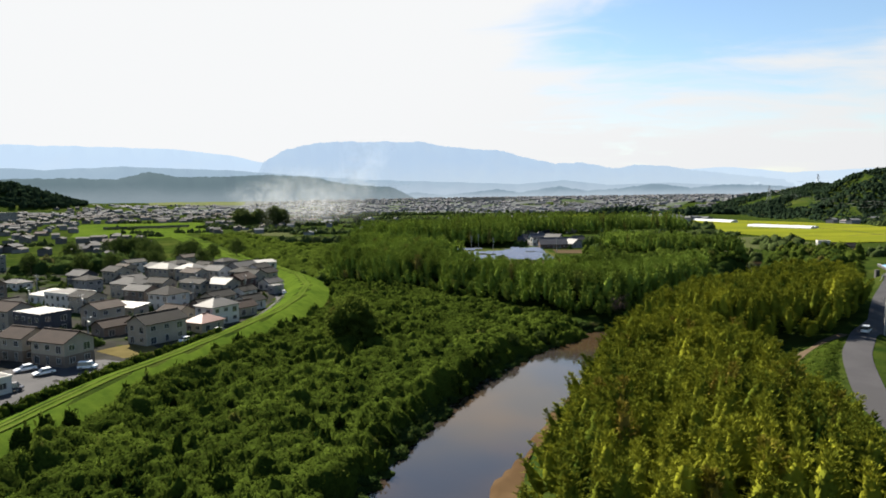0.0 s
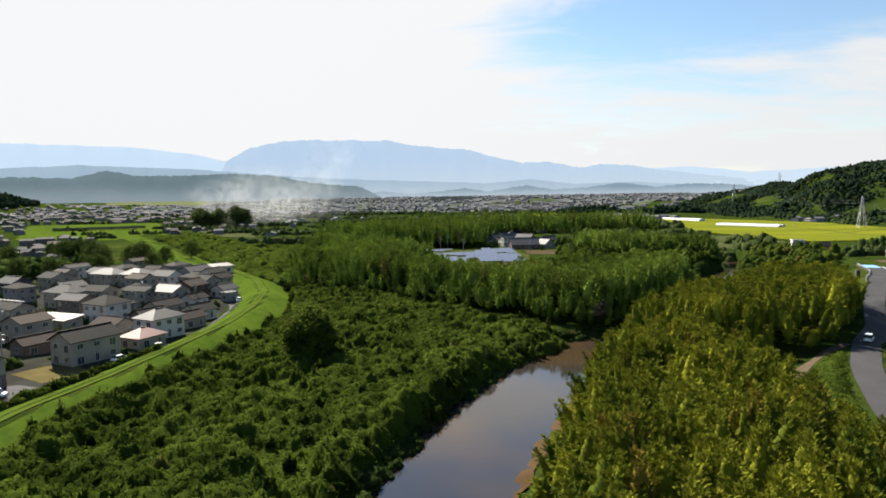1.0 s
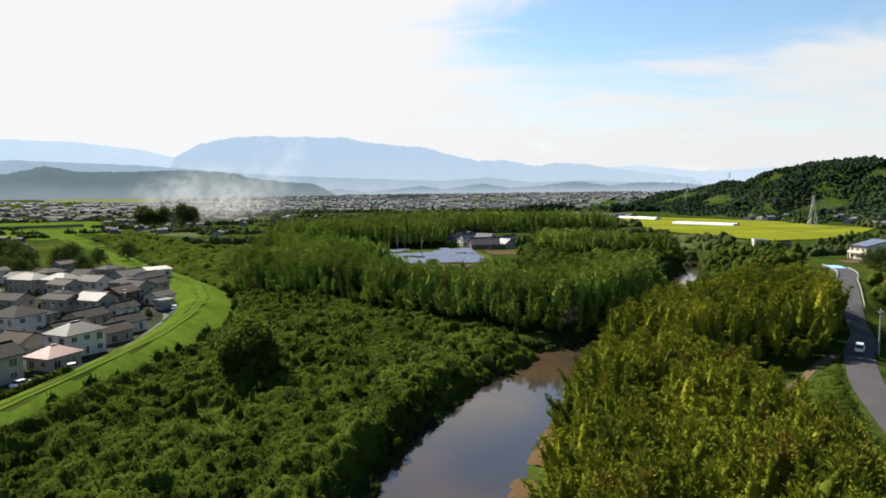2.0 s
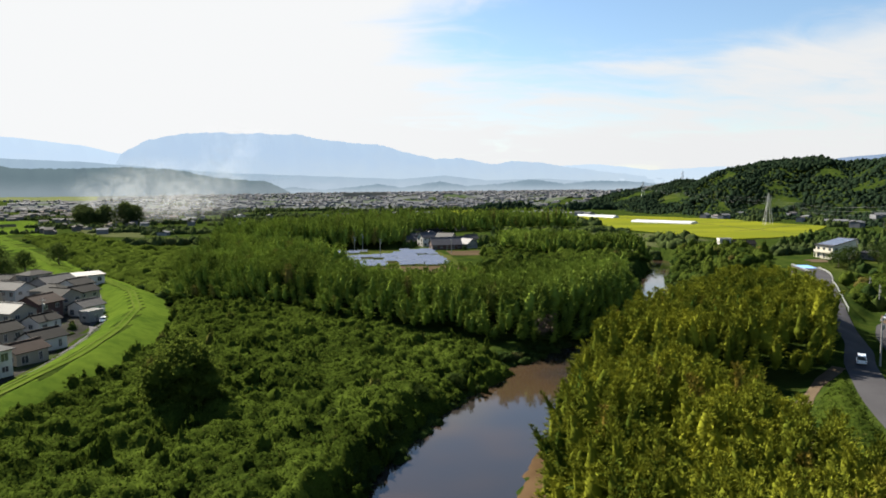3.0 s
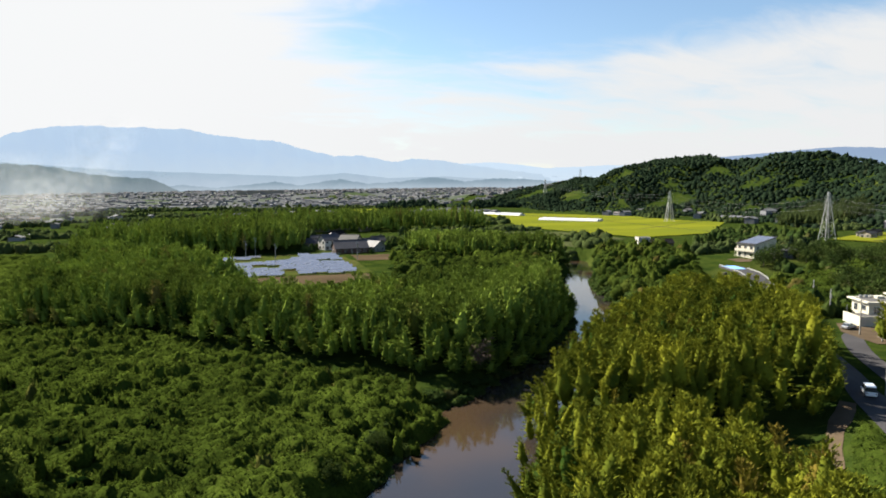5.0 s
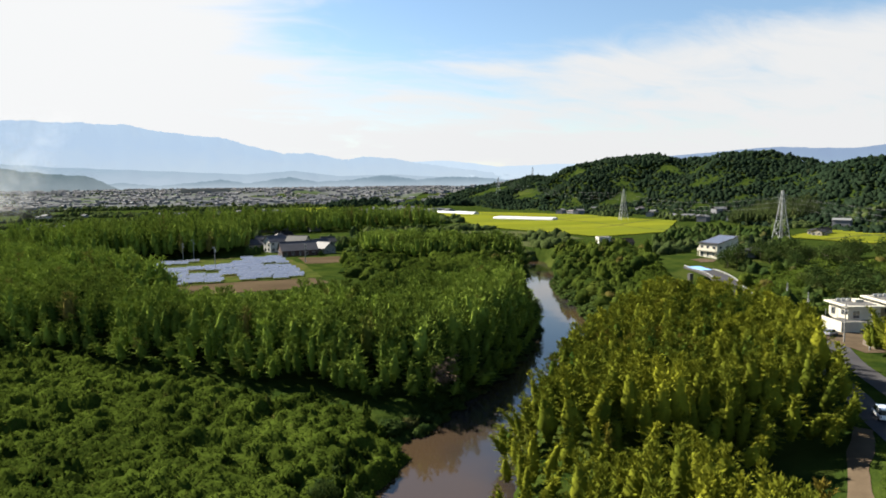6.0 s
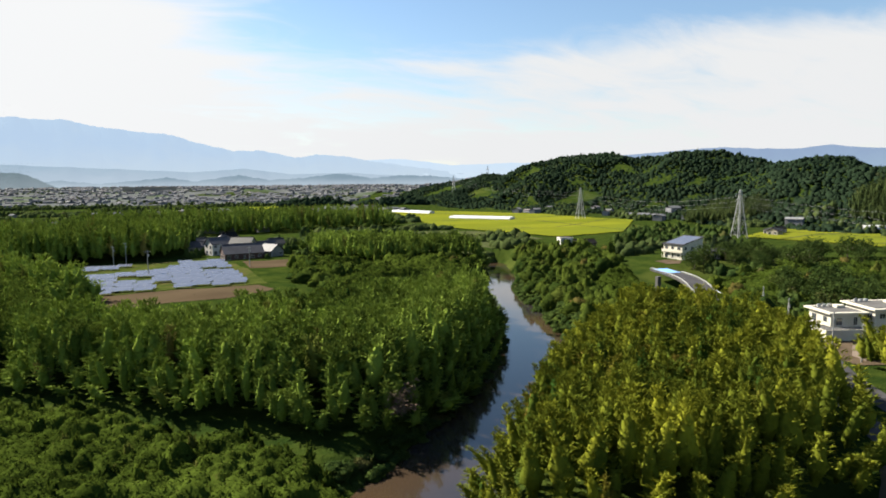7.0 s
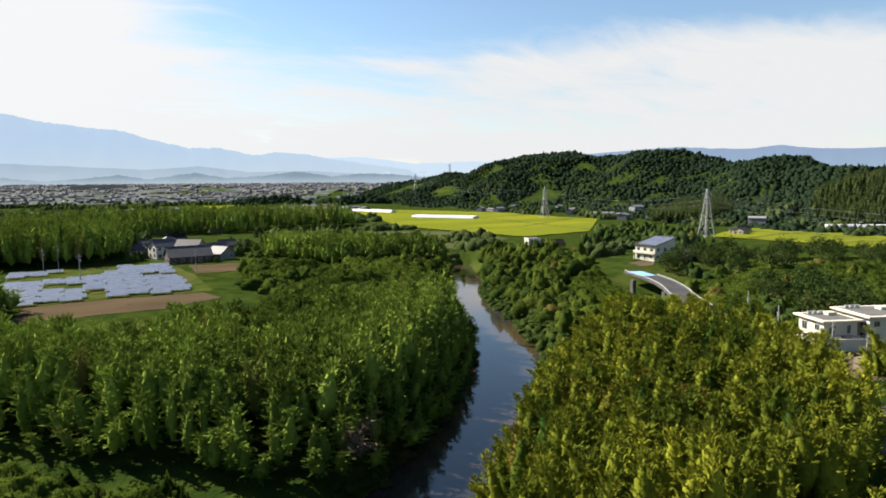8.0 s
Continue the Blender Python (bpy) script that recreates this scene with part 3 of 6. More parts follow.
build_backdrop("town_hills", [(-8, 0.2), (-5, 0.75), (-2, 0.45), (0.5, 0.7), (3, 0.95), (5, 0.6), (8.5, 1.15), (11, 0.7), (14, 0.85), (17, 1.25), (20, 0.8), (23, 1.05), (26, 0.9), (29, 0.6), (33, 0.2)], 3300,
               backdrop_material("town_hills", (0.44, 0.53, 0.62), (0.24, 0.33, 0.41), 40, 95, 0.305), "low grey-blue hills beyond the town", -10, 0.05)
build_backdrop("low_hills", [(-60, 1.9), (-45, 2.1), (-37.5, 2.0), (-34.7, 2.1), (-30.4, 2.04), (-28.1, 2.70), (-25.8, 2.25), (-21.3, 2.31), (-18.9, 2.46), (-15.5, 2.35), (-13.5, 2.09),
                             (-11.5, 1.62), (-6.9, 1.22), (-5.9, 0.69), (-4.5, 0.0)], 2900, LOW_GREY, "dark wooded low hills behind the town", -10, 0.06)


# plants
rng = np.random.default_rng(7)


def inside(px, py, poly):
    p = np.asarray(poly, float)
    hit = np.zeros(px.shape, bool)
    for (x0, y0), (x1, y1) in zip(p, np.roll(p, -1, 0)):
        c = ((y0 > py) != (y1 > py)) & (px < (x1 - x0) * (py - y0) / (y1 - y0 + 1e-9) + x0)
        hit ^= c
    return hit


def fill(poly, step):
    """Places on a jittered grid within an outline."""
    p = np.asarray(poly, float)
    gx, gy = np.meshgrid(np.arange(p[:, 0].min(), p[:, 0].max(), step), np.arange(p[:, 1].min(), p[:, 1].max(), step))
    gx = gx.ravel() + rng.uniform(-0.48, 0.48, gx.size) * step
    gy = gy.ravel() + rng.uniform(-0.48, 0.48, gy.size) * step
    m = inside(gx, gy, p)
    return gx[m], gy[m]


def leaves(base, way, length, width, face=None, spread_by=0.33):
    """Diamond leaves from base points along unit ways, turned to face outwards: vertices four by four."""
    n = len(base)
    r = rng.normal(size=(n, 3)) if face is None else face + rng.normal(scale=spread_by, size=(n, 3))
    side = np.cross(way, r)
    side /= np.linalg.norm(side, axis=1)[:, None] + 1e-9
    lift = np.cross(side, way)
    L, W = np.reshape(length, (-1, 1)), np.reshape(width, (-1, 1))
    mid = base + way * L * 0.45 + lift * W * 0.18
    v = np.stack((base, mid + side * W / 2, base + way * L - lift * W * 0.2, mid - side * W / 2), 1)
    return v.reshape(-1, 3)


def unit(v):
    return v / (np.linalg.norm(v, axis=1)[:, None] + 1e-9)


def tube_rings(rings):
    """Faces that join rings of equal length, bottom to top."""
    n, k = len(rings), len(rings[0])
    i = np.arange((n - 1) * k)
    a, b = i, (i // k) * k + (i + 1) % k
    return np.concatenate(rings), np.stack((a, b, b + k, a + k), 1)


def joined(bodies, leaf_verts):
    """One template from bodies of verts and faces, and loose leaves."""
    vs, fs, n = [], [], 0
    for v, f in bodies:
        vs.append(v), fs.append(f + n)
        n += len(v)
    vs.append(leaf_verts), fs.append(np.arange(len(leaf_verts)).reshape(-1, 4) + n)
    return np.concatenate(vs), np.concatenate(fs)


def bamboo_template(tufts, per, leaf, tall=12.5, low=0.5, wide=1.8, rings=6, sides=6):
    """A bamboo plume: a nodding culm whose leafy crown swells above its foot and is drawn out to a feathery tip."""
    lean, turn = rng.uniform(0.2, 1.2), rng.uniform(0, 6.28)
    top = np.array((math.cos(turn), math.sin(turn), 0)) * lean

    def spine(u):
        u = np.reshape(u, (-1, 1))
        drop = np.maximum(0, u - 0.86)
        return top * u ** 2.2 * 1.2 + np.concatenate((np.zeros((len(u), 2)), (u - 1.2 * drop ** 2) * tall), 1) + top * drop * 3.0

    def girth(u):
        f = np.clip((np.asarray(u) - low) / (1 - low), 0, 1)
        return wide * np.clip(0.30 + 2.6 * f, 0, 1) * np.clip((1.03 - f) / 0.68, 0.03, 1) ** 0.85

    ang = np.arange(sides) * 6.2832 / sides
    core = []
    for i, u in enumerate(np.linspace(low, low + 0.86 * (1 - low), rings)):
        c, r = spine(np.array([u]))[0], float(girth(u)) * 0.62 * (1 + rng.uniform(-0.25, 0.25, sides))
        core.append(np.stack((c[0] + r * np.cos(ang + 0.5 * i), c[1] + r * np.sin(ang + 0.5 * i), c[2] + rng.uniform(-0.25, 0.25, sides)), 1))
    # branches rise steeply near the tip and arch over lower down; the leaves hang along them in rows
    k = np.arange(tufts)
    u = low + (1 - low) * ((k + rng.uniform(0, 1, tufts)) / tufts) ** 0.9
    a = k * 2.4 + rng.uniform(-0.4, 0.4, tufts)
    out = np.stack((np.cos(a), np.sin(a), np.zeros(tufts)), 1)
    f = (u - low) / (1 - low)
    g = girth(u) * rng.uniform(0.8, 1.2, tufts)
    up = np.array((0.0, 0.0, 1.0))
    rise = 0.7 + 1.6 * f ** 1.3
    s = 0.25 + 0.75 * (np.arange(per) + rng.uniform(0, 1, (tufts, per))) / per
    base = spine(u)[:, None] + out[:, None] * (0.92 * g[:, None] * s)[:, :, None] + up * ((rise[:, None] * s - 0.5 * s ** 2.4) * 0.8 * g[:, None])[:, :, None]
    base = base + rng.normal(scale=0.06, size=base.shape) * (0.5 + g[:, None, None])
    way = out[:, None] * 0.6 + up * (0.25 + 1.1 * f[:, None, None] - 0.5 * s[:, :, None] ** 3)
    n = tufts * per
    base, way = base.reshape(-1, 3), unit(unit(way.reshape(-1, 3)) + rng.normal(scale=0.24, size=(n, 3)))
    face = unit(np.repeat(out, per, 0) * np.repeat(1.0 - 0.55 * f, per)[:, None] + up * np.repeat(0.1 + 1.3 * f ** 1.3, per)[:, None])
    return joined([tube_rings(core)], leaves(base, way, leaf * rng.uniform(0.7, 1.5, n), leaf * rng.uniform(0.20, 0.34, n), face, 0.2))


def dome_template(count, leaf, radius=1.0, tall=1.0, lumps=7, wide=(0.45, 0.75), rings=6, sides=9, rough=0.07):
    """A leafy mound: a lumpy body with loose leaves standing out of it."""
    lump = unit(rng.normal(size=(lumps, 3)))
    lump[:, 2] = np.abs(lump[:, 2])

    def swell(d):
        return 0.62 + 0.42 * np.max(np.clip(d @ lump.T, 0, 1) ** 6, axis=1)

    size = np.array((radius, radius, tall))
    body = []
    for i, el in enumerate(np.linspace(-0.15, 1.5, rings)):
        ang = (np.arange(sides) + 0.5 * (i % 2)) * 6.2832 / sides
        d = np.stack((np.cos(ang) * math.cos(el), np.sin(ang) * math.cos(el), np.full(sides, math.sin(el))), 1)
        body.append(d * (swell(d) * (1 + rng.normal(0, rough, sides)))[:, None] * size)
    d = unit(rng.normal(size=(count, 3)))
    d[:, 2] = np.abs(d[:, 2]) * 1.1 - 0.08
    base = d * (swell(d) * rng.uniform(0.9, 1.06, count))[:, None] * size
    way = unit(d * 0.5 + rng.normal(scale=0.6, size=d.shape) + np.array((0, 0, -0.15)))
    face = unit(d + np.array((0, 0, 0.4)))
    return joined([tube_rings(body)], leaves(base, way, leaf * rng.uniform(0.7, 1.35, count), leaf * rng.uniform(*wide, count), face))


def scatter(name, templates, x, y, z, size, tall, tint, material, label, category, kind="stuff", lean=None):
    """One mesh of many plants: each place takes a template, turned and sized, and may arch over towards one side."""
    n = len(x)
    pick = rng.integers(0, len(templates), n)
    turn = rng.uniform(0, 6.28, n)
    parts, faces, tints, done = [], [], [], 0
    for i, (t, f) in enumerate(templates):
        m = np.where(pick == i)[0]
        if not len(m):
            continue
        c, s = np.cos(turn[m])[:, None], np.sin(turn[m])[:, None]
        vx = (t[:, 0] * c - t[:, 1] * s) * size[m][:, None] + x[m][:, None]
        vy = (t[:, 0] * s + t[:, 1] * c) * size[m][:, None] + y[m][:, None]
        vz = t[:, 2] * tall[m][:, None] + z[m][:, None]
        if lean is not None:
            bend = np.clip(t[:, 2] / 12.5, 0, 1.1)[None] ** 1.8
            vx, vy = vx + lean[m, 0:1] * bend, vy + lean[m, 1:2] * bend
            vz = vz - 0.10 * np.linalg.norm(lean[m], axis=1)[:, None] * bend ** 2
        parts.append(np.stack((vx, vy, vz), 2).reshape(-1, 3))
        faces.append((f[None] + (np.arange(len(m)) * len(t))[:, None, None]).reshape(-1, 4) + done)
        tints.append(np.repeat(tint[m], len(t)))
        done += len(m) * len(t)
    me = mesh_from(name, np.concatenate(parts), np.concatenate(faces), material, True)
    me.attributes.new("tint", "FLOAT", "POINT").data.foreach_set("value", np.concatenate(tints).astype(np.float32))
    ob = new(name, me)
    return tagged(ob, label, category, kind=kind) if label else ob


def bamboo_grove(name, poly, step, inner, outer, material, label, tall=(0.85, 1.1), rim=3.5, slope=0.0, rim_low=0.62, reach=6.0, arch=2.2):
    """A grove: plumes on uneven land, those of the rim leafy to the ground, lower and arching outwards."""
    x, y = fill(poly, step)
    clear = (along(x, y, ROAD)[0] > 4.6) & (along(x, y, SIDE_ROAD)[0] > 3.4)
    x, y = x[clear], y[clear]
    z, n = height(x, y), len(x)
    e = edge_distance(x, y, poly)
    t = rng.uniform(*tall, n) + 0.05 * waves(x, y, 6, 2.2) + 0.10 * waves(x, y, 16, 0.7) + 0.05 * waves(x, y, 2.1, 4.0)
    tint = np.clip(0.5 + 0.22 * waves(x, y, 5, 5.1) + rng.normal(0, 0.18, n), 0, 1)
    t = t * (1 - slope * np.clip(1 - e / reach, 0, 1) ** 1.2) * np.where(e < rim, rng.uniform(rim_low, 1.05, n), 1.0)
    size = rng.uniform(0.75, 1.3, n)
    z = np.maximum(z, WATER_Z + 0.4) - 0.3
    out = unit(np.stack((e - edge_distance(x + 0.5, y, poly), e - edge_distance(x, y + 0.5, poly)), 1))
    lean = out * (arch * np.clip(1 - e / (rim + 1.5), 0, 1) * rng.uniform(0.5, 1.5, n))[:, None] + rng.normal(0, 0.35, (n, 2))
    for choice, m in ((inner, e >= rim), (outer, e < rim)):
        if m.any():
            scatter(name, choice, x[m], y[m], z[m], size[m], t[m], tint[m], material, label, "bamboo grove", lean=lean[m])


def edge_distance(x, y, poly):
    p = np.asarray(poly, float)
    return along(x, y, np.concatenate((p, p[:1])))[0]


BAM_NEAR = [(4, 50), (7, 62), (10.5, 76), (15.5, 91), (21.5, 112), (28, 131), (35, 149), (50, 148), (59, 144), (64, 134), (63.5, 120), (62, 106), (60, 92), (55, 75), (52, 50)]
BAM_DOME = [(39.5, 155), (50, 174.5), (68, 192), (96, 211), (113, 220), (125, 207), (124.5, 190), (119.5, 176), (112.5, 164.5), (104, 154.5), (95, 147.5), (76, 147), (62, 152)]
BAM_WEST = [(37, 201), (50, 198), (66, 209), (84, 226), (103, 250), (114, 273), (92, 277), (60, 268), (24, 262), (0, 275), (-10, 310), (-45, 360), (-80, 350), (-66, 290),
            (-38, 272), (-15, 254), (3, 236), (18, 221)]
BAM_BACK = [(-5, 312), (2, 325), (-20, 370), (-45, 400), (-80, 475), (-95, 470), (-60, 395), (-30, 355)]
GROVE_SOLAR = [(-95, 515), (-60, 455), (-35, 440), (-4, 432), (16, 430), (31, 437), (38, 455), (44, 474), (40, 500), (-60, 520)]
BAM_STRIP = [(92, 440), (112, 382), (145, 380), (168, 368), (176, 385), (150, 425), (120, 450)]
BAM_VALLEY = [(-30, 600), (60, 570), (150, 560), (215, 590), (220, 625), (120, 640), (-20, 650)]
SCRUB_MID = [(70, 300), (108, 288), (135, 330), (162, 362), (150, 378), (110, 375), (80, 400), (66, 350)]
SCRUB_EAST = [(118, 236), (130, 262), (147, 305), (172, 348), (190, 380), (215, 345), (205, 320), (188, 300), (165, 290), (150, 265), (142, 245), (130, 232)]
SCRUB_BRIDGE = [(140, 238), (150, 262), (166, 290), (190, 298), (184, 284), (170, 262), (158, 240), (148, 228)]
WEEDS_EAST = [(146, 204), (175, 235), (195, 262), (240, 264), (300, 235), (290, 200), (220, 185), (170, 200)]
PLAIN_WEST = [(-67, 46), (-66, 90), (-65, 116), (-61, 134), (-57, 156), (-51, 190), (-50, 220), (-55, 250), (-66, 285), (-38, 274), (-15, 256), (-7, 241), (13, 219), (29, 204), (36, 192),
              (39, 182), (28, 170.5), (15, 155), (2.5, 133), (-5, 114), (-12, 90), (-19, 60), (-22, 46)]
PLAIN_NORTH = [(-66, 285), (-92, 325), (-130, 378), (-180, 465), (-270, 612), (-230, 640), (-140, 500), (-98, 475), (-85, 400), (-82, 345)]

near_plumes = [bamboo_template(40, 12, 0.52, low=0.40, wide=2.0, sides=8, rings=8) for _ in range(16)]
near_skirts = [bamboo_template(38, 11, 0.54, low=0.30, wide=1.4, sides=8, rings=8) for _ in range(12)]
west_plumes = [bamboo_template(26, 8, 0.85, low=0.40, wide=2.3, sides=7) for _ in range(12)]
west_skirts = [bamboo_template(26, 8, 0.85, low=0.30, wide=1.5, sides=7, rings=7) for _ in range(12)]
far_plumes = [bamboo_template(13, 4, 1.6, low=0.25, wide=2.2) for _ in range(8)]
bamboo_grove("bamboo_grove", BAM_NEAR, 2.7, near_plumes, near_skirts, BAMBOO_GOLD, "dense yellow-green bamboo grove on the river bank", (0.96, 1.16), 5.0, 0.50, 0.7, 8.0)
bamboo_grove("bamboo_grove", BAM_DOME, 2.7, near_plumes, near_skirts, BAMBOO_GOLD, "dense rounded bamboo grove beside the road", (0.96, 1.13), 6.0, 0.55, 0.7, 7.0, 1.6)
bamboo_grove("bamboo_grove", BAM_WEST, 2.8, west_plumes, west_skirts, BAMBOO_DEEP, "long deep green bamboo grove along the river bend", (0.98, 1.2), 6.5, 0.58, 0.55, 6.0, 1.6)
bamboo_grove("bamboo_grove", [(120, 151), (128, 158), (136, 166), (143, 172), (138, 178), (133, 172), (126, 165), (118, 156)], 2.4, near_plumes, near_skirts, BAMBOO_GOLD,
             "small bamboo thicket beside the side road", (0.65, 0.9), 5.0, 0.0, 0.8)
bamboo_grove("bamboo_grove", [(-16, -60), (-6, 10), (7, 49), (52, 49), (46, 0), (38, -60)], 4.4, far_plumes, far_plumes, BAMBOO_GOLD, "bamboo grove along the lower river bank", (0.86, 1.2), 3.5, 0.1)
bamboo_grove("bamboo_grove", BAM_BACK, 3.0, far_plumes, far_plumes, BAMBOO_DEEP, "band of green bamboo behind the river grove", (0.9, 1.2), 3.5, 0.3)
bamboo_grove("bamboo_grove", GROVE_SOLAR, 3.2, far_plumes, far_plumes, BAMBOO_DEEP, "tall dark bamboo with light tips behind the solar panels", (1.1, 1.55), 3.5, 0.12)
bamboo_grove("bamboo_grove", BAM_STRIP, 3.0, far_plumes, far_plumes, BAMBOO_DEEP, "light green bamboo strip before the rice fields", (0.7, 0.95), 3.5, 0.2)
bamboo_grove("bamboo_grove", BAM_VALLEY, 4.2, far_plumes, far_plumes, BAMBOO_DEEP, "long yellow-green bamboo band behind the hamlet", (0.85, 1.5), 3.5, 0.3)
bamboo_grove("bamboo_grove", [(418, 470), (450, 500), (520, 520), (556, 500), (520, 470), (470, 455)], 4.4, far_plumes, far_plumes, FAR_LEAF, "light green bamboo at the foot of the hill", (0.8, 1.1), 3.5, 0.2)
bamboo_grove("bamboo_grove", [(470, 330), (480, 380), (530, 400), (560, 370), (530, 330)], 4.4, far_plumes, far_plumes, FAR_LEAF, "light green bamboo at the foot of the hill", (0.8, 1.1), 3.5, 0.2)

vine_domes = [dome_template(44, 0.55, 1.9, 1.0, lumps=12, rings=5, sides=9, rough=0.14) for _ in range(12)]
bush_domes = [dome_template(34, 0.75, 2.0, 1.5, lumps=11, rings=5, sides=9, rough=0.12) for _ in range(8)]
crown_domes = [dome_template(100, 0.85, 3.3, 4.4, lumps=15, rings=7, sides=12, rough=0.10) for _ in range(8)]
forest_domes = [dome_template(2, 1.6, 3.5, 3.7, lumps=6, rings=3, sides=6, rough=0.14) for _ in range(12)]
far_domes = [dome_template(8, 1.3, 3.6, 4.4, lumps=6, rings=5, sides=7, rough=0.09) for _ in range(8)]


def vine_cover(name, poly, step, label, domes=vine_domes, material=VINE_LEAF, low=0.7, high=2.2, size=(0.8, 1.45), category="weeds"):
    x, y = fill(poly, step)
    n = len(x)
    hum = np.clip(0.42 + 0.5 * waves(x, y, 4.5, 0.3) + 0.4 * waves(x, y, 12, 1.3) + rng.normal(0, 0.22, n), 0, 1.5)
    return scatter(name, domes, x, y, np.maximum(height(x, y), WATER_Z) - 0.15, rng.uniform(*size, n), low + high * hum, np.clip(0.25 + 0.35 * hum + rng.normal(0, 0.2, n), 0, 1),
                   material, label, category)


LUMP = np.random.default_rng(21).random((64, 64, 4))


def lumps(x, y, cell, shift):
    """Rounded mounds of one size that lean over one another: their height between 0 and 1, and a number for each."""
    i, j = np.floor(x / cell).astype(int), np.floor(y / cell).astype(int)
    top, tag = np.zeros(x.shape), np.zeros(x.shape)
    for di in (-1, 0, 1):
        for dj in (-1, 0, 1):
            q = LUMP[(i + di + shift) % 64, (j + dj + 2 * shift) % 64]
            r = cell * (0.55 + 0.5 * q[..., 2])
            d2 = ((x - (i + di + q[..., 0]) * cell) ** 2 + (y - (j + dj + q[..., 1]) * cell) ** 2) / r ** 2
            h = np.sqrt(np.clip(1 - d2, 0, 1)) * (0.35 + 0.65 * q[..., 3])
            tag = np.where(h > top, q[..., 2], tag)
            top = np.maximum(top, h)
    return top, tag


def vine_sheet(name, poly, cell, leaf_count, leaf, label, material=VINE_LEAF, tall=1.0, category="weeds"):
    """Vines that lie over bushes and weeds like a blanket: a lumpy sheet with loose leaves standing out of it."""
    p = np.asarray(poly, float)

    def lift(x, y):
        wx, wy = x + 0.9 * waves(x, y, 2.3, 0.6), y + 0.9 * waves(x, y, 2.1, 4.4)
        big, t0 = lumps(wx, wy, 6.5, 3)
        mid, t1 = lumps(wx, wy, 2.3, 11)
        small, t2 = lumps(wx, wy, 0.95, 29)
        swell = 0.55 + 0.45 * waves(x, y, 11, 1.3)
        open_ground = smooth(waves(x, y, 15, 5.0) + 0.25 * waves(x, y, 3.5, 2.0), 0.34, 0.62)
        h = tall * (0.1 + 2.9 * big ** 1.3 * swell + (0.9 + 1.9 * t1) * mid * (0.5 + 0.5 * big) + 0.95 * small * (0.5 + t2)) * (1 - 0.78 * open_ground)
        e = smooth(edge_distance(x, y, poly), 0, 3.0)
        # mid and small lighten lump tops over hollows: shading painted into the tint
        tint = 0.04 + 0.36 * t0 + 0.28 * t1 + 0.12 * t2 + 0.10 * mid + 0.08 * small + 0.22 * open_ground
        return np.maximum(height(x, y), WATER_Z - 0.3) + h * e - 0.25 * (1 - e), tint

    gx, gy = np.meshgrid(np.arange(p[:, 0].min(), p[:, 0].max(), cell), np.arange(p[:, 1].min(), p[:, 1].max(), cell))
    gx, gy = gx + rng.uniform(-0.3, 0.3, gx.shape) * cell, gy + rng.uniform(-0.3, 0.3, gx.shape) * cell
    gz, tint = lift(gx, gy)
    gz = gz + rng.normal(0, 0.16, gz.shape)
    f = grid_faces(gx.shape[1], gx.shape[0])
    ok = inside(gx, gy, poly).ravel()
    f = f[ok[f].all(axis=1)]
    x, y = rng.uniform(p[:, 0].min(), p[:, 0].max(), leaf_count * 4), rng.uniform(p[:, 1].min(), p[:, 1].max(), leaf_count * 4)
    m = inside(x, y, poly)
    x, y = x[m][:leaf_count], y[m][:leaf_count]
    z, lt = lift(x, y)
    dx, dy = lift(x + 0.3, y)[0] - z, lift(x, y + 0.3)[0] - z
    up = unit(np.stack((-dx / 0.3, -dy / 0.3, np.ones(len(x))), 1))
    n = len(x)
    way = unit(rng.normal(size=(n, 3)) * np.array((1, 1, 0.35)) + up * 0.3)
    lv = leaves(np.stack((x, y, z), 1) - up * 0.03, way, leaf * rng.uniform(0.6, 1.4, n), leaf * rng.uniform(0.4, 0.75, n), up, 0.3)
    v = np.concatenate((np.stack((gx, gy, gz), 2).reshape(-1, 3), lv))
    me = mesh_from(name, v, np.concatenate((f, np.arange(len(lv)).reshape(-1, 4) + gx.size)), material, True)
    t = np.concatenate((tint.ravel(), np.repeat(np.clip(lt + rng.normal(0.08, 0.16, n), 0, 1), 4)))
    me.attributes.new("tint", "FLOAT", "POINT").data.foreach_set("value", t.astype(np.float32))
    return tagged(new(name, me), label, category, kind="stuff")


BANK_WEEDS = [(121, 193), (127, 193.5), (137, 207), (151, 227), (158, 240), (146, 246), (130, 234), (118, 223), (125, 207)]
vine_sheet("climbing_weeds", PLAIN_WEST, 0.6, 130000, 0.46, "tangled green vines and weeds over the flood plain", tall=0.85)
vine_sheet("climbing_weeds", [(-72, -110), (-68, 46), (-22, 46), (-37, -60), (-45, -110)], 1.6, 6000, 0.8, "vines and weeds over the lower flood plain")
vine_sheet("climbing_weeds", BANK_WEEDS, 0.7, 9000, 0.5, "yellow-green weeds on the bank below the bridge", tall=0.7)
vine_sheet("climbing_weeds", WEEDS_EAST, 1.1, 26000, 0.7, "green vines over waste land beside the road", tall=0.9)
vine_cover("river_scrub", WEEDS_EAST, 8.5, "rounded dark bushes on the waste land beside the road", crown_domes, CROWN_LEAF, 0.3, 0.75, (0.35, 1.1), "scrub")
vine_sheet("climbing_weeds", SCRUB_BRIDGE, 0.9, 9000, 0.6, "green scrub below the road bridge", tall=0.8, category="scrub")
vine_sheet("climbing_weeds", PLAIN_NORTH, 1.5, 30000, 0.6, "green weeds and low bushes along the old channel", tall=1.2)
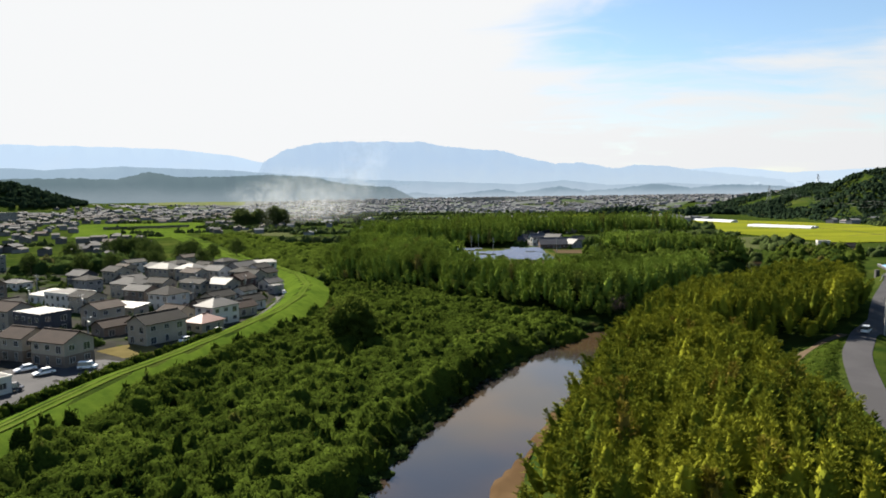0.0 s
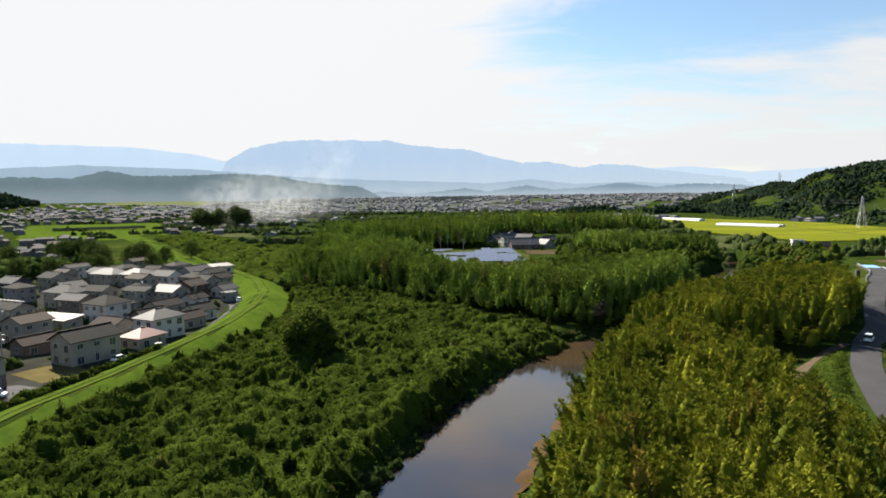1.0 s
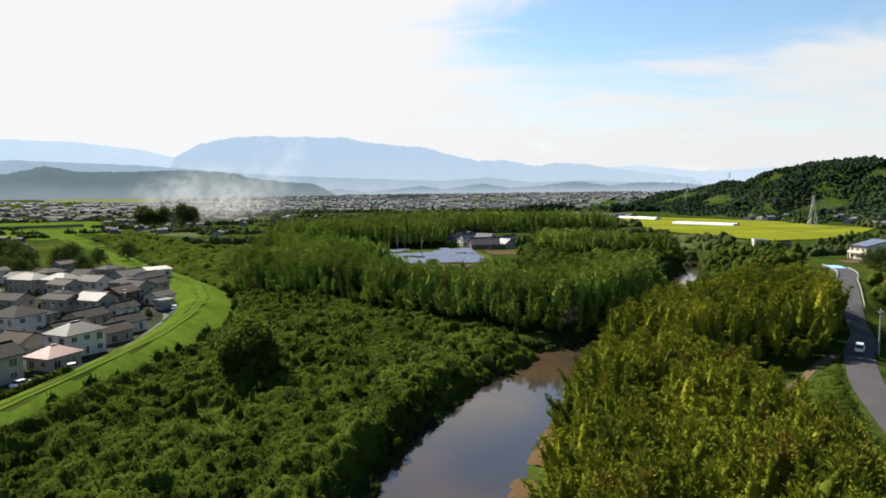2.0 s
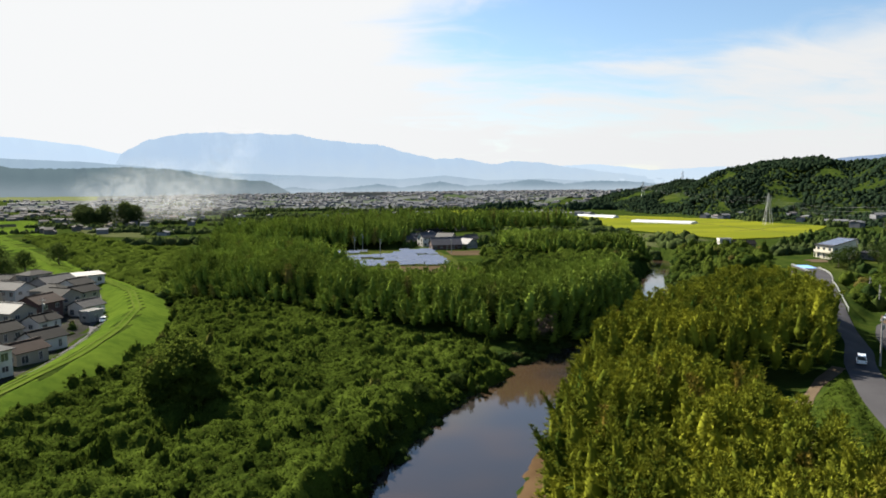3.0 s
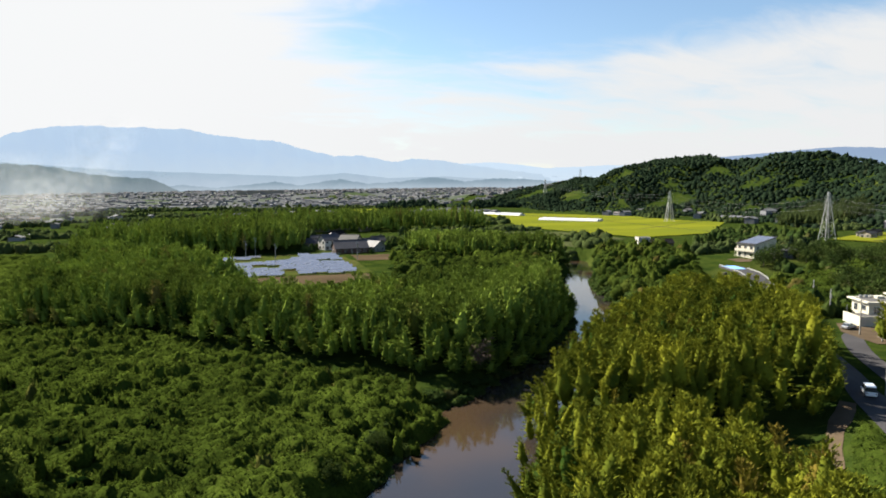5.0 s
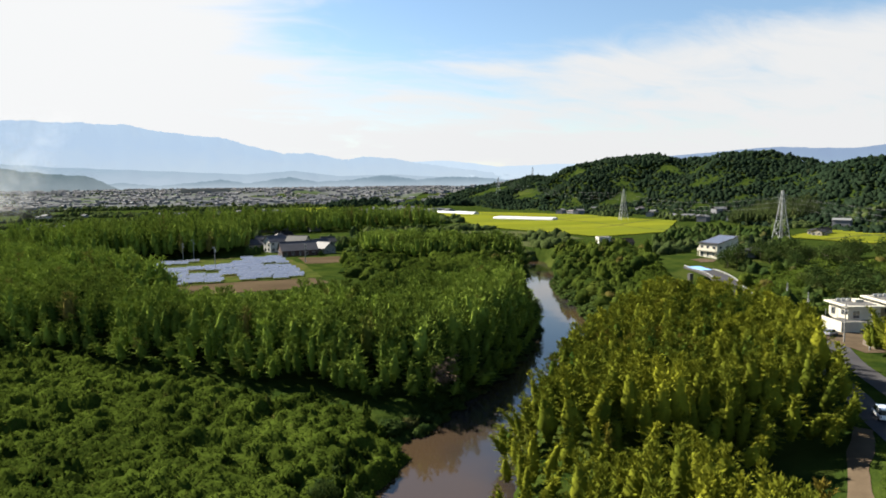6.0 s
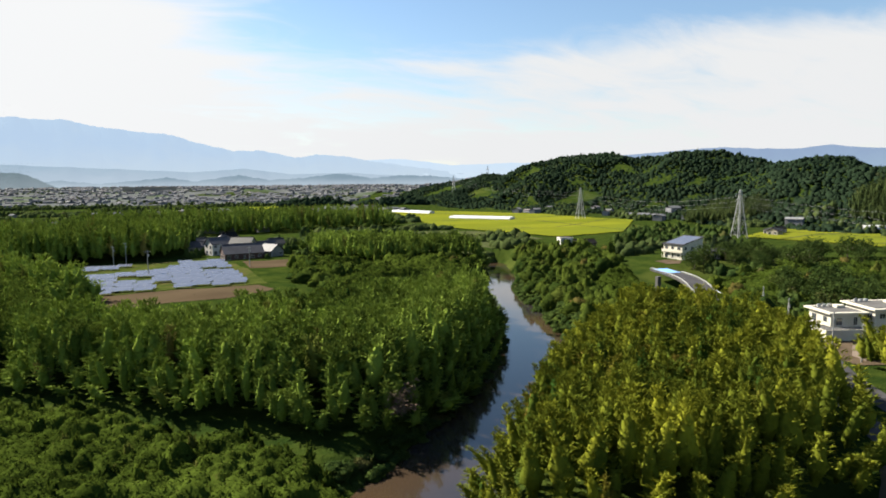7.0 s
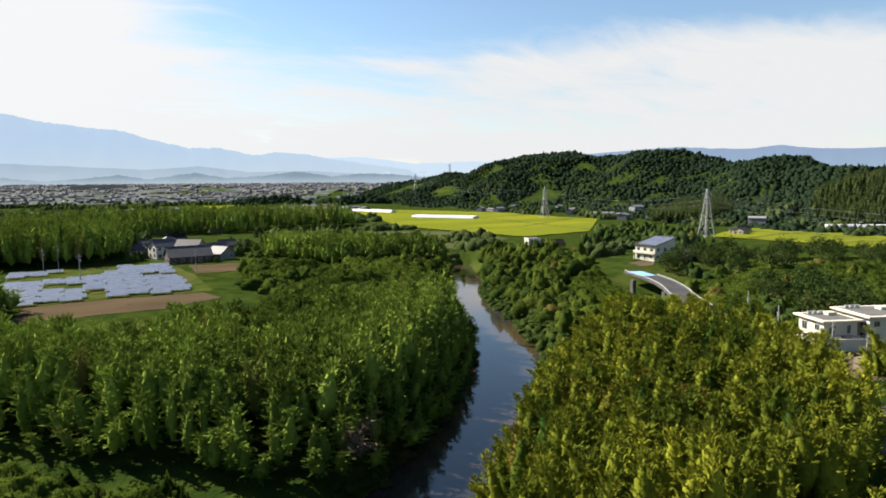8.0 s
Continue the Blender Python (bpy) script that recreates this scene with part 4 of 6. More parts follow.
vine_cover("river_bushes", PLAIN_WEST, 4.6, "darker bushes that rise out of the vines", bush_domes, VINE_LEAF, 1.1, 1.3, (0.4, 1.05), "bushes")
vine_cover("river_bushes", PLAIN_NORTH, 8.0, "dark bushes along the old channel", bush_domes, BUSH_LEAF, 0.9, 1.2, (0.8, 1.6), "bushes")
vine_sheet("climbing_weeds", SCRUB_MID, 1.1, 16000, 0.7, "yellow-green weeds and low bushes beside the river", tall=1.1, category="scrub")
vine_cover("river_scrub", SCRUB_MID, 9.5, "rounded dark trees and scrub beside the river", crown_domes, CROWN_LEAF, 0.5, 0.8, (0.5, 1.5), "scrub")
mound_x, mound_y = np.array((106.0, 112.0, 109.0, 116.0, 101.0)), np.array((283.0, 279.0, 290.0, 287.0, 279.0))
scatter("vine_mound", crown_domes, mound_x, mound_y, height(mound_x, mound_y) - 0.5, np.array((1.7, 1.3, 1.6, 1.2, 1.2)), np.array((2.2, 1.5, 1.9, 1.3, 1.5)), np.full(5, 0.8), VINE_LEAF,
        "rounded mound of green vines over trees at the river bend", "scrub")
vine_cover("river_scrub", SCRUB_EAST, 4.4, "rounded green trees and scrub on the far river bank", crown_domes, CROWN_LEAF, 0.5, 0.85, (0.5, 1.35), "scrub")


def forest(name, x, y, size, tall, material, label, domes=far_domes, category="forest", sink=0.5):
    n = len(x)
    return scatter(name, domes, x, y, height(x, y) - sink, size * rng.uniform(0.75, 1.3, n), tall * rng.uniform(0.75, 1.3, n), rng.random(n), material, label, category)


hx, hy = fill([(400, 60), (395, 330), (430, 420), (440, 560), (428, 620), (440, 700), (446, 800), (425, 1000), (460, 1150), (530, 1400), (800, 1350), (780, 900), (790, 500), (760, 60)], 4.9)
hd, _ = along(hx, hy, RIDGE)
keep = (hd < 222 + 14 * waves(hx, hy, 30, 0.5)) & (hx < np.interp(hy, RIDGE[::-1, 1], RIDGE[::-1, 0]) + 40)
hx, hy = hx[keep], hy[keep]
grown = 1.0 + 0.16 * waves(hx, hy, 34, 3.0) + 0.14 * waves(hx, hy, 11, 1.0)
forest("hill_forest", hx, hy, grown * rng.uniform(0.7, 1.4, len(hx)), grown * rng.uniform(0.75, 1.25, len(hx)), FOREST_LEAF, "dark green wooded hillside above the fields", forest_domes)


def groves(name, ovals, step, size, tall, material, label):
    xs, ys = [], []
    for cx, cy, rx, ry in ovals:
        a = np.linspace(0, 6.28, 15)[:-1]
        x, y = fill(np.stack((cx + rx * np.cos(a), cy + ry * np.sin(a)), 1), step)
        xs.append(x), ys.append(y)
    return forest(name, np.concatenate(xs), np.concatenate(ys), size, tall, material, label, category="woods")


groves("shrine_woods", [(385, 1000, 66, 24), (270, 1055, 60, 24), (330, 985, 26, 12)], 8, 1.8, 2.3, FOREST_LEAF, "dark tall woods beyond the rice fields")
groves("valley_trees", [(-120, 545, 46, 20), (-60, 620, 60, 18), (-200, 700, 50, 20), (-90, 790, 70, 20), (250, 690, 24, 16),
                        (-300, 800, 40, 18), (-20, 960, 90, 22), (140, 900, 70, 18), (-380, 1000, 80, 24), (-150, 650, 34, 14),
                        (20, 720, 40, 12), (110, 700, 44, 14), (-230, 900, 50, 16), (80, 830, 50, 12), (-140, 900, 44, 14), (232, 640, 24, 12), (190, 700, 30, 12), (150, 520, 40, 12), (215, 540, 22, 10), (20, 545, 40, 10), (110, 480, 24, 10), (180, 470, 26, 10), (215, 430, 20, 9), (200, 405, 18, 8), (150, 450, 22, 9)],
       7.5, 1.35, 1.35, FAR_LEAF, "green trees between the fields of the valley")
groves("town_woods", [(-222, 334, 25, 18), (-222, 346, 20, 16), (-212, 352, 22, 14)], 6.5, 1.9, 1.9, BUSH_LEAF, "large dark round trees standing over the town roofs")
groves("hill_woods", [(-1180, 1500, 240, 150)], 15, 2.3, 2.6, FOREST_LEAF, "wooded hill beside the town")
groves("house_hedge", [(208, 268, 4, 3), (214, 262, 5, 3), (220, 257, 5, 3), (212, 273, 3, 3), (226, 262, 4, 3), (231, 270, 4, 4)], 2.6, 0.62, 0.85, BUSH_LEAF, "dark round garden bushes beside the white house")
groves("waste_bushes", [(180, 218, 7, 5), (172, 207, 7, 4), (163, 216, 5, 4), (205, 222, 9, 5), (192, 208, 6, 4), (158, 207, 3, 3)], 3.2, 0.75, 1.15, BUSH_LEAF, "tall dark bushes on the waste land beside the road")
groves("farm_trees", [(262, 364, 14, 8), (282, 356, 18, 9), (300, 348, 12, 7), (318, 402, 30, 11), (350, 384, 22, 9), (300, 372, 14, 8)], 5.0, 0.9, 1.6, BUSH_LEAF, "dark trees at the edge of the rice fields")


def dry_culms(x, y, toward, count, label):
    """A fan of dead brown bamboo culms that has fallen open towards the water, with some dry leaves left."""
    clump = tagged(new("dry_bamboo"), label, "bamboo")
    clump.matrix_world = pose(x, y, max(height1(x, y), WATER_Z + 0.3) - 0.2)
    leaf_v = []
    for k in range(count):
        a = toward + rng.uniform(-0.75, 0.75)
        reach, tall = rng.uniform(3.0, 6.5), rng.uniform(4.0, 9.5)
        rings, path = [], []
        for i in range(7):
            u = i / 6
            c = np.array((math.cos(a) * reach * u ** 1.5, math.sin(a) * reach * u ** 1.5, tall * (u - 0.25 * u ** 3)))
            r = 0.07 * (1 - 0.8 * u)
            path.append(c)
            rings.append(np.array([c + r * np.array((math.cos(t), math.sin(t), 0)) for t in (0, 1.57, 3.14, 4.71)]))
        v, f = tube_rings(rings)
        culm = new("culm", mesh_from("culm", v, f, DRY_CULM, True))
        culm.parent = clump
        p = np.array(path)[rng.integers(3, 7, 26)] + rng.normal(0, 0.25, (26, 3))
        leaf_v.append(leaves(p, unit(rng.normal(size=(26, 3)) + np.array((math.cos(a), math.sin(a), -0.6))), rng.uniform(0.5, 1.2, 26), rng.uniform(0.10, 0.22, 26)))
    v = np.concatenate(leaf_v)
    me = mesh_from("dry_leaves", v, np.arange(len(v)).reshape(-1, 4), DRY_CULM)
    new("dry_leaves", me).parent = clump


dry_culms(48.5, 202.5, -0.75, 22, "fan of dead brown bamboo culms leaning over the water")


def hedge_row(name, line, step, label, category, domes, material, size=0.7, tall=1.2, jitter=0.5):
    line = np.asarray(line, float)
    s = np.concatenate(([0], np.cumsum(np.hypot(*(line[1:] - line[:-1]).T))))
    t = np.arange(0, s[-1], step)
    x = np.interp(t, s, line[:, 0]) + rng.normal(0, jitter, len(t))
    y = np.interp(t, s, line[:, 1]) + rng.normal(0, jitter, len(t))
    n = len(t)
    return scatter(name, domes, x, y, height(x, y) - 0.1, size * rng.uniform(0.8, 1.25, n), tall * rng.uniform(0.7, 1.2, n), rng.random(n), material, label, category)


hedge_row("hedge", [(-83, 92), (-82, 105), (-80, 118), (-77, 140), (-71, 153), (-66, 160)], 0.8, "untrimmed green hedge along the foot of the levee", "hedge", vine_domes, VINE_LEAF, 0.75, 1.5)


vine_sheet("roadside_weeds", [(50, 62), (60, 62), (62.5, 80), (66.5, 99), (71.5, 111), (78, 124), (82.5, 131.5), (90, 142), (95, 149), (90, 146.5), (83, 141), (75, 135.5), (66, 121), (61, 106), (57, 88)], 0.7, 9000, 0.4,
           "low green weeds between bamboo and road", tall=0.22)


def bank_growth(name, side, y0, y1, label, reach=(-0.6, 4.5), count=420, tall=0.9):
    """Low bushes that hang over the water along one bank."""
    c = RIVER
    s = np.concatenate(([0], np.cumsum(np.hypot(*(c[1:, :2] - c[:-1, :2]).T))))
    t = rng.uniform(0, s[-1], count * 4)
    x, y, hw = (np.interp(t, s, c[:, i]) for i in range(3))
    dx, dy = np.interp(t + 1, s, c[:, 0]) - x, np.interp(t + 1, s, c[:, 1]) - y
    n = np.hypot(dx, dy) + 1e-6
    o = hw + rng.uniform(*reach, len(t))
    x, y = x + side * o * dy / n, y - side * o * dx / n
    m = (y > y0) & (y < y1)
    x, y = x[m][:count], y[m][:count]
    k = len(x)
    return scatter(name, vine_domes, x, y, np.maximum(height(x, y), WATER_Z) - 0.2, rng.uniform(0.5, 1.0, k), tall * rng.uniform(0.6, 1.4, k), rng.random(k) * 0.6, BUSH_LEAF, label, "bank bushes")


bank_growth("bank_bushes", -1, 20, 330, "dark bushes hanging over the river bank", (-0.8, 4.5), 480, 1.0)
bank_growth("bank_bushes", 1, 222, 330, "dark bushes along the far river bank", (-0.8, 6.0), 360, 1.2)
bank_growth("bank_bushes", 1, -60, 60, "dark bushes on the river bank", (-0.5, 6.0), 120, 1.0)


def make_tree(name, tall, crown_r, crown_h, material, label, group="", leaf=0.6, count=1500, clusters=16, slim=False, solid=False):
    """A tree: tapered bent trunk with limbs, and a crown of many leaf clumps with gaps."""
    tree = new(name)
    tagged(tree, label, "tree", group)
    bm = bmesh.new()

    def limb(a, b, r0, r1):
        axis = Vector(b) - Vector(a)
        q = axis.to_track_quat("Z", "Y").to_matrix()
        rings = []
        for f, r in ((0, r0), (0.5, (r0 + r1) / 2), (1, r1)):
            c = Vector(a) + axis * f + (Vector((0.04, -0.03, 0)) * axis.length if f == 0.5 else Vector())
            rings.append([bm.verts.new(c + q @ Vector((math.cos(t) * r, math.sin(t) * r, 0))) for t in (0, 1.05, 2.09, 3.14, 4.19, 5.24)])
        for lo, hi in zip(rings, rings[1:]):
            for i in range(6):
                bm.faces.new((lo[i], lo[(i + 1) % 6], hi[(i + 1) % 6], hi[i]))

    fork = tall - crown_h * 0.75
    limb((0, 0, -0.4), (0.1, 0.05, fork), 0.035 * tall, 0.024 * tall)
    if slim:
        limb((0.1, 0.05, fork), (0.1, 0.05, tall * 0.97), 0.022 * tall, 0.006 * tall)
    centres = []
    for i in range(clusters):
        a = i * 2.4
        if slim:
            u = (i + 0.5) / clusters
            rr = crown_r * (1 - u) ** 0.8 * 0.7
            c = np.array((math.cos(a) * rr, math.sin(a) * rr, fork + crown_h * 0.78 * u))
        else:
            u = (i + 0.5) / clusters
            rr = crown_r * 0.74 * math.sqrt(max(0.05, 1 - (2 * u - 0.75) ** 2 * 0.72)) * rng.uniform(0.6, 1.05)
            c = np.array((math.cos(a) * rr, math.sin(a) * rr, tall - crown_h * (0.95 - 0.80 * u)))
            if i % 3 == 0:
                limb((0.1, 0.05, fork * rng.uniform(0.85, 1.0)), tuple(c * 0.85 + np.array((0, 0, fork * 0.15))), 0.014 * tall, 0.005 * tall)
        centres.append(c)
    part("trunk", bm, BARK, tree)
    per = count // clusters
    vs = []
    for c in centres:
        r = crown_r * (0.30 if slim else 0.40) * rng.uniform(0.75, 1.2)
        d = unit(rng.normal(size=(per, 3)))
        d[:, 2] = d[:, 2] * 0.8 + 0.12
        base = c + d * (r * rng.uniform(0.55, 1.0, per))[:, None]
        way = unit(d * 0.5 + rng.normal(scale=0.6, size=d.shape) + np.array((0, 0, -0.3)))
        vs.append(leaves(base, way, leaf * rng.uniform(0.7, 1.3, per), leaf * rng.uniform(0.4, 0.7, per), unit(d + np.array((0, 0, 0.3)))))
    v, f = np.concatenate(vs), None
    tint = np.repeat(rng.random(len(vs)), 4 * per)
    if solid:
        # leafy boughs with a body of their own, so that the crown is dense and lumpy
        bodies, shades = [], []
        for c in centres:
            r = crown_r * rng.uniform(0.20, 0.34)
            bv, bf = dome_template(70, leaf * 1.5, r, r * 0.9, lumps=9, rings=5, sides=9, rough=0.12)
            bodies.append((bv + c - np.array((0, 0, r * 0.3)), bf)), shades.append(np.full(len(bv), rng.random()))
        v, f = joined(bodies, v)
        tint = np.concatenate(shades + [tint])
    me = mesh_from("crown", v, np.arange(len(v)).reshape(-1, 4) if f is None else f, material)
    me.attributes.new("tint", "FLOAT", "POINT").data.foreach_set("value", tint.astype(np.float32))
    crown = new("crown", me)
    crown.parent = tree
    return tree


def plant(tree, places, grow=(0.85, 1.2)):
    """Moves the made tree to the first place, and copies of it to the others."""
    for i, (x, y) in enumerate(places):
        g = rng.uniform(*grow)
        m = Matrix.LocRotScale((x, y, height1(x, y)), Euler((0, 0, rng.uniform(0, 6.28))), (g, g, g))
        if i == 0:
            tree.matrix_world = m
        else:
            copy_thing(tree, m)


# houses and other built things
def box(bm, x0, x1, y0, y1, z0, z1):
    v = [bm.verts.new((x, y, z)) for z in (z0, z1) for x, y in ((x0, y0), (x1, y0), (x1, y1), (x0, y1))]
    for f in ((3, 2, 1, 0), (4, 5, 6, 7), (0, 1, 5, 4), (1, 2, 6, 5), (2, 3, 7, 6), (3, 0, 4, 7)):
        bm.faces.new([v[i] for i in f])
    return bm


def tube(bm, a, b, r0, r1, sides=6):
    a, b = Vector(a), Vector(b)
    q = (b - a).to_track_quat("Z", "Y").to_matrix()
    lo, hi = ([bm.verts.new(c + q @ Vector((math.cos(6.2832 * i / sides) * r, math.sin(6.2832 * i / sides) * r, 0))) for i in range(sides)] for c, r in ((a, r0), (b, r1)))
    for i in range(sides):
        bm.faces.new((lo[i], lo[(i + 1) % sides], hi[(i + 1) % sides], hi[i]))
    bm.faces.new(hi), bm.faces.new(lo[::-1])
    return bm


def slab(bm, pts, thick):
    """A sloping sheet with thickness below it."""
    top = [bm.verts.new(p) for p in pts]
    low = [bm.verts.new((p[0], p[1], p[2] - thick)) for p in pts]
    n = len(pts)
    bm.faces.new(top)
    bm.faces.new(low[::-1])
    for i in range(n):
        bm.faces.new((top[i], low[i], low[(i + 1) % n], top[(i + 1) % n]))
    return bm


def make_house(m, w, d, storeys, roof, walls, roofing, label, category="house", rise=0.42, group="houses behind the levee", base_walls=None, windows=True):
    """A house with its front along -y: walls up to the eaves, a pitched or flat roof with overhang, windows with frames, a door."""
    house = new("house")
    house.matrix_world = m
    tagged(house, label, category, group)
    H = 2.75 * storeys + 0.35
    bm = bmesh.new()
    box(bm, -w / 2, w / 2, -d / 2, d / 2, -0.6, H)
    if roof == "gable":
        g = d / 2 * rise
        for s in (-1, 1):
            a = [bm.verts.new((s * w / 2, y, z)) for y, z in ((-d / 2, H), (d / 2, H), (0, H + g))]
            b = [bm.verts.new((s * (w / 2 - 0.15), y, z)) for y, z in ((-d / 2, H), (d / 2, H), (0, H + g))]
            bm.faces.new(a), bm.faces.new(b[::-1])
    if roof == "shed":
        up = d * (rise if rise < 0.33 else 0.12)
        a = [bm.verts.new((s * w / 2, y, z)) for s in (-1, 1) for y, z in ((-d / 2, H), (d / 2, H), (d / 2, H + up))]
        bm.faces.new(a[:3]), bm.faces.new(a[5:2:-1]), bm.faces.new((a[1], a[4], a[5], a[2]))
    part("wall", bm, walls, house)
    if base_walls:
        part("lower_wall", box(bmesh.new(), -w / 2 - 0.05, w / 2 + 0.05, -d / 2 - 0.05, d / 2 + 0.05, -0.5, 2.7), base_walls, house)
    o, t = 0.55, 0.18
    bm = bmesh.new()
    if roof == "flat":
        eave = 0.9 if walls is PLASTER else 0.15
        box(bm, -w / 2 - eave, w / 2 + eave, -d / 2 - eave, d / 2 + eave, H + 0.02, H + 0.4)
        part("parapet", bm, walls, house)
        if walls is PLASTER:
            part("roof_hatch", box(bmesh.new(), 0.5, 2.6, 0.5, 2.4, H + 0.46, H + 1.1), walls, house)
            for k in range(3):
                part("air_conditioner", box(bmesh.new(), -w / 2 + 1 + 1.3 * k, -w / 2 + 1.9 + 1.3 * k, d / 2 - 1.6, d / 2 - 1.2, H + 0.46, H + 1.15), ALU, house)
        part("roof", box(bmesh.new(), -w / 2 + 0.2, w / 2 - 0.2, -d / 2 + 0.2, d / 2 - 0.2, H + 0.3, H + 0.45), roofing, house)
    elif roof == "gable":
        g, e = d / 2 * rise + t, o * rise
        for s in (-1, 1):
            slab(bm, [(-w / 2 - o, s * (d / 2 + o), H - e + t), (w / 2 + o, s * (d / 2 + o), H - e + t), (w / 2 + o, 0, H + g), (-w / 2 - o, 0, H + g)][::-s], t)
        roof_ob = part("roof", bm, roofing, house)
        part("ridge_cap", box(bmesh.new(), -w / 2 - o, w / 2 + o, -0.16, 0.16, H + g - 0.05, H + g + 0.14), roofing, roof_ob)
    elif roof == "shed":
        slab(bm, [(-w / 2 - o, -d / 2 - o, H + 0.15), (w / 2 + o, -d / 2 - o, H + 0.15), (w / 2 + o, d / 2 + o, H + 0.15 + up), (-w / 2 - o, d / 2 + o, H + 0.15 + up)], t)
        part("roof", bm, roofing, house)
    else:
        g, e, r = min(w, d) / 2 * rise + t, o * rise, max(0.0, (w - d) / 2)
        c = [(-w / 2 - o, -d / 2 - o, H - e + t), (w / 2 + o, -d / 2 - o, H - e + t), (w / 2 + o, d / 2 + o, H - e + t), (-w / 2 - o, d / 2 + o, H - e + t)]
        p, q = (-r - 0.02, 0, H + g), (r + 0.02, 0, H + g)
        for face in ([c[0], c[1], q, p], [c[1], c[2], q], [c[2], c[3], p, q], [c[3], c[0], p]):
            slab(bm, face, t)
        roof_ob = part("roof", bm, roofing, house)
        part("ridge_cap", box(bmesh.new(), -r - 0.2, r + 0.2, -0.14, 0.14, H + g - 0.04, H + g + 0.13), roofing, roof_ob)
    if windows:
        for s in range(storeys):
            z = 0.35 + 2.75 * s + (0.75 if s else 0.6)
            for face, length, off in ((0, w, d / 2), (1, d, w / 2), (2, d, w / 2), (3, w, d / 2)):
                count = max(1, int(length / 3.2))
                for i in range(count):
                    u = (i + 0.5) / count * length - length / 2
                    ww, hh = (1.5, 1.25) if (i + s + face) % 3 else (1.7, 1.75)
                    if s == 0 and face == 0 and i == count // 2:
                        ww, hh = 0.95, 1.9
                    z0 = z - (0.55 if hh > 1.5 else 0)
                    win = new("window" if ww > 1 else "door")
                    win.parent = house
                    out = 0.03 + (0.05 if base_walls and s == 0 else 0)
                    win.matrix_local = (pose(u, -off - out, z0) if face == 0 else pose(off + out, u, z0, 0, 0, 90) if face == 1
                                        else pose(-off - out, u, z0, 0, 0, -90) if face == 2 else pose(u, off + out, z0, 0, 0, 180))
                    key = (ww, hh)
                    if key not in WINDOW_MESH:
                        fr = bmesh.new()
                        for a in ((-ww / 2, -ww / 2 + 0.07), (ww / 2 - 0.07, ww / 2), (-0.03, 0.03)):
                            box(fr, a[0], a[1], -0.04, 0.04, 0, hh)
                        box(fr, -ww / 2, ww / 2, -0.05, 0.04, -0.06, 0.02), box(fr, -ww / 2, ww / 2, -0.05, 0.04, hh - 0.05, hh + 0.02)
                        a, b = bpy.data.meshes.new("frame"), bpy.data.meshes.new("pane")
                        fr.to_mesh(a), fr.free()
                        gl = box(bmesh.new(), -ww / 2 + 0.02, ww / 2 - 0.02, -0.012, 0.012, 0.02, hh - 0.02)
                        gl.to_mesh(b), gl.free()
                        a.materials.append(ALU), b.materials.append(GLASS)
                        WINDOW_MESH[key] = (a, b)
                    for nm, me in zip(("frame", "pane"), WINDOW_MESH[key]):
                        o2 = new(nm, me)
                        o2.parent = win
    return house


WINDOW_MESH = {}


def at_ground(x, y, turn=0, lift=0.0):
    return pose(x, y, height1(x, y) + lift, 0, 0, turn)


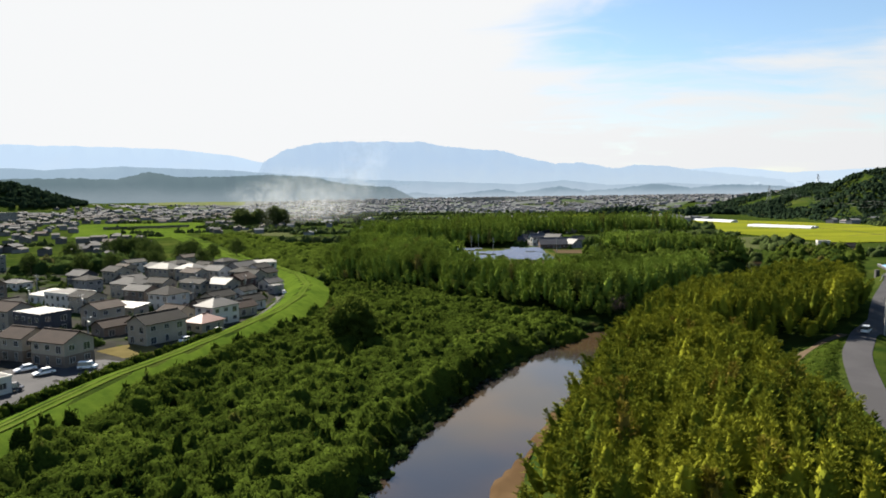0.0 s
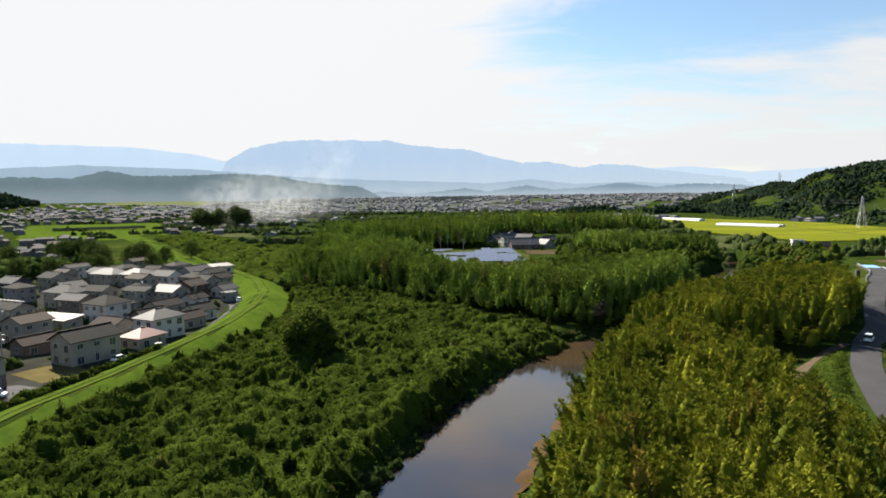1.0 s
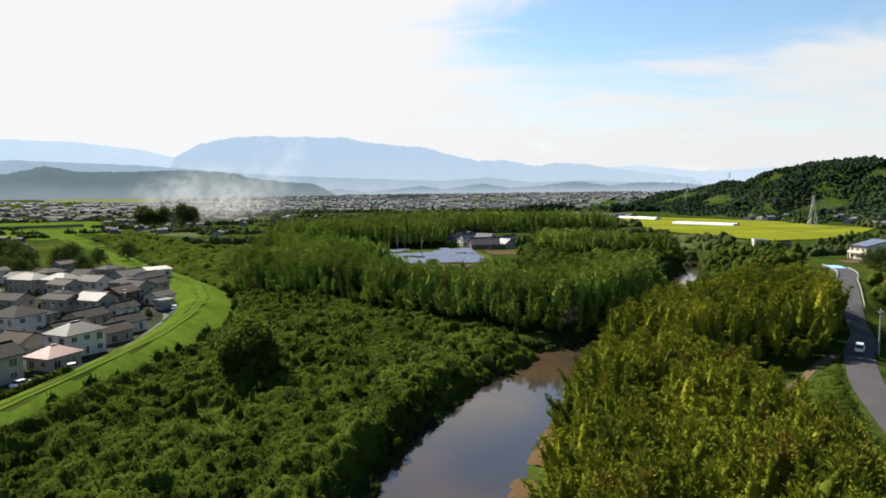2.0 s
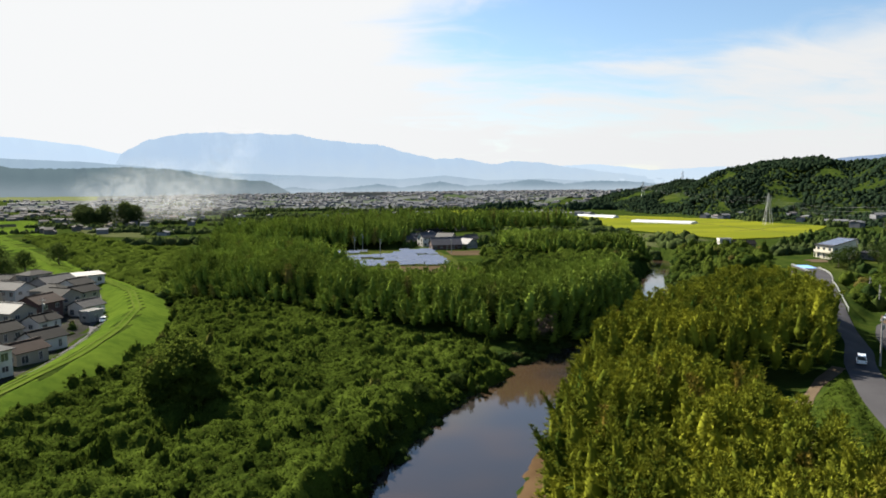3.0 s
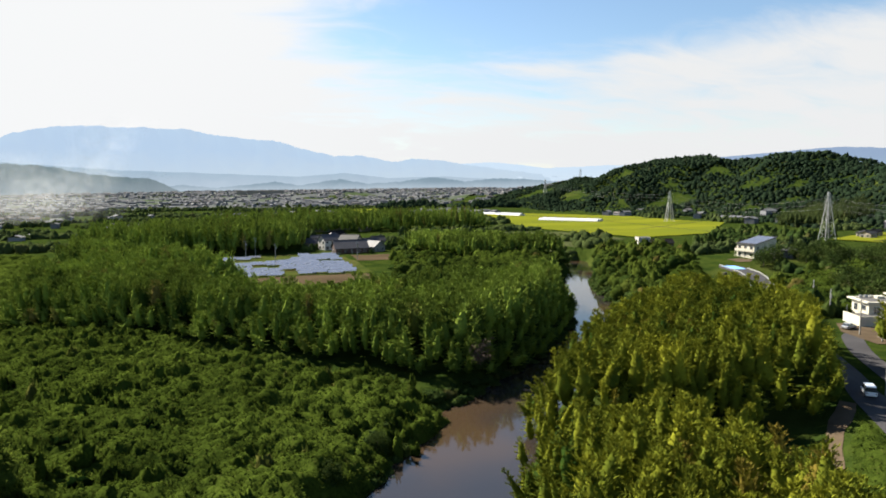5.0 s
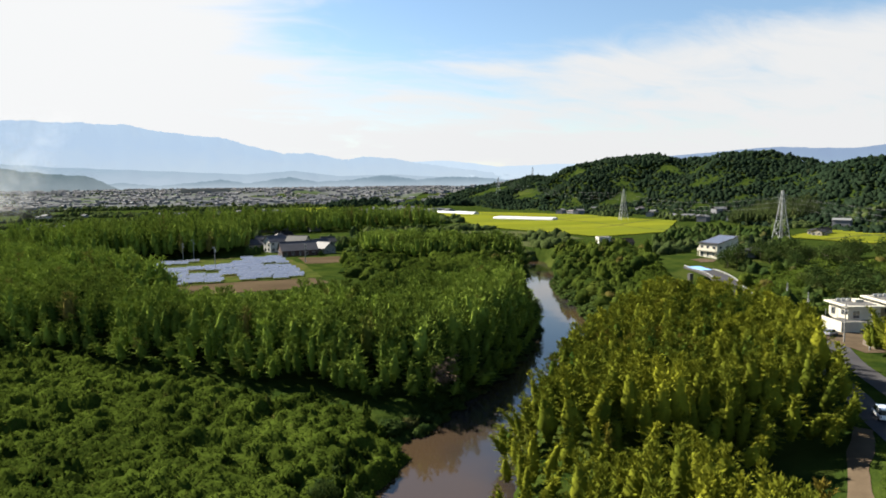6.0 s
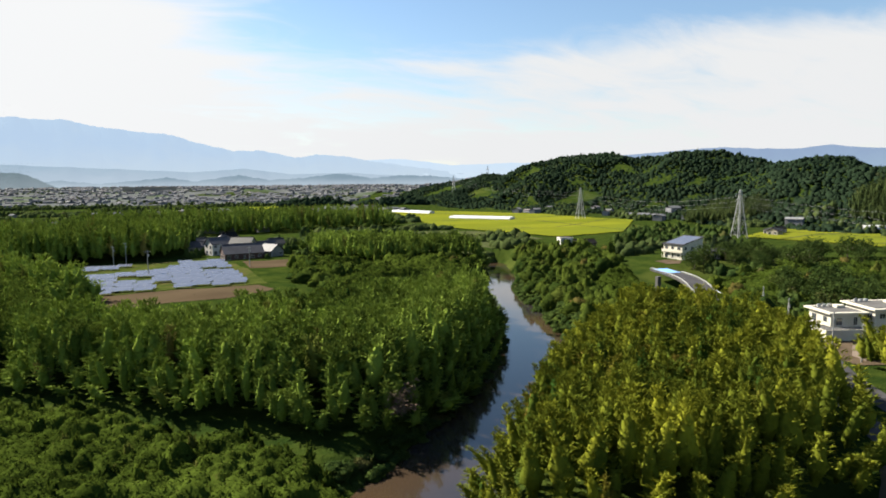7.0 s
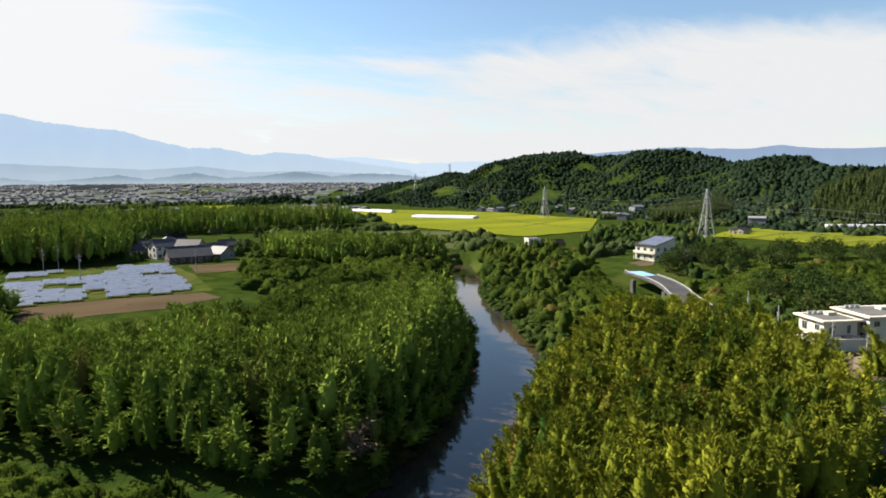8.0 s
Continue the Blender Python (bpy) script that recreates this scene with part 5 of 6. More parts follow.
TOWN = [  # x, y, width, depth, turn, storeys, roof, walls, roofing, label
    (-94, 137, 11, 7.5, -20, 2, "gable", CREAM, ROOF_BROWN, "two-storey cream apartment house with a brown tiled gable roof"),
    (-106, 141, 8, 7, -20, 2, "gable", CREAM, ROOF_BROWN, "two-storey cream house with a brown gable roof"),
    (-83, 160, 12, 8, 62, 2, "gable", CREAM, ROOF_DARK, "two-storey cream apartment house with a dark gable roof"),
    (-76, 174, 8, 7, 65, 1, "hip", CREAM, ROOF_RED, "low house with a faded red hipped roof"),
    (-100, 168, 9, 6, 62, 1, "gable", BROWN_WALL, ROOF_BROWN, "low brown house with a carport"),
    (-104, 210, 10, 9, -25, 2, "hip", WHITE, ROOF_DARK, "white two-storey house with a dark hipped roof"),
    (-113, 198, 14, 6, -20, 1, "shed", CREAM, ROOF_PALE, "low shed with a long pale metal roof"),
    (-124, 173, 13, 9, -25, 2, "flat", NAVY_WALL, ROOF_PALE, "dark blue box-shaped house with a flat roof"),
    (-141, 212, 16, 9, -25, 2, "flat", WHITE, CONCRETE, "white two-storey building with a flat roof"),
    (-133, 238, 13, 9, -25, 2, "hip", CREAM, ROOF_GREY, "cream two-storey house with a grey hipped roof"),
    (-146, 293, 14, 9, -25, 2, "hip", CREAM, ROOF_PALE, "cream apartment house with a pale roof"),
    (-131, 288, 12, 9, -25, 2, "hip", CREAM, ROOF_PALE, "cream apartment house with a pale roof"),
    (-172, 268, 10, 8, -25, 2, "gable", NAVY_WALL, ROOF_GREY, "dark two-storey house with a grey roof"),
    (-158, 226, 12, 9, -25, 1, "shed", WHITE, ROOF_PALE, "white workshop with a pale metal roof"),
    (-77, 186, 10, 8, 62, 2, "hip", WHITE, ROOF_PALE, "white two-storey house with a pale hipped metal roof"),
    (-74.5, 200, 7.5, 6.5, 60, 1, "gable", CREAM, ROOF_BROWN, "small cream house with a brown gable roof beside the lane"),
    (-76.5, 214, 8, 7, 60, 1, "gable", WHITE, ROOF_DARK, "small white house with a dark gable roof beside the lane"),
    (-93, 250, 9, 8, 70, 2, "gable", MAROON, ROOF_BROWN, "dark red-brown two-storey house with a brown roof"),
    (-83, 258, 8, 6.5, 65, 1, "gable", WHITE, ROOF_GREY, "small white house with a grey gable roof"),
    (-95, 237, 10, 8, -25, 2, "gable", CREAM, ROOF_PALE, "cream two-storey house with a pale gable roof"),
    (-105, 315, 12, 7, 40, 2, "shed", WHITE, ROOF_PALE, "white house with a long pale metal roof at the levee"),
    (-110, 299, 13, 9, 65, 2, "gable", GREY_WALL, ROOF_GREY, "large grey house with a grey gable roof"),
    (-116, 283, 10, 8, -25, 2, "gable", WHITE, ROOF_GREY, "white two-storey house with a grey gable roof"),
    (-77, 246, 5, 4, 60, 1, "flat", GREY_WALL, CONCRETE, "small grey shed beside the lane"),
    (-91, 221, 10, 7, 65, 1, "gable", CREAM, ROOF_DARK, "low cream house with a long dark roof"),
    (-88, 204, 9, 7, 60, 1, "gable", BROWN_WALL, ROOF_DARK, "low brown house with a dark gable roof"),
    (-92, 190, 9, 7, -25, 1, "gable", CREAM, ROOF_BROWN, "low cream house with a brown tiled roof"),
    (-86, 235, 7, 6, 65, 1, "gable", WHITE, ROOF_DARK, "small white house with a dark tiled roof"),
    (-90, 272, 9, 7, 65, 2, "gable", CREAM, ROOF_DARK, "cream house with a dark gable roof behind the lane"),
]
for i, (x, y, w, d, turn, st, rf, wl, rm, text) in enumerate(TOWN):
    make_house(at_ground(x, y, turn), w, d, st, rf, wl, rm, text, base_walls=BROWN_WALL if i < 2 else None, rise=0.5)


# the town behind the levee
patch("town_ground", [(-84, 60), (-83, 105), (-80, 130), (-70, 165), (-69, 205), (-74, 250), (-98, 312), (-150, 372), (-230, 400), (-300, 330), (-280, 120), (-160, 40)],
      two_tone("town_yards", (0.0199, 0.0199, 0.0172), (0.0444, 0.0428, 0.0377), 0.9, 0.09, 1.2, 0.3, third=(0.025, 0.0361, 0.0111), spec=0.0), "grey yards and lanes between the houses", "yard", 0.04, 4)
patch("parking_lot", [(-108, 124), (-96, 104), (-84, 104), (-81, 124), (-79, 137), (-86, 140), (-100, 133)], ASPHALT, "asphalt parking lot before the apartment house", "parking lot", 0.09, 3)
patch("vacant_lot", [(-93, 148), (-86, 157), (-77, 150), (-77, 143), (-82, 141)], DRY, "vacant lot of dry yellow grass", "lot", 0.09, 2)
ribbon("lane", [(-78, 138), (-74, 150), (-69, 165), (-67.5, 182), (-67.5, 205), (-71, 232), (-80, 262), (-96, 300), (-118, 335)], (-1.8, 0, 1.8), ASPHALT,
       "narrow grey lane at the foot of the levee", "road", 0.10, uneven=0.2)
ribbon("lane", [(-86, 160), (-96, 185), (-110, 220), (-122, 262), (-140, 310)], (-1.9, 0, 1.9), ASPHALT, "narrow lane between the houses", "road", 0.08)

small_styles = [("gable", CREAM, ROOF_DARK, "small cream house with a dark gable roof"), ("hip", WHITE, ROOF_GREY, "small white house with a grey hipped roof"),
                ("gable", WHITE, ROOF_DARK, "white house with a dark tiled roof"), ("hip", GREY_WALL, ROOF_DARK, "grey house with a dark hipped roof"),
                ("gable", CREAM, ROOF_BROWN, "cream house with a brown tiled roof"), ("gable", BROWN_WALL, ROOF_GREY, "brown house with a grey roof"),
                ("shed", WHITE, ROOF_PALE, "white house with a pale metal roof")]
lane_spots = [(-111, 182, 4), (-122, 240, 0), (-137, 178, 4), (-108, 224, 3), (-129, 203, 0), (-100, 185, 5), (-98, 238, 3), (-124, 276, 4), (-136, 256, 3), (-108, 292, 0), (-88, 276, 3), (-154, 300, 5), (-150, 316, 3), (-130, 310, 2), (-170, 300, 4), (-178, 322, 2), (-164, 282, 0), (-106, 238, 0)]
middle_spots = [(-94, 247, 3),  (-112, 281, 1), (-101, 277, 3), (-99, 291, 2), (-103, 304, 6), (-142, 330, 0), (-129, 326, 3), (-112, 315, 1), (-122, 305, 2), (-162, 352, 4), (-118, 262, 3), (-92, 262, 0), (-86, 246, 3), (-96, 199, 4), (-118, 218, 5), (-120, 148, 5), (-128, 132, 4), (-144, 158, 3), (-146, 186, 2)]
outer_spots = [(-160, 196, 1), (-176, 214, 0), (-178, 186, 4), (-190, 236, 5), (-186, 162, 3), (-162, 150, 1), (-198, 262, 1), (-206, 208, 2), (-222, 240, 6), (-230, 206, 0), (-158, 250, 3), (-152, 272, 5), (-116, 118, 1), (-134, 108, 2), (-215, 180, 5), (-244, 264, 1)]
small_spots = lane_spots + middle_spots + outer_spots
taken = [t[:2] for t in TOWN]
for i, (x, y, k) in enumerate(small_spots):
    if min(math.hypot(x - a, y - b) for a, b in taken) < 9.5:
        continue
    taken.append((x, y))
    rf, wl, rm, text = small_styles[k]
    make_house(at_ground(x, y, -24 + (90 if i % 3 == 0 else 0) + rng.uniform(-6, 6)), rng.uniform(8, 11), rng.uniform(6.5, 8.5), 1 if i % 5 == 3 else 2, rf, wl, rm, text, rise=rng.uniform(0.36, 0.5))
make_house(at_ground(-95, 113, -24), 9, 7, 1, "flat", WHITE, CONCRETE, "low white shed with a flat roof", "shed")
make_house(at_ground(-272, 334, -24), 26, 12, 3, "flat", GREY_WALL, CONCRETE, "grey three-storey apartment block", "apartment block")
make_house(at_ground(-735, 960, -20), 36, 14, 6, "flat", GREY_WALL, CONCRETE, "tall grey apartment block in the town", "apartment block")
make_house(at_ground(70, 2250, -5), 150, 16, 5, "flat", CREAM, CONCRETE, "long pale apartment block far down the valley", "apartment block", windows=False)

# houses east of the river
big_house = make_house(at_ground(222, 297, -90), 10, 12, 2, "shed", PLASTER, ROOF_GREY, "white two-storey house with a large sloping roof of solar panels", rise=0.26, group="")
for i in range(4):
    for j in range(3):
        x0, y0 = -4.6 + 2.4 * i, -5.2 + 3.6 * j
        z0 = [6.07 + (y0 + k + 6.55) * 0.238 for k in (0, 3.5)]
        part("solar_panel", slab(bmesh.new(), [(x0, y0, z0[0]), (x0 + 2.3, y0, z0[0]), (x0 + 2.3, y0 + 3.5, z0[1]), (x0, y0 + 3.5, z0[1])], 0.05), PANEL, big_house)
part("balcony", box(bmesh.new(), -5.0, 5.0, -7.1, -6.05, 2.75, 2.95), PLASTER, big_house)
part("balcony_wall", box(bmesh.new(), -5.0, 5.0, -7.15, -7.03, 2.95, 3.95), PLASTER, big_house)
for k in range(3):
    part("balcony_post", box(bmesh.new(), -4.9 + 4.85 * k, -4.75 + 4.85 * k, -7.1, -6.95, -0.3, 2.75), PLASTER, big_house)
make_house(at_ground(236, 291, -90), 8, 7, 1, "hip", GREY_WALL, ROOF_GREY, "low grey annex with a hipped roof", group="")
make_house(at_ground(203, 353, -20), 6, 6, 2, "flat", WHITE, CONCRETE, "small white two-storey house", group="")
make_house(at_ground(214, 352, -20), 10, 8, 1, "gable", BROWN_WALL, ROOF_DARK, "old dark wooden farmhouse", group="")
make_house(pose(175.5, 192.5, -3.0, 0, 0, -24), 14, 10, 2, "flat", PLASTER, CONCRETE, "modern white two-storey house with a flat roof", group="")
make_house(pose(164, 198, -1.2, 0, 0, -24), 8, 8, 1, "flat", PLASTER, CONCRETE, "white single-storey annex with a flat roof", group="")


def build_terrace():
    t = tagged(new("terrace"), "white concrete terrace with a retaining wall and stair before the house", "terrace")
    t.matrix_world = pose(160.5, 192.5, -3.3, 0, 0, -24)
    part("retaining_wall", box(bmesh.new(), -8, 4, -3.2, 5, -0.5, 2.1), PLASTER, t)
    part("paving", box(bmesh.new(), -7.7, 3.8, -2.9, 4.9, 2.1, 2.14), CONCRETE, t)
    for a in ((-8, 4, -3.2, -3.05), (-8, -7.85, -3.05, 5)):
        part("parapet", box(bmesh.new(), a[0], a[1], a[2], a[3], 2.1, 2.75), PLASTER, t)
    for i in range(11):
        part("step", box(bmesh.new(), 4.05 + i * 0.3, 4.35 + i * 0.3, -3.0, -1.6, -0.3, 2.0 - i * 0.19), CONCRETE, t)
    for z in (3.1, 3.45):
        part("rail", box(bmesh.new(), -8, 4, -3.15, -3.1, z, z + 0.05), STEEL, t)
    for k in range(9):
        part("baluster", box(bmesh.new(), -7.95 + 1.48 * k, -7.9 + 1.48 * k, -3.15, -3.1, 2.75, 3.5), STEEL, t)
    for x in (-7.5, -4.5):
        part("post", tube(bmesh.new(), (x, 4.2, 2.1), (x, 4.2, 4.6), 0.07, 0.07), STEEL, t)


build_terrace()
make_house(at_ground(146, 180, -24), 5, 4, 1, "gable", BROWN_WALL, ROOF_DARK, "small dark shed with a tiled roof", "shed", group="", windows=False)
HAMLET = [  # x, y, width, depth, turn, storeys, roof, walls, roofing, label
    (60, 419, 18, 11, 4, 1, "gable", MAROON, ROOF_TILE, "large old farmhouse of dark red-brown boards with a grey tiled roof"),
    (75, 424, 9, 8, -60, 1, "gable", GREY_WALL, ROOF_TILE, "grey outbuilding with a grey gable roof"),
    (64, 440, 11, 8, -35, 2, "gable", CREAM, ROOF_PALE, "cream farmhouse with a pale grey gable roof"),
    (52, 443, 10, 8, 20, 2, "gable", WHITE, ROOF_TILE, "white farmhouse with a grey gable roof"),
    (77, 446, 9, 7, 10, 1, "gable", BROWN_WALL, ROOF_TILE, "low brown barn with a grey roof"),
    (44, 462, 9, 7, -20, 1, "gable", CREAM, ROOF_TILE, "low cream house with a grey roof"), (57, 461, 10, 8, 15, 2, "hip", CREAM, ROOF_TILE, "cream farmhouse with a grey hipped roof"),
    (70, 466, 9, 7, 70, 1, "gable", BROWN_WALL, ROOF_BROWN, "low dark wooden barn with a brown roof"), (50, 484, 10, 8, 0, 1, "gable", WHITE, ROOF_TILE, "white house with a grey gable roof"),
    (63, 486, 9, 7, 30, 2, "gable", CREAM, ROOF_DARK, "cream farmhouse with a dark tiled roof"), (85, 462, 8, 7, 5, 1, "gable", GREY_WALL, ROOF_PALE, "small grey house with a pale roof")]
for x, y, w, d, turn, st, rf, wl, rm, text in HAMLET:
    make_house(at_ground(x, y, turn), w, d, st, rf, wl, rm, text, group="farm hamlet", rise=0.72)

groves("hamlet_trees", [(70.5, 412, 1.5, 1.5), (76, 413, 1.5, 1.5), (45, 446, 3, 4), (40, 436, 5, 3), (84, 432, 3, 3), (92, 424, 4, 5), (88, 440, 3, 4), (57, 452, 4, 2), (70, 455, 4, 2), (92, 452, 4, 4)], 3.0, 0.6, 1.1,
       BUSH_LEAF, "dark garden trees between the farmhouses")

# solar field and ploughed land
ROUGH_GRASS = two_tone("rough_grass", (0.022, 0.034, 0.008), (0.050, 0.060, 0.013), 0.9, 0.18, 2.5, 0.5, spec=0.0, third=(0.06, 0.055, 0.02))
patch("soil_field", [(2, 312), (38, 311), (56, 322), (52, 333), (4, 334)], SOIL, "bare brown ploughed field", "field", 0.10, 3)
patch("soil_field", [(57, 378), (76, 378), (78, 402), (58, 406)], SOIL, "bare brown ploughed field", "field", 0.10, 3)
patch("solar_field_grass", [(-6, 336), (56, 335), (56, 376), (50, 424), (-6, 424)], ROUGH_GRASS, "mown grass under the solar panels", "grass", 0.08, 3)


def solar_table(m):
    """A table of solar panels: two sloping rows of panels on a steel rack."""
    t = new("solar_array")
    t.matrix_world = m
    tagged(t, "grey-blue solar panels on a low steel rack", "solar panel", "solar field")
    if "panel" not in SOLAR_MESH:
        bm = box(bmesh.new(), -0.97, 0.97, -0.79, 0.79, -0.02, 0.02)
        me = bpy.data.meshes.new("panel")
        bm.to_mesh(me), bm.free()
        me.materials.append(PANEL)
        SOLAR_MESH["panel"] = me
        bm = bmesh.new()
        for x in (-2.4, 0, 2.4):
            box(bm, x - 0.05, x + 0.05, -1.7, -1.6, -0.3, 0.75), box(bm, x - 0.05, x + 0.05, 1.6, 1.7, -0.3, 1.5)
        for y, z in ((-1.65, 0.74), (1.65, 1.42)):
            box(bm, -3.0, 3.0, y - 0.04, y + 0.04, z - 0.05, z + 0.03)
        me = bpy.data.meshes.new("rack")
        bm.to_mesh(me), bm.free()
        me.materials.append(STEEL)
        SOLAR_MESH["rack"] = me
    new("rack", SOLAR_MESH["rack"]).parent = t
    for i in range(3):
        for j in range(2):
            p = new("panel", SOLAR_MESH["panel"])
            p.parent = t
            p.matrix_local = pose((i - 1) * 2.0, 0, 1.12, 11.5) @ pose(0, (j - 0.5) * 1.64, 0)


SOLAR_MESH = {}
BARE_SPOTS = [(13, 364, 8, 8), (23, 347, 4.5, 8), (43, 378, 6, 6), (4, 390, 14, 10), (20, 401, 12, 12)]  # grass between the arrays: x, y and half sizes
for r in range(15):
    for k in range(9):
        x, y = -3 + 6.15 * k + (1.2 if r % 2 else 0), 339 + 5.0 * r + (-1.8 if k % 2 else 1.2)
        if all(((x - a) / p) ** 2 + ((y - b) / q) ** 2 > 1 for a, b, p, q in BARE_SPOTS) and x < 51:
            solar_table(at_ground(x, y, -4))


def shrubs(name, count, label):
    """Garden bushes between the houses."""
    x, y = rng.uniform(-240, -76, count * 3), rng.uniform(110, 350, count * 3)
    busy = np.min(np.stack([np.hypot(x - h[0], y - h[1]) for h in [t[:2] for t in TOWN] + [p[:2] for p in small_spots]]), axis=0)
    m = (busy > 6.5) & (along(x, y, LEVEE)[0] > 13) & ~inside(x, y, [(-108, 124), (-96, 104), (-80, 104), (-78, 137), (-76, 155), (-93, 150)])
    x, y = x[m][:count], y[m][:count]
    n = len(x)
    scatter(name, bush_domes, x, y, height(x, y) - 0.1, rng.uniform(0.4, 1.1, n), rng.uniform(0.5, 1.6, n), rng.random(n) * 0.7, BUSH_LEAF, label, "shrubs")


shrubs("garden_shrubs", 600, "dark green garden shrubs between the houses")


# bridge, rails, poles, pylons, vehicles
def sweep(bm, line, profile, closed=True):
    """A profile (offset to the right, height) carried along a line of points with heights."""
    line = np.asarray(line, float)
    d = np.gradient(line[:, :2], axis=0)
    d /= np.linalg.norm(d, axis=1)[:, None]
    rings = []
    for p, t in zip(line, d):
        rings.append([bm.verts.new((p[0] + o * t[1], p[1] - o * t[0], p[2] + h)) for o, h in profile])
    k = len(profile)
    for a, b in zip(rings, rings[1:]):
        for i in range(k if closed else k - 1):
            bm.faces.new((a[i], a[(i + 1) % k], b[(i + 1) % k], b[i]))
    if closed:
        bm.faces.new(rings[0][::-1]), bm.faces.new(rings[-1])
    return bm


def dense(line, step):
    line = np.asarray(line, float)
    s = np.concatenate(([0], np.cumsum(np.hypot(*(line[1:, :2] - line[:-1, :2]).T))))
    t = np.linspace(0, s[-1], max(3, int(s[-1] / step)))
    c = np.stack([np.interp(t, s, line[:, i]) for i in range(3)], 1)
    for _ in range(4):
        c[1:-1] = (c[:-2] + 2 * c[1:-1] + c[2:]) / 4
    return c


def build_bridge():
    b = new("bridge")
    b.location = (0, 0, 0)
    tagged(b, "concrete road bridge with white railings", "bridge")
    line = dense(BRIDGE, 2.0)
    part("deck", sweep(bmesh.new(), line, [(-3.6, 0.0), (-3.6, -0.55), (-2.6, -1.0), (2.6, -1.0), (3.6, -0.55), (3.6, 0.0)]), WORN_CONCRETE, b)
    part("carriageway", sweep(bmesh.new(), line, [(-3.0, 0.08), (-3.0, 0.01), (3.0, 0.01), (3.0, 0.08)]), ASPHALT, b)
    for s in (-1, 1):
        part("kerb", sweep(bmesh.new(), line, [(s * 3.55, 0.0), (s * 3.2, 0.0), (s * 3.2, 0.14), (s * 3.55, 0.14)][::s]), CONCRETE, b)
    for x, y in ((168, 246.5), (178, 268)):
        z = height1(x, y)
        part("pier", box(bmesh.new(), x - 0.8, x + 0.8, y - 0.6, y + 0.6, z - 1, 0.3), CONCRETE, b)


def guard_rail(line, offset, label):
    """Posts with a beam along one side of a road."""
    g = tagged(new("guard_rail"), label, "guard rail", "rails of the road")
    c = dense(line, 2.0)
    part("beam", sweep(bmesh.new(), c, [(offset - 0.03, 0.50), (offset + 0.03, 0.50), (offset + 0.06, 0.62), (offset + 0.03, 0.74), (offset - 0.03, 0.74)]), PAINT_WHITE, g)
    d = np.gradient(c[:, :2], axis=0)
    d /= np.linalg.norm(d, axis=1)[:, None]
    me = None
    for p, t in zip(c, d):
        x, y = p[0] + offset * t[1], p[1] - offset * t[0]
        if me is None:
            bm = box(bmesh.new(), -0.05, 0.05, -0.05, 0.05, -0.5, 0.74)
            me = bpy.data.meshes.new("post")
            bm.to_mesh(me), bm.free()
            me.materials.append(PAINT_WHITE)
        post = new("post", me)
        post.parent, post.location = g, (x, y, p[2])


build_bridge()
guard_rail(np.concatenate((ROAD[11:], BRIDGE[1:4])), 3.1, "white steel guard rail beside the road and bridge")
guard_rail(np.concatenate((ROAD[12:], BRIDGE[1:])), -3.35, "white steel guard rail on the river side of the bridge")
guard_rail(ROAD[3:5], 3.1, "short white guard rail beside the bamboo road")
ribbon("dirt_track", [(57, 98), (62, 112), (68, 127), (76, 138), (83.5, 143.2), (89, 146.5), (93, 149)], (-1.3, 0, 1.3), DIRT, "brown dirt track along the bamboo", "path", 0.08, uneven=0.4)
patch("forecourt", [(201, 286), (206, 284), (214, 290), (212, 296), (204, 295)], DIRT, "pale brown gravel forecourt before the house", "forecourt", 0.12, 2)
patch("house_yard", [(138, 178), (146, 175), (176, 182), (178, 192), (150, 198), (142, 190)], DIRT, "pale dirt yard before the white house", "yard", 0.10, 2)


ribbon("blue_surfacing", BRIDGE[3:], (-2.8, 0, 2.8), BLUE_SHEET, "worn blue anti-skid surfacing at the bridge end", "road marking", 0.10, follow=False)


def utility_pole(x, y, tall, turn):
    p = new("utility_pole")
    p.matrix_world = at_ground(x, y, turn)
    tagged(p, "grey concrete utility pole with a crossarm", "utility pole", "utility poles")
    part("shaft", tube(bmesh.new(), (0, 0, -0.5), (0, 0, tall), 0.19, 0.11, 8), POLE, p)
    part("crossarm", box(bmesh.new(), -0.9, 0.9, -0.05, 0.05, tall - 0.8, tall - 0.68), STEEL, p)
    part("transformer", tube(bmesh.new(), (0.4, 0, tall - 2.6), (0.4, 0, tall - 1.7), 0.26, 0.26, 10), STEEL, p, "grey drum-shaped transformer")
    for dx in (-0.8, 0, 0.8):
        part("insulator", tube(bmesh.new(), (dx, 0, tall - 0.68), (dx, 0, tall - 0.42), 0.06, 0.04, 6), PAINT_WHITE, p)


for x, y, h, t in ((104, 151, 10, 20), (143, 186, 9, 10), (141, 179, 8, 10), (155, 204, 8, 30), (165, 218, 8, 30), (5, 421, 9, 0), (10, 428, 10, 0), (18, 377, 10, 0), (-118, 182, 10, 30),
                   (-133, 164, 9, 30), (-96, 150, 9, 30), (-112, 250, 9, 30), (-86, 236, 9, 30), (58, 385, 9, 0), (236, 300, 9, 20), (-152, 206, 9, 30), (-98, 216, 9, 30), (-176, 244, 9, 30)):
    utility_pole(x, y, h, t)


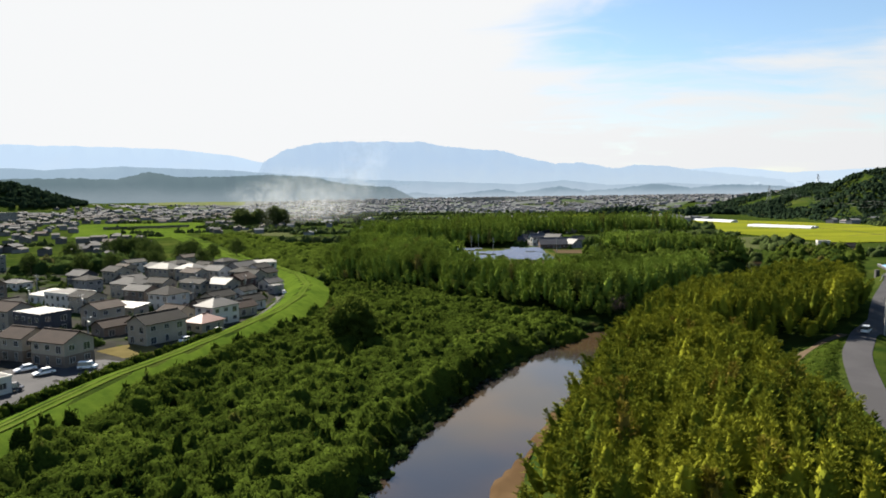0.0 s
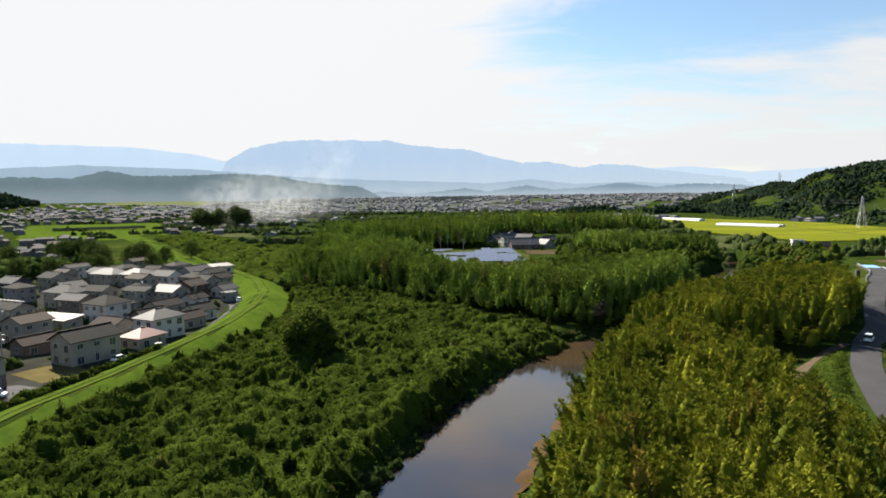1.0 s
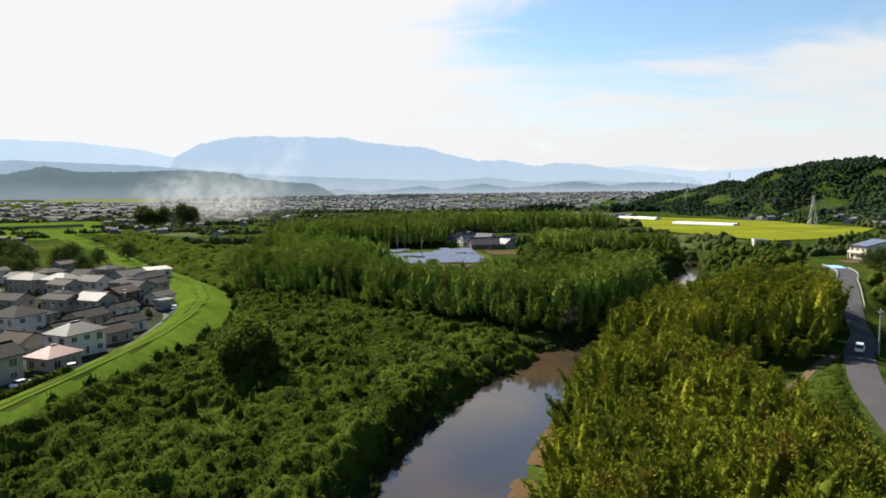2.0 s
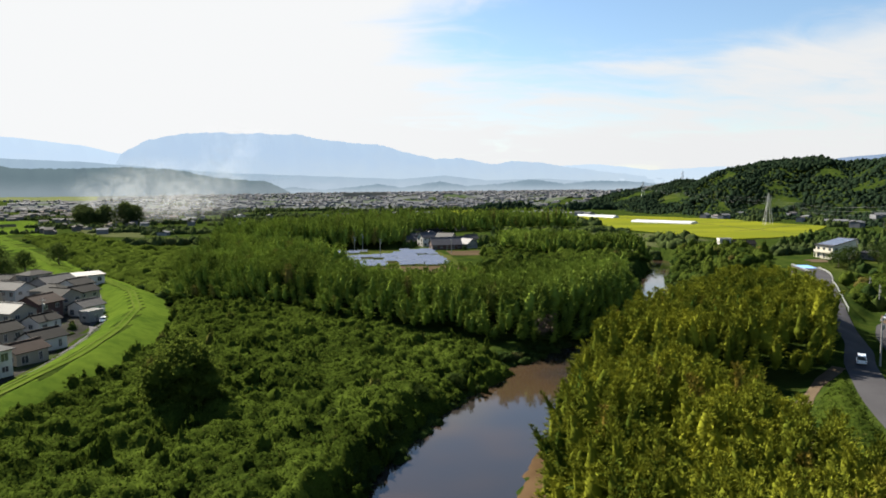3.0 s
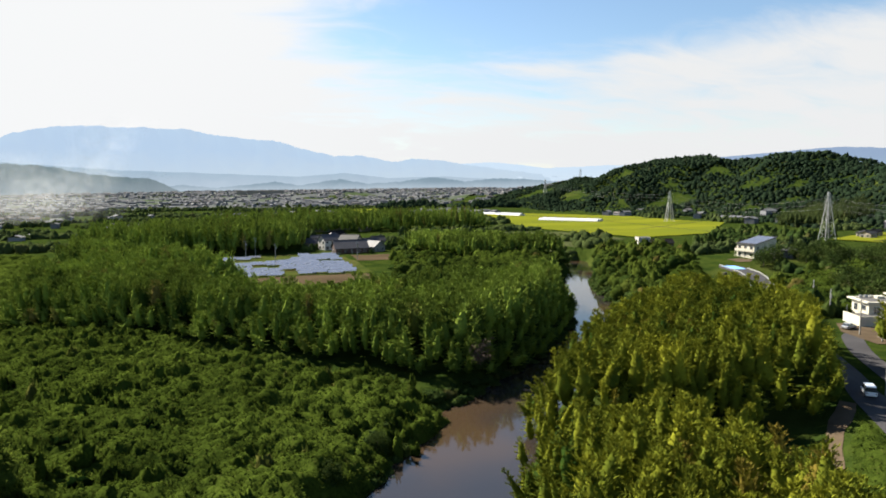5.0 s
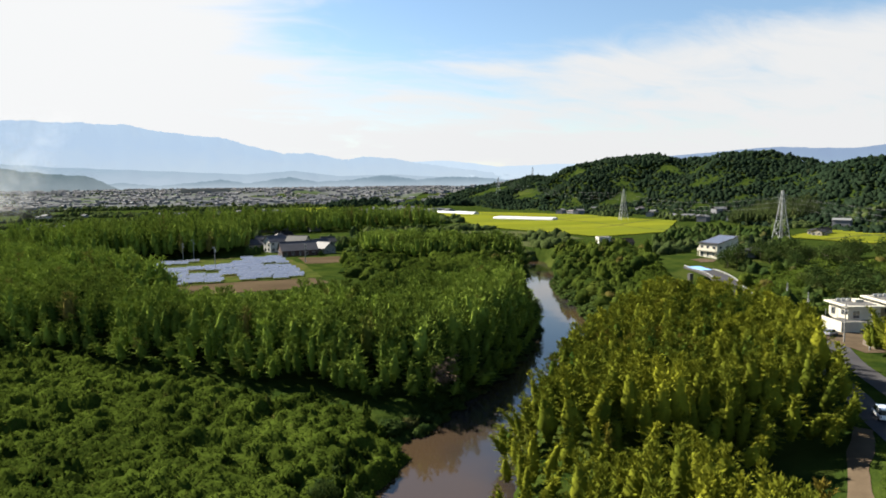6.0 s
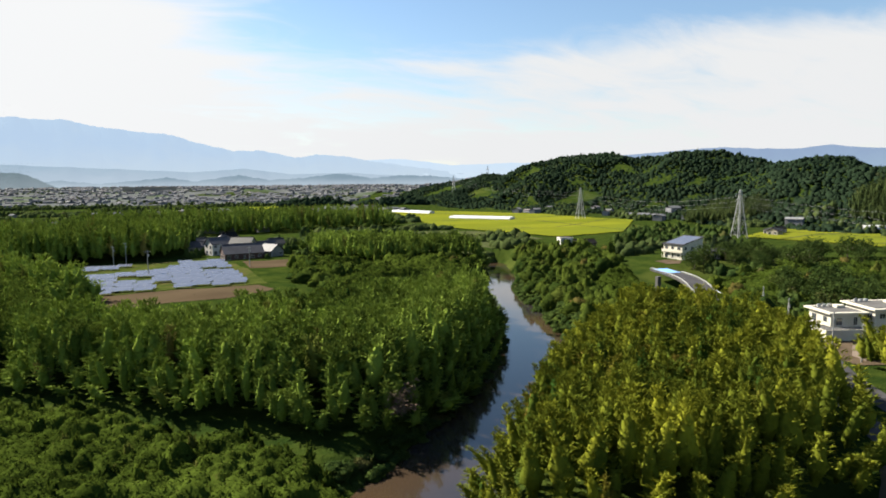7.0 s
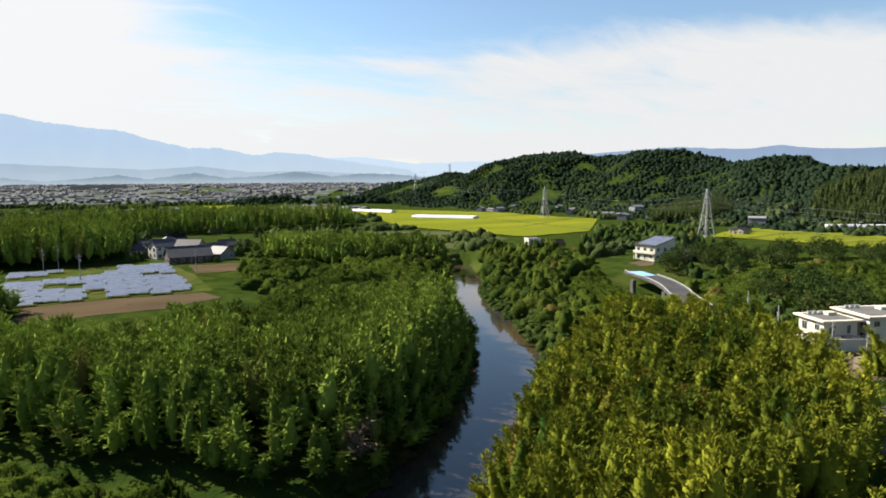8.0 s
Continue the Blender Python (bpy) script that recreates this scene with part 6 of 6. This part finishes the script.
def pylon(x, y, tall, turn):
    """A lattice tower: four splayed legs, rings, crossed braces and three pairs of arms."""
    p = new("transmission_tower")
    p.matrix_world = at_ground(x, y, turn)
    tagged(p, "pale grey steel lattice transmission tower", "transmission tower", "transmission line")
    levels = [0, 0.2, 0.38, 0.53, 0.66, 0.77, 0.87, 1.0]
    half = [0.105 * tall * (1 - u) ** 1.15 + 0.35 for u in levels]
    leg = [(-1, -1), (1, -1), (1, 1), (-1, 1)]
    for sx, sy in leg:
        bm = bmesh.new()
        rings = [[bm.verts.new((sx * h + 0.16 * cx, sy * h + 0.16 * cy, u * tall)) for cx, cy in leg] for u, h in zip(levels, half)]
        for lo, hi in zip(rings, rings[1:]):
            for i in range(4):
                bm.faces.new((lo[i], lo[(i + 1) % 4], hi[(i + 1) % 4], hi[i]))
        bm.faces.new(rings[-1])
        part("leg", bm, STEEL, p)
    for u0, u1, h0, h1 in zip(levels, levels[1:], half, half[1:]):
        for (ax, ay), (bx, by) in zip(leg, leg[1:] + leg[:1]):
            part("brace", tube(bmesh.new(), (ax * h0, ay * h0, u0 * tall), (bx * h1, by * h1, u1 * tall), 0.055, 0.055, 4), STEEL, p)
            part("brace", tube(bmesh.new(), (bx * h0, by * h0, u0 * tall), (ax * h1, ay * h1, u1 * tall), 0.055, 0.055, 4), STEEL, p)
            part("strut", tube(bmesh.new(), (ax * h1, ay * h1, u1 * tall), (bx * h1, by * h1, u1 * tall), 0.055, 0.055, 4), STEEL, p)
    for u in (0.70, 0.80, 0.90):
        for s in (-1, 1):
            bm = bmesh.new()
            z = u * tall
            tube(bm, (s * 0.5, 0.4, z), (s * 3.0, 0, z + 0.1), 0.07, 0.06, 4), tube(bm, (s * 0.5, -0.4, z), (s * 3.0, 0, z + 0.1), 0.07, 0.06, 4)
            tube(bm, (s * 0.5, 0, z + 1.1), (s * 3.0, 0, z + 0.15), 0.07, 0.06, 4)
            arm = part("arm", bm, STEEL, p)
            part("insulator", tube(bmesh.new(), (s * 2.9, 0, z), (s * 2.9, 0, z - 0.9), 0.10, 0.10, 6), PAINT_WHITE, arm)


PYLONS = [(270, 90, 29), (340, 361, 29), (395, 576, 30), (498, 1030, 31), (720, 1290, 34)]
for i, (x, y, h) in enumerate(PYLONS):
    pylon(x, y, h, -14)


def power_line(a, b, za, zb, sag, name="power_line"):
    bm = bmesh.new()
    n = 14
    pts = [Vector(a[:2] + (za,)).lerp(Vector(b[:2] + (zb,)), i / n) - Vector((0, 0, sag * 4 * (i / n) * (1 - i / n))) for i in range(n + 1)]
    rings = [[bm.verts.new(p + Vector((0.018 * math.cos(k), 0, 0.018 * math.sin(k)))) for k in (0, 2.09, 4.19)] for p in pts]
    for lo, hi in zip(rings, rings[1:]):
        for k in range(3):
            bm.faces.new((lo[k], lo[(k + 1) % 3], hi[(k + 1) % 3], hi[k]))
    me = bpy.data.meshes.new(name)
    bm.to_mesh(me), bm.free()
    me.materials.append(STEEL)
    tagged(new(name, me), "thin slack high-voltage line between the towers", "power line", "power lines")


for (ax, ay, ah), (bx, by, bh) in zip(PYLONS, PYLONS[1:]):
    za, zb = height1(ax, ay), height1(bx, by)
    for u in (0.70, 0.80, 0.90):
        for s in (-2.9, 2.9):
            power_line((ax + s * 0.97, ay - s * 0.24), (bx + s * 0.97, by - s * 0.24), za + u * ah - 0.9, zb + u * bh - 0.9, 6.0)


def car(m, paint, label, van=False, group=""):
    """A small car: shaped body, glazed cabin, four wheels with rims, lamps."""
    c = new("car")
    c.matrix_world = m
    tagged(c, label, "car", group)
    L, W, H = (3.9, 1.65, 1.75) if van else (4.3, 1.72, 1.48)
    bm = bmesh.new()
    side = ([(-L / 2, 0.3), (L / 2, 0.3), (L / 2, 0.75), (L / 2 - 0.5, 0.95), (-L / 2, 0.95)] if van else
            [(-L / 2, 0.32), (L / 2, 0.32), (L / 2, 0.62), (L / 2 - 0.9, 0.86), (-L / 2 + 0.3, 0.92), (-L / 2, 0.75)])
    a = [bm.verts.new((x, -W / 2, z)) for x, z in side]
    b = [bm.verts.new((x, W / 2, z)) for x, z in side]
    bm.faces.new(a), bm.faces.new(b[::-1])
    for i in range(len(side)):
        bm.faces.new((a[i], b[i], b[(i + 1) % len(side)], a[(i + 1) % len(side)]))
    bmesh.ops.recalc_face_normals(bm, faces=bm.faces[:])
    bmesh.ops.bevel(bm, geom=bm.edges[:], offset=0.08, segments=2, affect="EDGES")
    part("body", bm, paint, c)
    x0, x1, r0, r1 = (-L / 2 + 0.1, L / 2 - 0.55, -L / 2 + 0.2, L / 2 - 1.1) if van else (-L / 2 + 0.35, L / 2 - 1.05, -L / 2 + 0.95, L / 2 - 1.9)
    bm = bmesh.new()
    lo = [bm.verts.new((x, y, 0.88)) for x, y in ((x0, -W / 2 + 0.06), (x1, -W / 2 + 0.06), (x1, W / 2 - 0.06), (x0, W / 2 - 0.06))]
    hi = [bm.verts.new((x, y, H - 0.06)) for x, y in ((r0, -W / 2 + 0.2), (r1, -W / 2 + 0.2), (r1, W / 2 - 0.2), (r0, W / 2 - 0.2))]
    for i in range(4):
        bm.faces.new((lo[i], lo[(i + 1) % 4], hi[(i + 1) % 4], hi[i]))
    bm.faces.new(hi)
    part("cabin_glass", bm, GLASS, c)
    part("roof", box(bmesh.new(), r0 - 0.04, r1 + 0.04, -W / 2 + 0.17, W / 2 - 0.17, H - 0.07, H), paint, c)
    for x in (-L / 2 + 0.8, L / 2 - 0.8):
        for s in (-1, 1):
            wheel = part("wheel", tube(bmesh.new(), (x, s * (W / 2 - 0.18), 0.31), (x, s * (W / 2 + 0.02), 0.31), 0.31, 0.31, 14), RUBBER, c)
            part("rim", tube(bmesh.new(), (x, s * (W / 2 + 0.02), 0.31), (x, s * (W / 2 + 0.035), 0.31), 0.19, 0.17, 10), STEEL, wheel)
    for s in (-1, 1):
        part("headlight", box(bmesh.new(), L / 2 - 0.06, L / 2 + 0.012, s * 0.62 - 0.16, s * 0.62 + 0.16, 0.60, 0.72), PAINT_WHITE, c)
        part("tail_light", box(bmesh.new(), -L / 2 - 0.012, -L / 2 + 0.06, s * 0.66 - 0.1, s * 0.66 + 0.1, 0.62, 0.82), ROOF_RED, c)


for x, y, t, paint, text, van in ((-97.5, 129, -125, CAR_WHITE, "white car parked before the apartment house", False), (-91.5, 126.5, -125, CAR_WHITE, "white car parked before the apartment house", False),
                                  (-84.5, 131, 10, CAR_WHITE, "white estate car on the parking lot", True), (-90, 115, 20, CAR_DARK, "dark car with a pale roof on the parking lot", True),
                                  (-74, 158, 65, CAR_WHITE, "white car parked on the lane by the levee", False), (-70.5, 171, 72, CAR_SILVER, "silver car parked on the lane by the levee", False),
                                  (-73, 244, 105, CAR_WHITE, "white car parked on the lane by the levee", False), (147, 192, 10, CAR_SILVER, "silver car parked before the white house", False),
                                  (99.0, 150.2, 48, CAR_WHITE, "white van on the asphalt road", True)):
    car(at_ground(x, y, t, 0.12), paint, text, van, "parked cars")


# trees that stand singly, and the far valley
willow = make_tree("tree", 11.5, 6.8, 10.5, CROWN_LEAF, "broad dark willow standing in the weeds of the flood plain", leaf=0.5, count=4200, clusters=42, solid=True)
plant(willow, [(-30, 163)], (1.2, 1.2))
bush = make_tree("tree", 3.2, 2.6, 3.0, BUSH_LEAF, "low dark bush in the flood plain", leaf=0.4, count=1200, clusters=12)
plant(bush, [(-42, 186), (-36, 184), (22, 171), (-2, 150), (13, 160)], (0.9, 1.2))
town_tree = make_tree("tree", 9.5, 4.4, 7.6, BUSH_LEAF, "round dark green tree among the houses", "town trees", leaf=0.8, count=1100, clusters=18)
plant(town_tree, [(-259, 435), (-249, 428), (-240, 420), (-233, 417), (-227, 414), (-218, 410), (-210, 405), (-204, 398), (-177, 335), (-177, 376), (-177, 386), (-168, 372), (-160, 384), (-150, 398),
                  (-190, 352), (-186, 362), (-196, 372), (-170, 330), (-150, 345), (-240, 366), (-204, 318), (-232, 318), (-186, 316)], (0.9, 1.45))
field_tree = make_tree("tree", 6.5, 4.0, 5.4, BUSH_LEAF, "spreading dark orchard tree in a row", "orchard", leaf=0.7, count=800, clusters=14)
plant(field_tree, [(232, 284), (240, 282), (249, 283), (257, 280), (266, 281), (275, 276), (284, 277), (293, 270), (302, 268), (312, 262), (322, 258), (228, 276), (236, 272), (318, 250), (256, 262),
                   (272, 252), (286, 244), (300, 238), (244, 262), (212, 278), (205, 276), (226, 262), (188, 225), (196, 232), (202, 224), (186, 214), (192, 204), (180, 206), (204, 212), (214, 226)], (0.7, 1.25))
conifer = make_tree("conifer", 9.5, 2.2, 9.0, FOREST_LEAF, "slender dark conifer beside the house", "conifers", leaf=0.6, count=700, clusters=16, slim=True)
roadside = make_tree("tree", 8.0, 3.6, 7.0, BUSH_LEAF, "brownish green tree beside the side road", "roadside trees", leaf=0.5, count=1800, clusters=20)
plant(roadside, [(145, 171), (140, 165), (130, 154), (151, 172), (134, 159)], (0.95, 1.25))
plant(conifer, [(252, 306), (256, 302), (260, 306), (248, 302), (263, 300)], (0.8, 1.1))
groves("yard_trees", [(246, 338, 22, 9), (280, 332, 18, 8), (216, 322, 10, 6), (254, 312, 14, 6), (244, 287, 10, 4), (262, 290, 10, 5), (232, 306, 6, 5)], 4.2, 0.75, 1.1, FAR_LEAF, "dark green trees around the farm yard")
tall_tree = make_tree("tree", 24, 10, 20, FAR_LEAF, "tall dark tree standing over the village roofs", "shrine trees", leaf=2.2, count=1400, clusters=22)
plant(tall_tree, [(-297, 828), (-288, 834), (-304, 836), (-280, 830), (-262, 840), (-251, 844), (-312, 842)], (0.8, 1.3))
groves("shrine_woods", [(-336, 818, 24, 9), (-243, 838, 20, 9), (-200, 852, 22, 9)], 6, 1.0, 1.5, FAR_LEAF, "low dark woods round the tall trees")


def far_town(name, count, area, label, seed, size=(7, 13)):
    """Many small far houses: walls and gable roofs in one mesh."""
    r = np.random.default_rng(seed)
    x, y = r.uniform(area[0], area[1], count * 3), r.uniform(area[2], area[3], count * 3)
    ok = (along(x, y, LEVEE)[0] > 40) & (waves(x, y, 70, seed) > -0.25) & (((x + 1180) / 260) ** 2 + ((y - 1500) / 170) ** 2 > 1) & ~inside(x, y, CHANNEL)
    x, y = x[ok][:count], y[ok][:count]
    n = len(x)
    z = height(x, y)
    w, d, h, a = r.uniform(*size, n) / 2, r.uniform(6, 9, n) / 2, r.choice((2.8, 4.6, 4.6), n), r.choice((0.1, 0.45, 1.67, 2.0), n) + r.normal(0, 0.1, n)
    g = d * r.uniform(0.3, 0.5, n)
    c, s = np.cos(a), np.sin(a)

    def put(lx, ly, lz):
        return np.stack((x + lx * c - ly * s, y + lx * s + ly * c, z + lz), 1)

    v = np.stack([put(sx * w, sy * d, hz) for hz in (-1 + 0 * h, h) for sx, sy in ((-1, -1), (1, -1), (1, 1), (-1, 1))]
                 + [put(sx * w * 1.05, sy * d * 1.15, h) for sx, sy in ((-1, -1), (1, -1), (1, 1), (-1, 1))] + [put(-w * 1.05, 0, h + g), put(w * 1.05, 0, h + g)], 1)
    quads = [(0, 1, 5, 4), (1, 2, 6, 5), (2, 3, 7, 6), (3, 0, 4, 7), (8, 9, 13, 12), (10, 11, 12, 13)]
    f = (np.arange(n)[:, None, None] * 14 + np.array(quads)[None]).reshape(-1, 4)
    me = mesh_from(name, v.reshape(-1, 3), f)
    me.materials.append(TOWN_WALL), me.materials.append(TOWN_ROOF)
    me.polygons.foreach_set("material_index", np.tile(np.array((0, 0, 0, 0, 1, 1), np.int32), n))
    me.attributes.new("tint", "FLOAT", "POINT").data.foreach_set("value", np.repeat(r.random(n), 14).astype(np.float32))
    me.update()
    tagged(new(name, me), label, "town", kind="stuff")


def tinted(name, stops, rough):
    k = Nodes(name)
    ramp = k.node("ShaderNodeValToRGB")
    ramp.color_ramp.interpolation = "CONSTANT"
    for i, (p, c) in enumerate(stops):
        e = ramp.color_ramp.elements[i] if i < 2 else ramp.color_ramp.elements.new(p)
        e.position, e.color = p, (*c, 1)
    k.link(k.attr("tint"), ramp.inputs[0])
    col = k.mix(k.math("MULTIPLY", k.noise(0.5, 4.0), 0.3), ramp.outputs[0], (0.25, 0.24, 0.23))
    return k.end(k.principled(col, rough, 0.0, None, 0.03))


TOWN_WALL = tinted("town_walls", ((0.0, (0.122, 0.119, 0.116)), (0.3, (0.0912, 0.0821, 0.073)), (0.55, (0.158, 0.155, 0.152)), (0.7, (0.0608, 0.0578, 0.0547))), 0.8)
TOWN_ROOF = tinted("town_roofs", ((0.0, (0.0191, 0.0191, 0.0216)), (0.3, (0.027, 0.027, 0.0302)), (0.5, (0.0572, 0.0333, 0.0254)), (0.62, (0.027, 0.0238, 0.0222)), (0.92, (0.0825, 0.0825, 0.0858))), 0.8)
# paler, bluer copies of the town colours, with distance haze painted in
HAZED_WALL = tinted("hazed_town_walls", ((0.0, (0.15, 0.155, 0.17)), (0.3, (0.125, 0.127, 0.138)), (0.55, (0.175, 0.176, 0.187)), (0.7, (0.118, 0.12, 0.13))), 0.8)
HAZED_ROOF = tinted("hazed_town_roofs", ((0.0, (0.075, 0.079, 0.09)), (0.3, (0.092, 0.096, 0.106)), (0.5, (0.10, 0.088, 0.088)), (0.62, (0.08, 0.084, 0.094)), (0.92, (0.13, 0.135, 0.14))), 0.8)
# town ground between the far houses, its grey lightened as painted haze
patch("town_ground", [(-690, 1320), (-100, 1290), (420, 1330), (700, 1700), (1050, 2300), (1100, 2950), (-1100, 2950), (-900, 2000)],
      two_tone("far_town_ground", (0.058, 0.064, 0.062), (0.095, 0.10, 0.098), 0.9, 0.02, 0.2, 0.2, spec=0.0, third=(0.045, 0.062, 0.03)), "grey streets and yards of the far town, paled by painted haze", "yard", 0.8, 45)
far_town("far_town", 900, (-1150, -230, 420, 1500), "dense grey and brown roofs of the town along the river", 3)
# houses from here on take the haze-tinted colours
TOWN_WALL, TOWN_ROOF = HAZED_WALL, HAZED_ROOF
far_town("far_town", 2400, (-700, 1100, 1300, 3000), "roofs of the town spread over the valley, paled by painted haze", 5, (9, 20))
far_town("far_town", 600, (-1900, -720, 1150, 1980), "roofs of the town below the low hills, paled by painted haze", 6, (9, 18))
far_town("village_houses", 46, (-230, 150, 560, 980), "scattered village houses among the trees", 9)
far_town("village_houses", 40, (230, 330, 820, 1000), "village houses beyond the rice fields", 11)
far_town("village_houses", 16, (430, 500, 300, 760), "farmhouses at the foot of the wooded hill", 12)
for hx0, hy0, wide, roof_kind, roofing, text in ((384, 370, 9, "hip", ROOF_GREY, "farmhouse with a grey hipped roof between the rice fields"), (396, 374, 8, "gable", ROOF_DARK, "small farmhouse with a dark gable roof"),
                                                 (378, 364, 7, "gable", ROOF_GREY, "low farm shed with a grey roof")):
    make_house(at_ground(hx0, hy0, rng.uniform(-30, 10)), wide, 6.5, 1, roof_kind, CREAM, roofing, text, group="field farm")
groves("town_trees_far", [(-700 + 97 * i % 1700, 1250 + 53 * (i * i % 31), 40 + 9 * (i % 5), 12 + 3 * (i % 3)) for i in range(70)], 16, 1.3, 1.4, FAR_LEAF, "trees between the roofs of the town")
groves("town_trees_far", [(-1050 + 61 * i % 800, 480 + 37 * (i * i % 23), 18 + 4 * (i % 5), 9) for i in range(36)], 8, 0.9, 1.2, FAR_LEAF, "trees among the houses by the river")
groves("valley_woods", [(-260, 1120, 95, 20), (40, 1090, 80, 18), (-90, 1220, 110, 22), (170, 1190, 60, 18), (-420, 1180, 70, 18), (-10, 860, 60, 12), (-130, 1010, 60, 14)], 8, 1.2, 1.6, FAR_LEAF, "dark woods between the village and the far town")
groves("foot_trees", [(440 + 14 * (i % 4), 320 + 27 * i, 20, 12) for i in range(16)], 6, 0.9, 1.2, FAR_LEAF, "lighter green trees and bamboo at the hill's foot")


def greenhouse(x, y, length, wide, turn):
    g = new("greenhouse")
    g.matrix_world = at_ground(x, y, turn, 0.4)
    tagged(g, "long low greenhouse tunnel of white film", "greenhouse", "greenhouses")
    bm = bmesh.new()
    arc = [(math.cos(a) * wide / 2, math.sin(a) * 2.4) for a in np.linspace(0, math.pi, 9)]
    rows = [[bm.verts.new((sx * length / 2, o, h)) for o, h in arc] for sx in (-1, 1)]
    for i in range(8):
        bm.faces.new((rows[0][i], rows[0][i + 1], rows[1][i + 1], rows[1][i]))
    bm.faces.new(rows[0][::-1]), bm.faces.new(rows[1])
    part("film", bm, PLASTIC, g)


for x, y, l, w, t in ((322, 640, 70, 7, -62), (330, 648, 70, 7, -62), (326, 826, 100, 9, -80), (336, 840, 90, 9, -80), (470, 330, 60, 8, -40)):
    greenhouse(x, y, l, w, t)


def smoke_material():
    k = Nodes("smoke")
    t = k.node("ShaderNodeTexCoord")
    n1 = k.noise(1.6, 7.0, 0.62, vec=t.outputs["Object"], distort=1.2, stretch=(0.02, 0.02, 0.022))
    n2 = k.noise(5.0, 5.0, 0.6, vec=t.outputs["Object"], distort=0.8, stretch=(0.02, 0.02, 0.022))
    edge = k.attr("tint")
    f = k.math("MULTIPLY", k.ramp(k.math("ADD", k.math("MULTIPLY", n1, 0.7), k.math("MULTIPLY", n2, 0.3)), 0.34, 0.78), edge)
    d = k.node("ShaderNodeBsdfDiffuse")
    d.inputs[0].default_value = (0.80, 0.82, 0.83, 1)
    tr2 = k.node("ShaderNodeBsdfTranslucent")
    tr2.inputs[0].default_value = (0.80, 0.82, 0.83, 1)
    mx = k.node("ShaderNodeMixShader")
    mx.inputs[0].default_value = 0.5
    k.link(d.outputs[0], mx.inputs[1]), k.link(tr2.outputs[0], mx.inputs[2])
    tr = k.node("ShaderNodeBsdfTransparent")
    m = k.node("ShaderNodeMixShader")
    k.link(f, m.inputs[0]), k.link(tr.outputs[0], m.inputs[1]), k.link(mx.outputs[0], m.inputs[2])
    return k.end(m)


def build_smoke():
    """Thin billowing veils of smoke that drift from a field fire."""
    mat = smoke_material()
    vs, fs, tn = [], [], []
    for j in range(12):
        plume = j >= 9
        slant = rng.uniform(-0.35, 0.35)
        cx, cy = -318 + 19 * j, 885 + rng.uniform(-25, 25)
        wide, tall, drift = rng.uniform(80, 130), rng.uniform(50, 85), rng.uniform(10, 50)
        if plume:
            cx, wide, tall, drift = -215 + 24 * (j - 9), rng.uniform(50, 75), rng.uniform(95, 125), rng.uniform(50, 80)
        nx, nz = 18, 14
        for iz in range(nz):
            for ix in range(nx):
                u, w = ix / (nx - 1) - 0.5, iz / (nz - 1)
                off = 9 * math.sin(u * 6 + j) * w + 7 * math.sin(w * 5 + 2 * j)
                sway = 5 * math.sin(w * 7 + 1.7 * j)
                vs.append((cx + u * wide * (0.5 + 0.7 * w) + drift * w + sway, cy + off + u * wide * math.sin(slant), w * tall))
                tn.append(max(0.0, 1 - (2 * u) ** 2) * math.sin(math.pi * min(1, w * 0.92 + 0.05)) * (0.17 if plume else 0.19))
        fs.append(grid_faces(nx, nz) + j * nx * nz)
    me = mesh_from("smoke", vs, np.concatenate(fs), mat, True)
    me.attributes.new("tint", "FLOAT", "POINT").data.foreach_set("value", np.array(tn, np.float32))
    tagged(new("smoke", me), "thin white smoke drifting from a field fire", "smoke", kind="stuff")


build_smoke()


def far_bridge():
    """A low girder bridge over the old channel."""
    b = tagged(new("bridge"), "low grey girder bridge across the green channel", "bridge")
    a, c = Vector((-462, 771, 2.2)), Vector((-372, 819, 2.2))
    d = (c - a).normalized()
    b.matrix_world = Matrix.Translation((a + c) / 2) @ d.to_track_quat("X", "Z").to_matrix().to_4x4()
    half = (c - a).length / 2
    part("deck", box(bmesh.new(), -half, half, -3.2, 3.2, -0.35, 0.0), CONCRETE, b)
    for y in (-2.4, 2.4):
        part("girder", box(bmesh.new(), -half, half, y - 0.25, y + 0.25, -1.9, -0.35), BROWN_WALL, b)
    for y in (-3.1, 3.1):
        part("railing", box(bmesh.new(), -half, half, y - 0.06, y + 0.06, 0.0, 0.9), CONCRETE, b)
    for k in (-0.75, -0.25, 0.25, 0.75):
        part("pier", box(bmesh.new(), k * half - 0.7, k * half + 0.7, -2.6, 2.6, -9, -1.9), CONCRETE, b)


far_bridge()
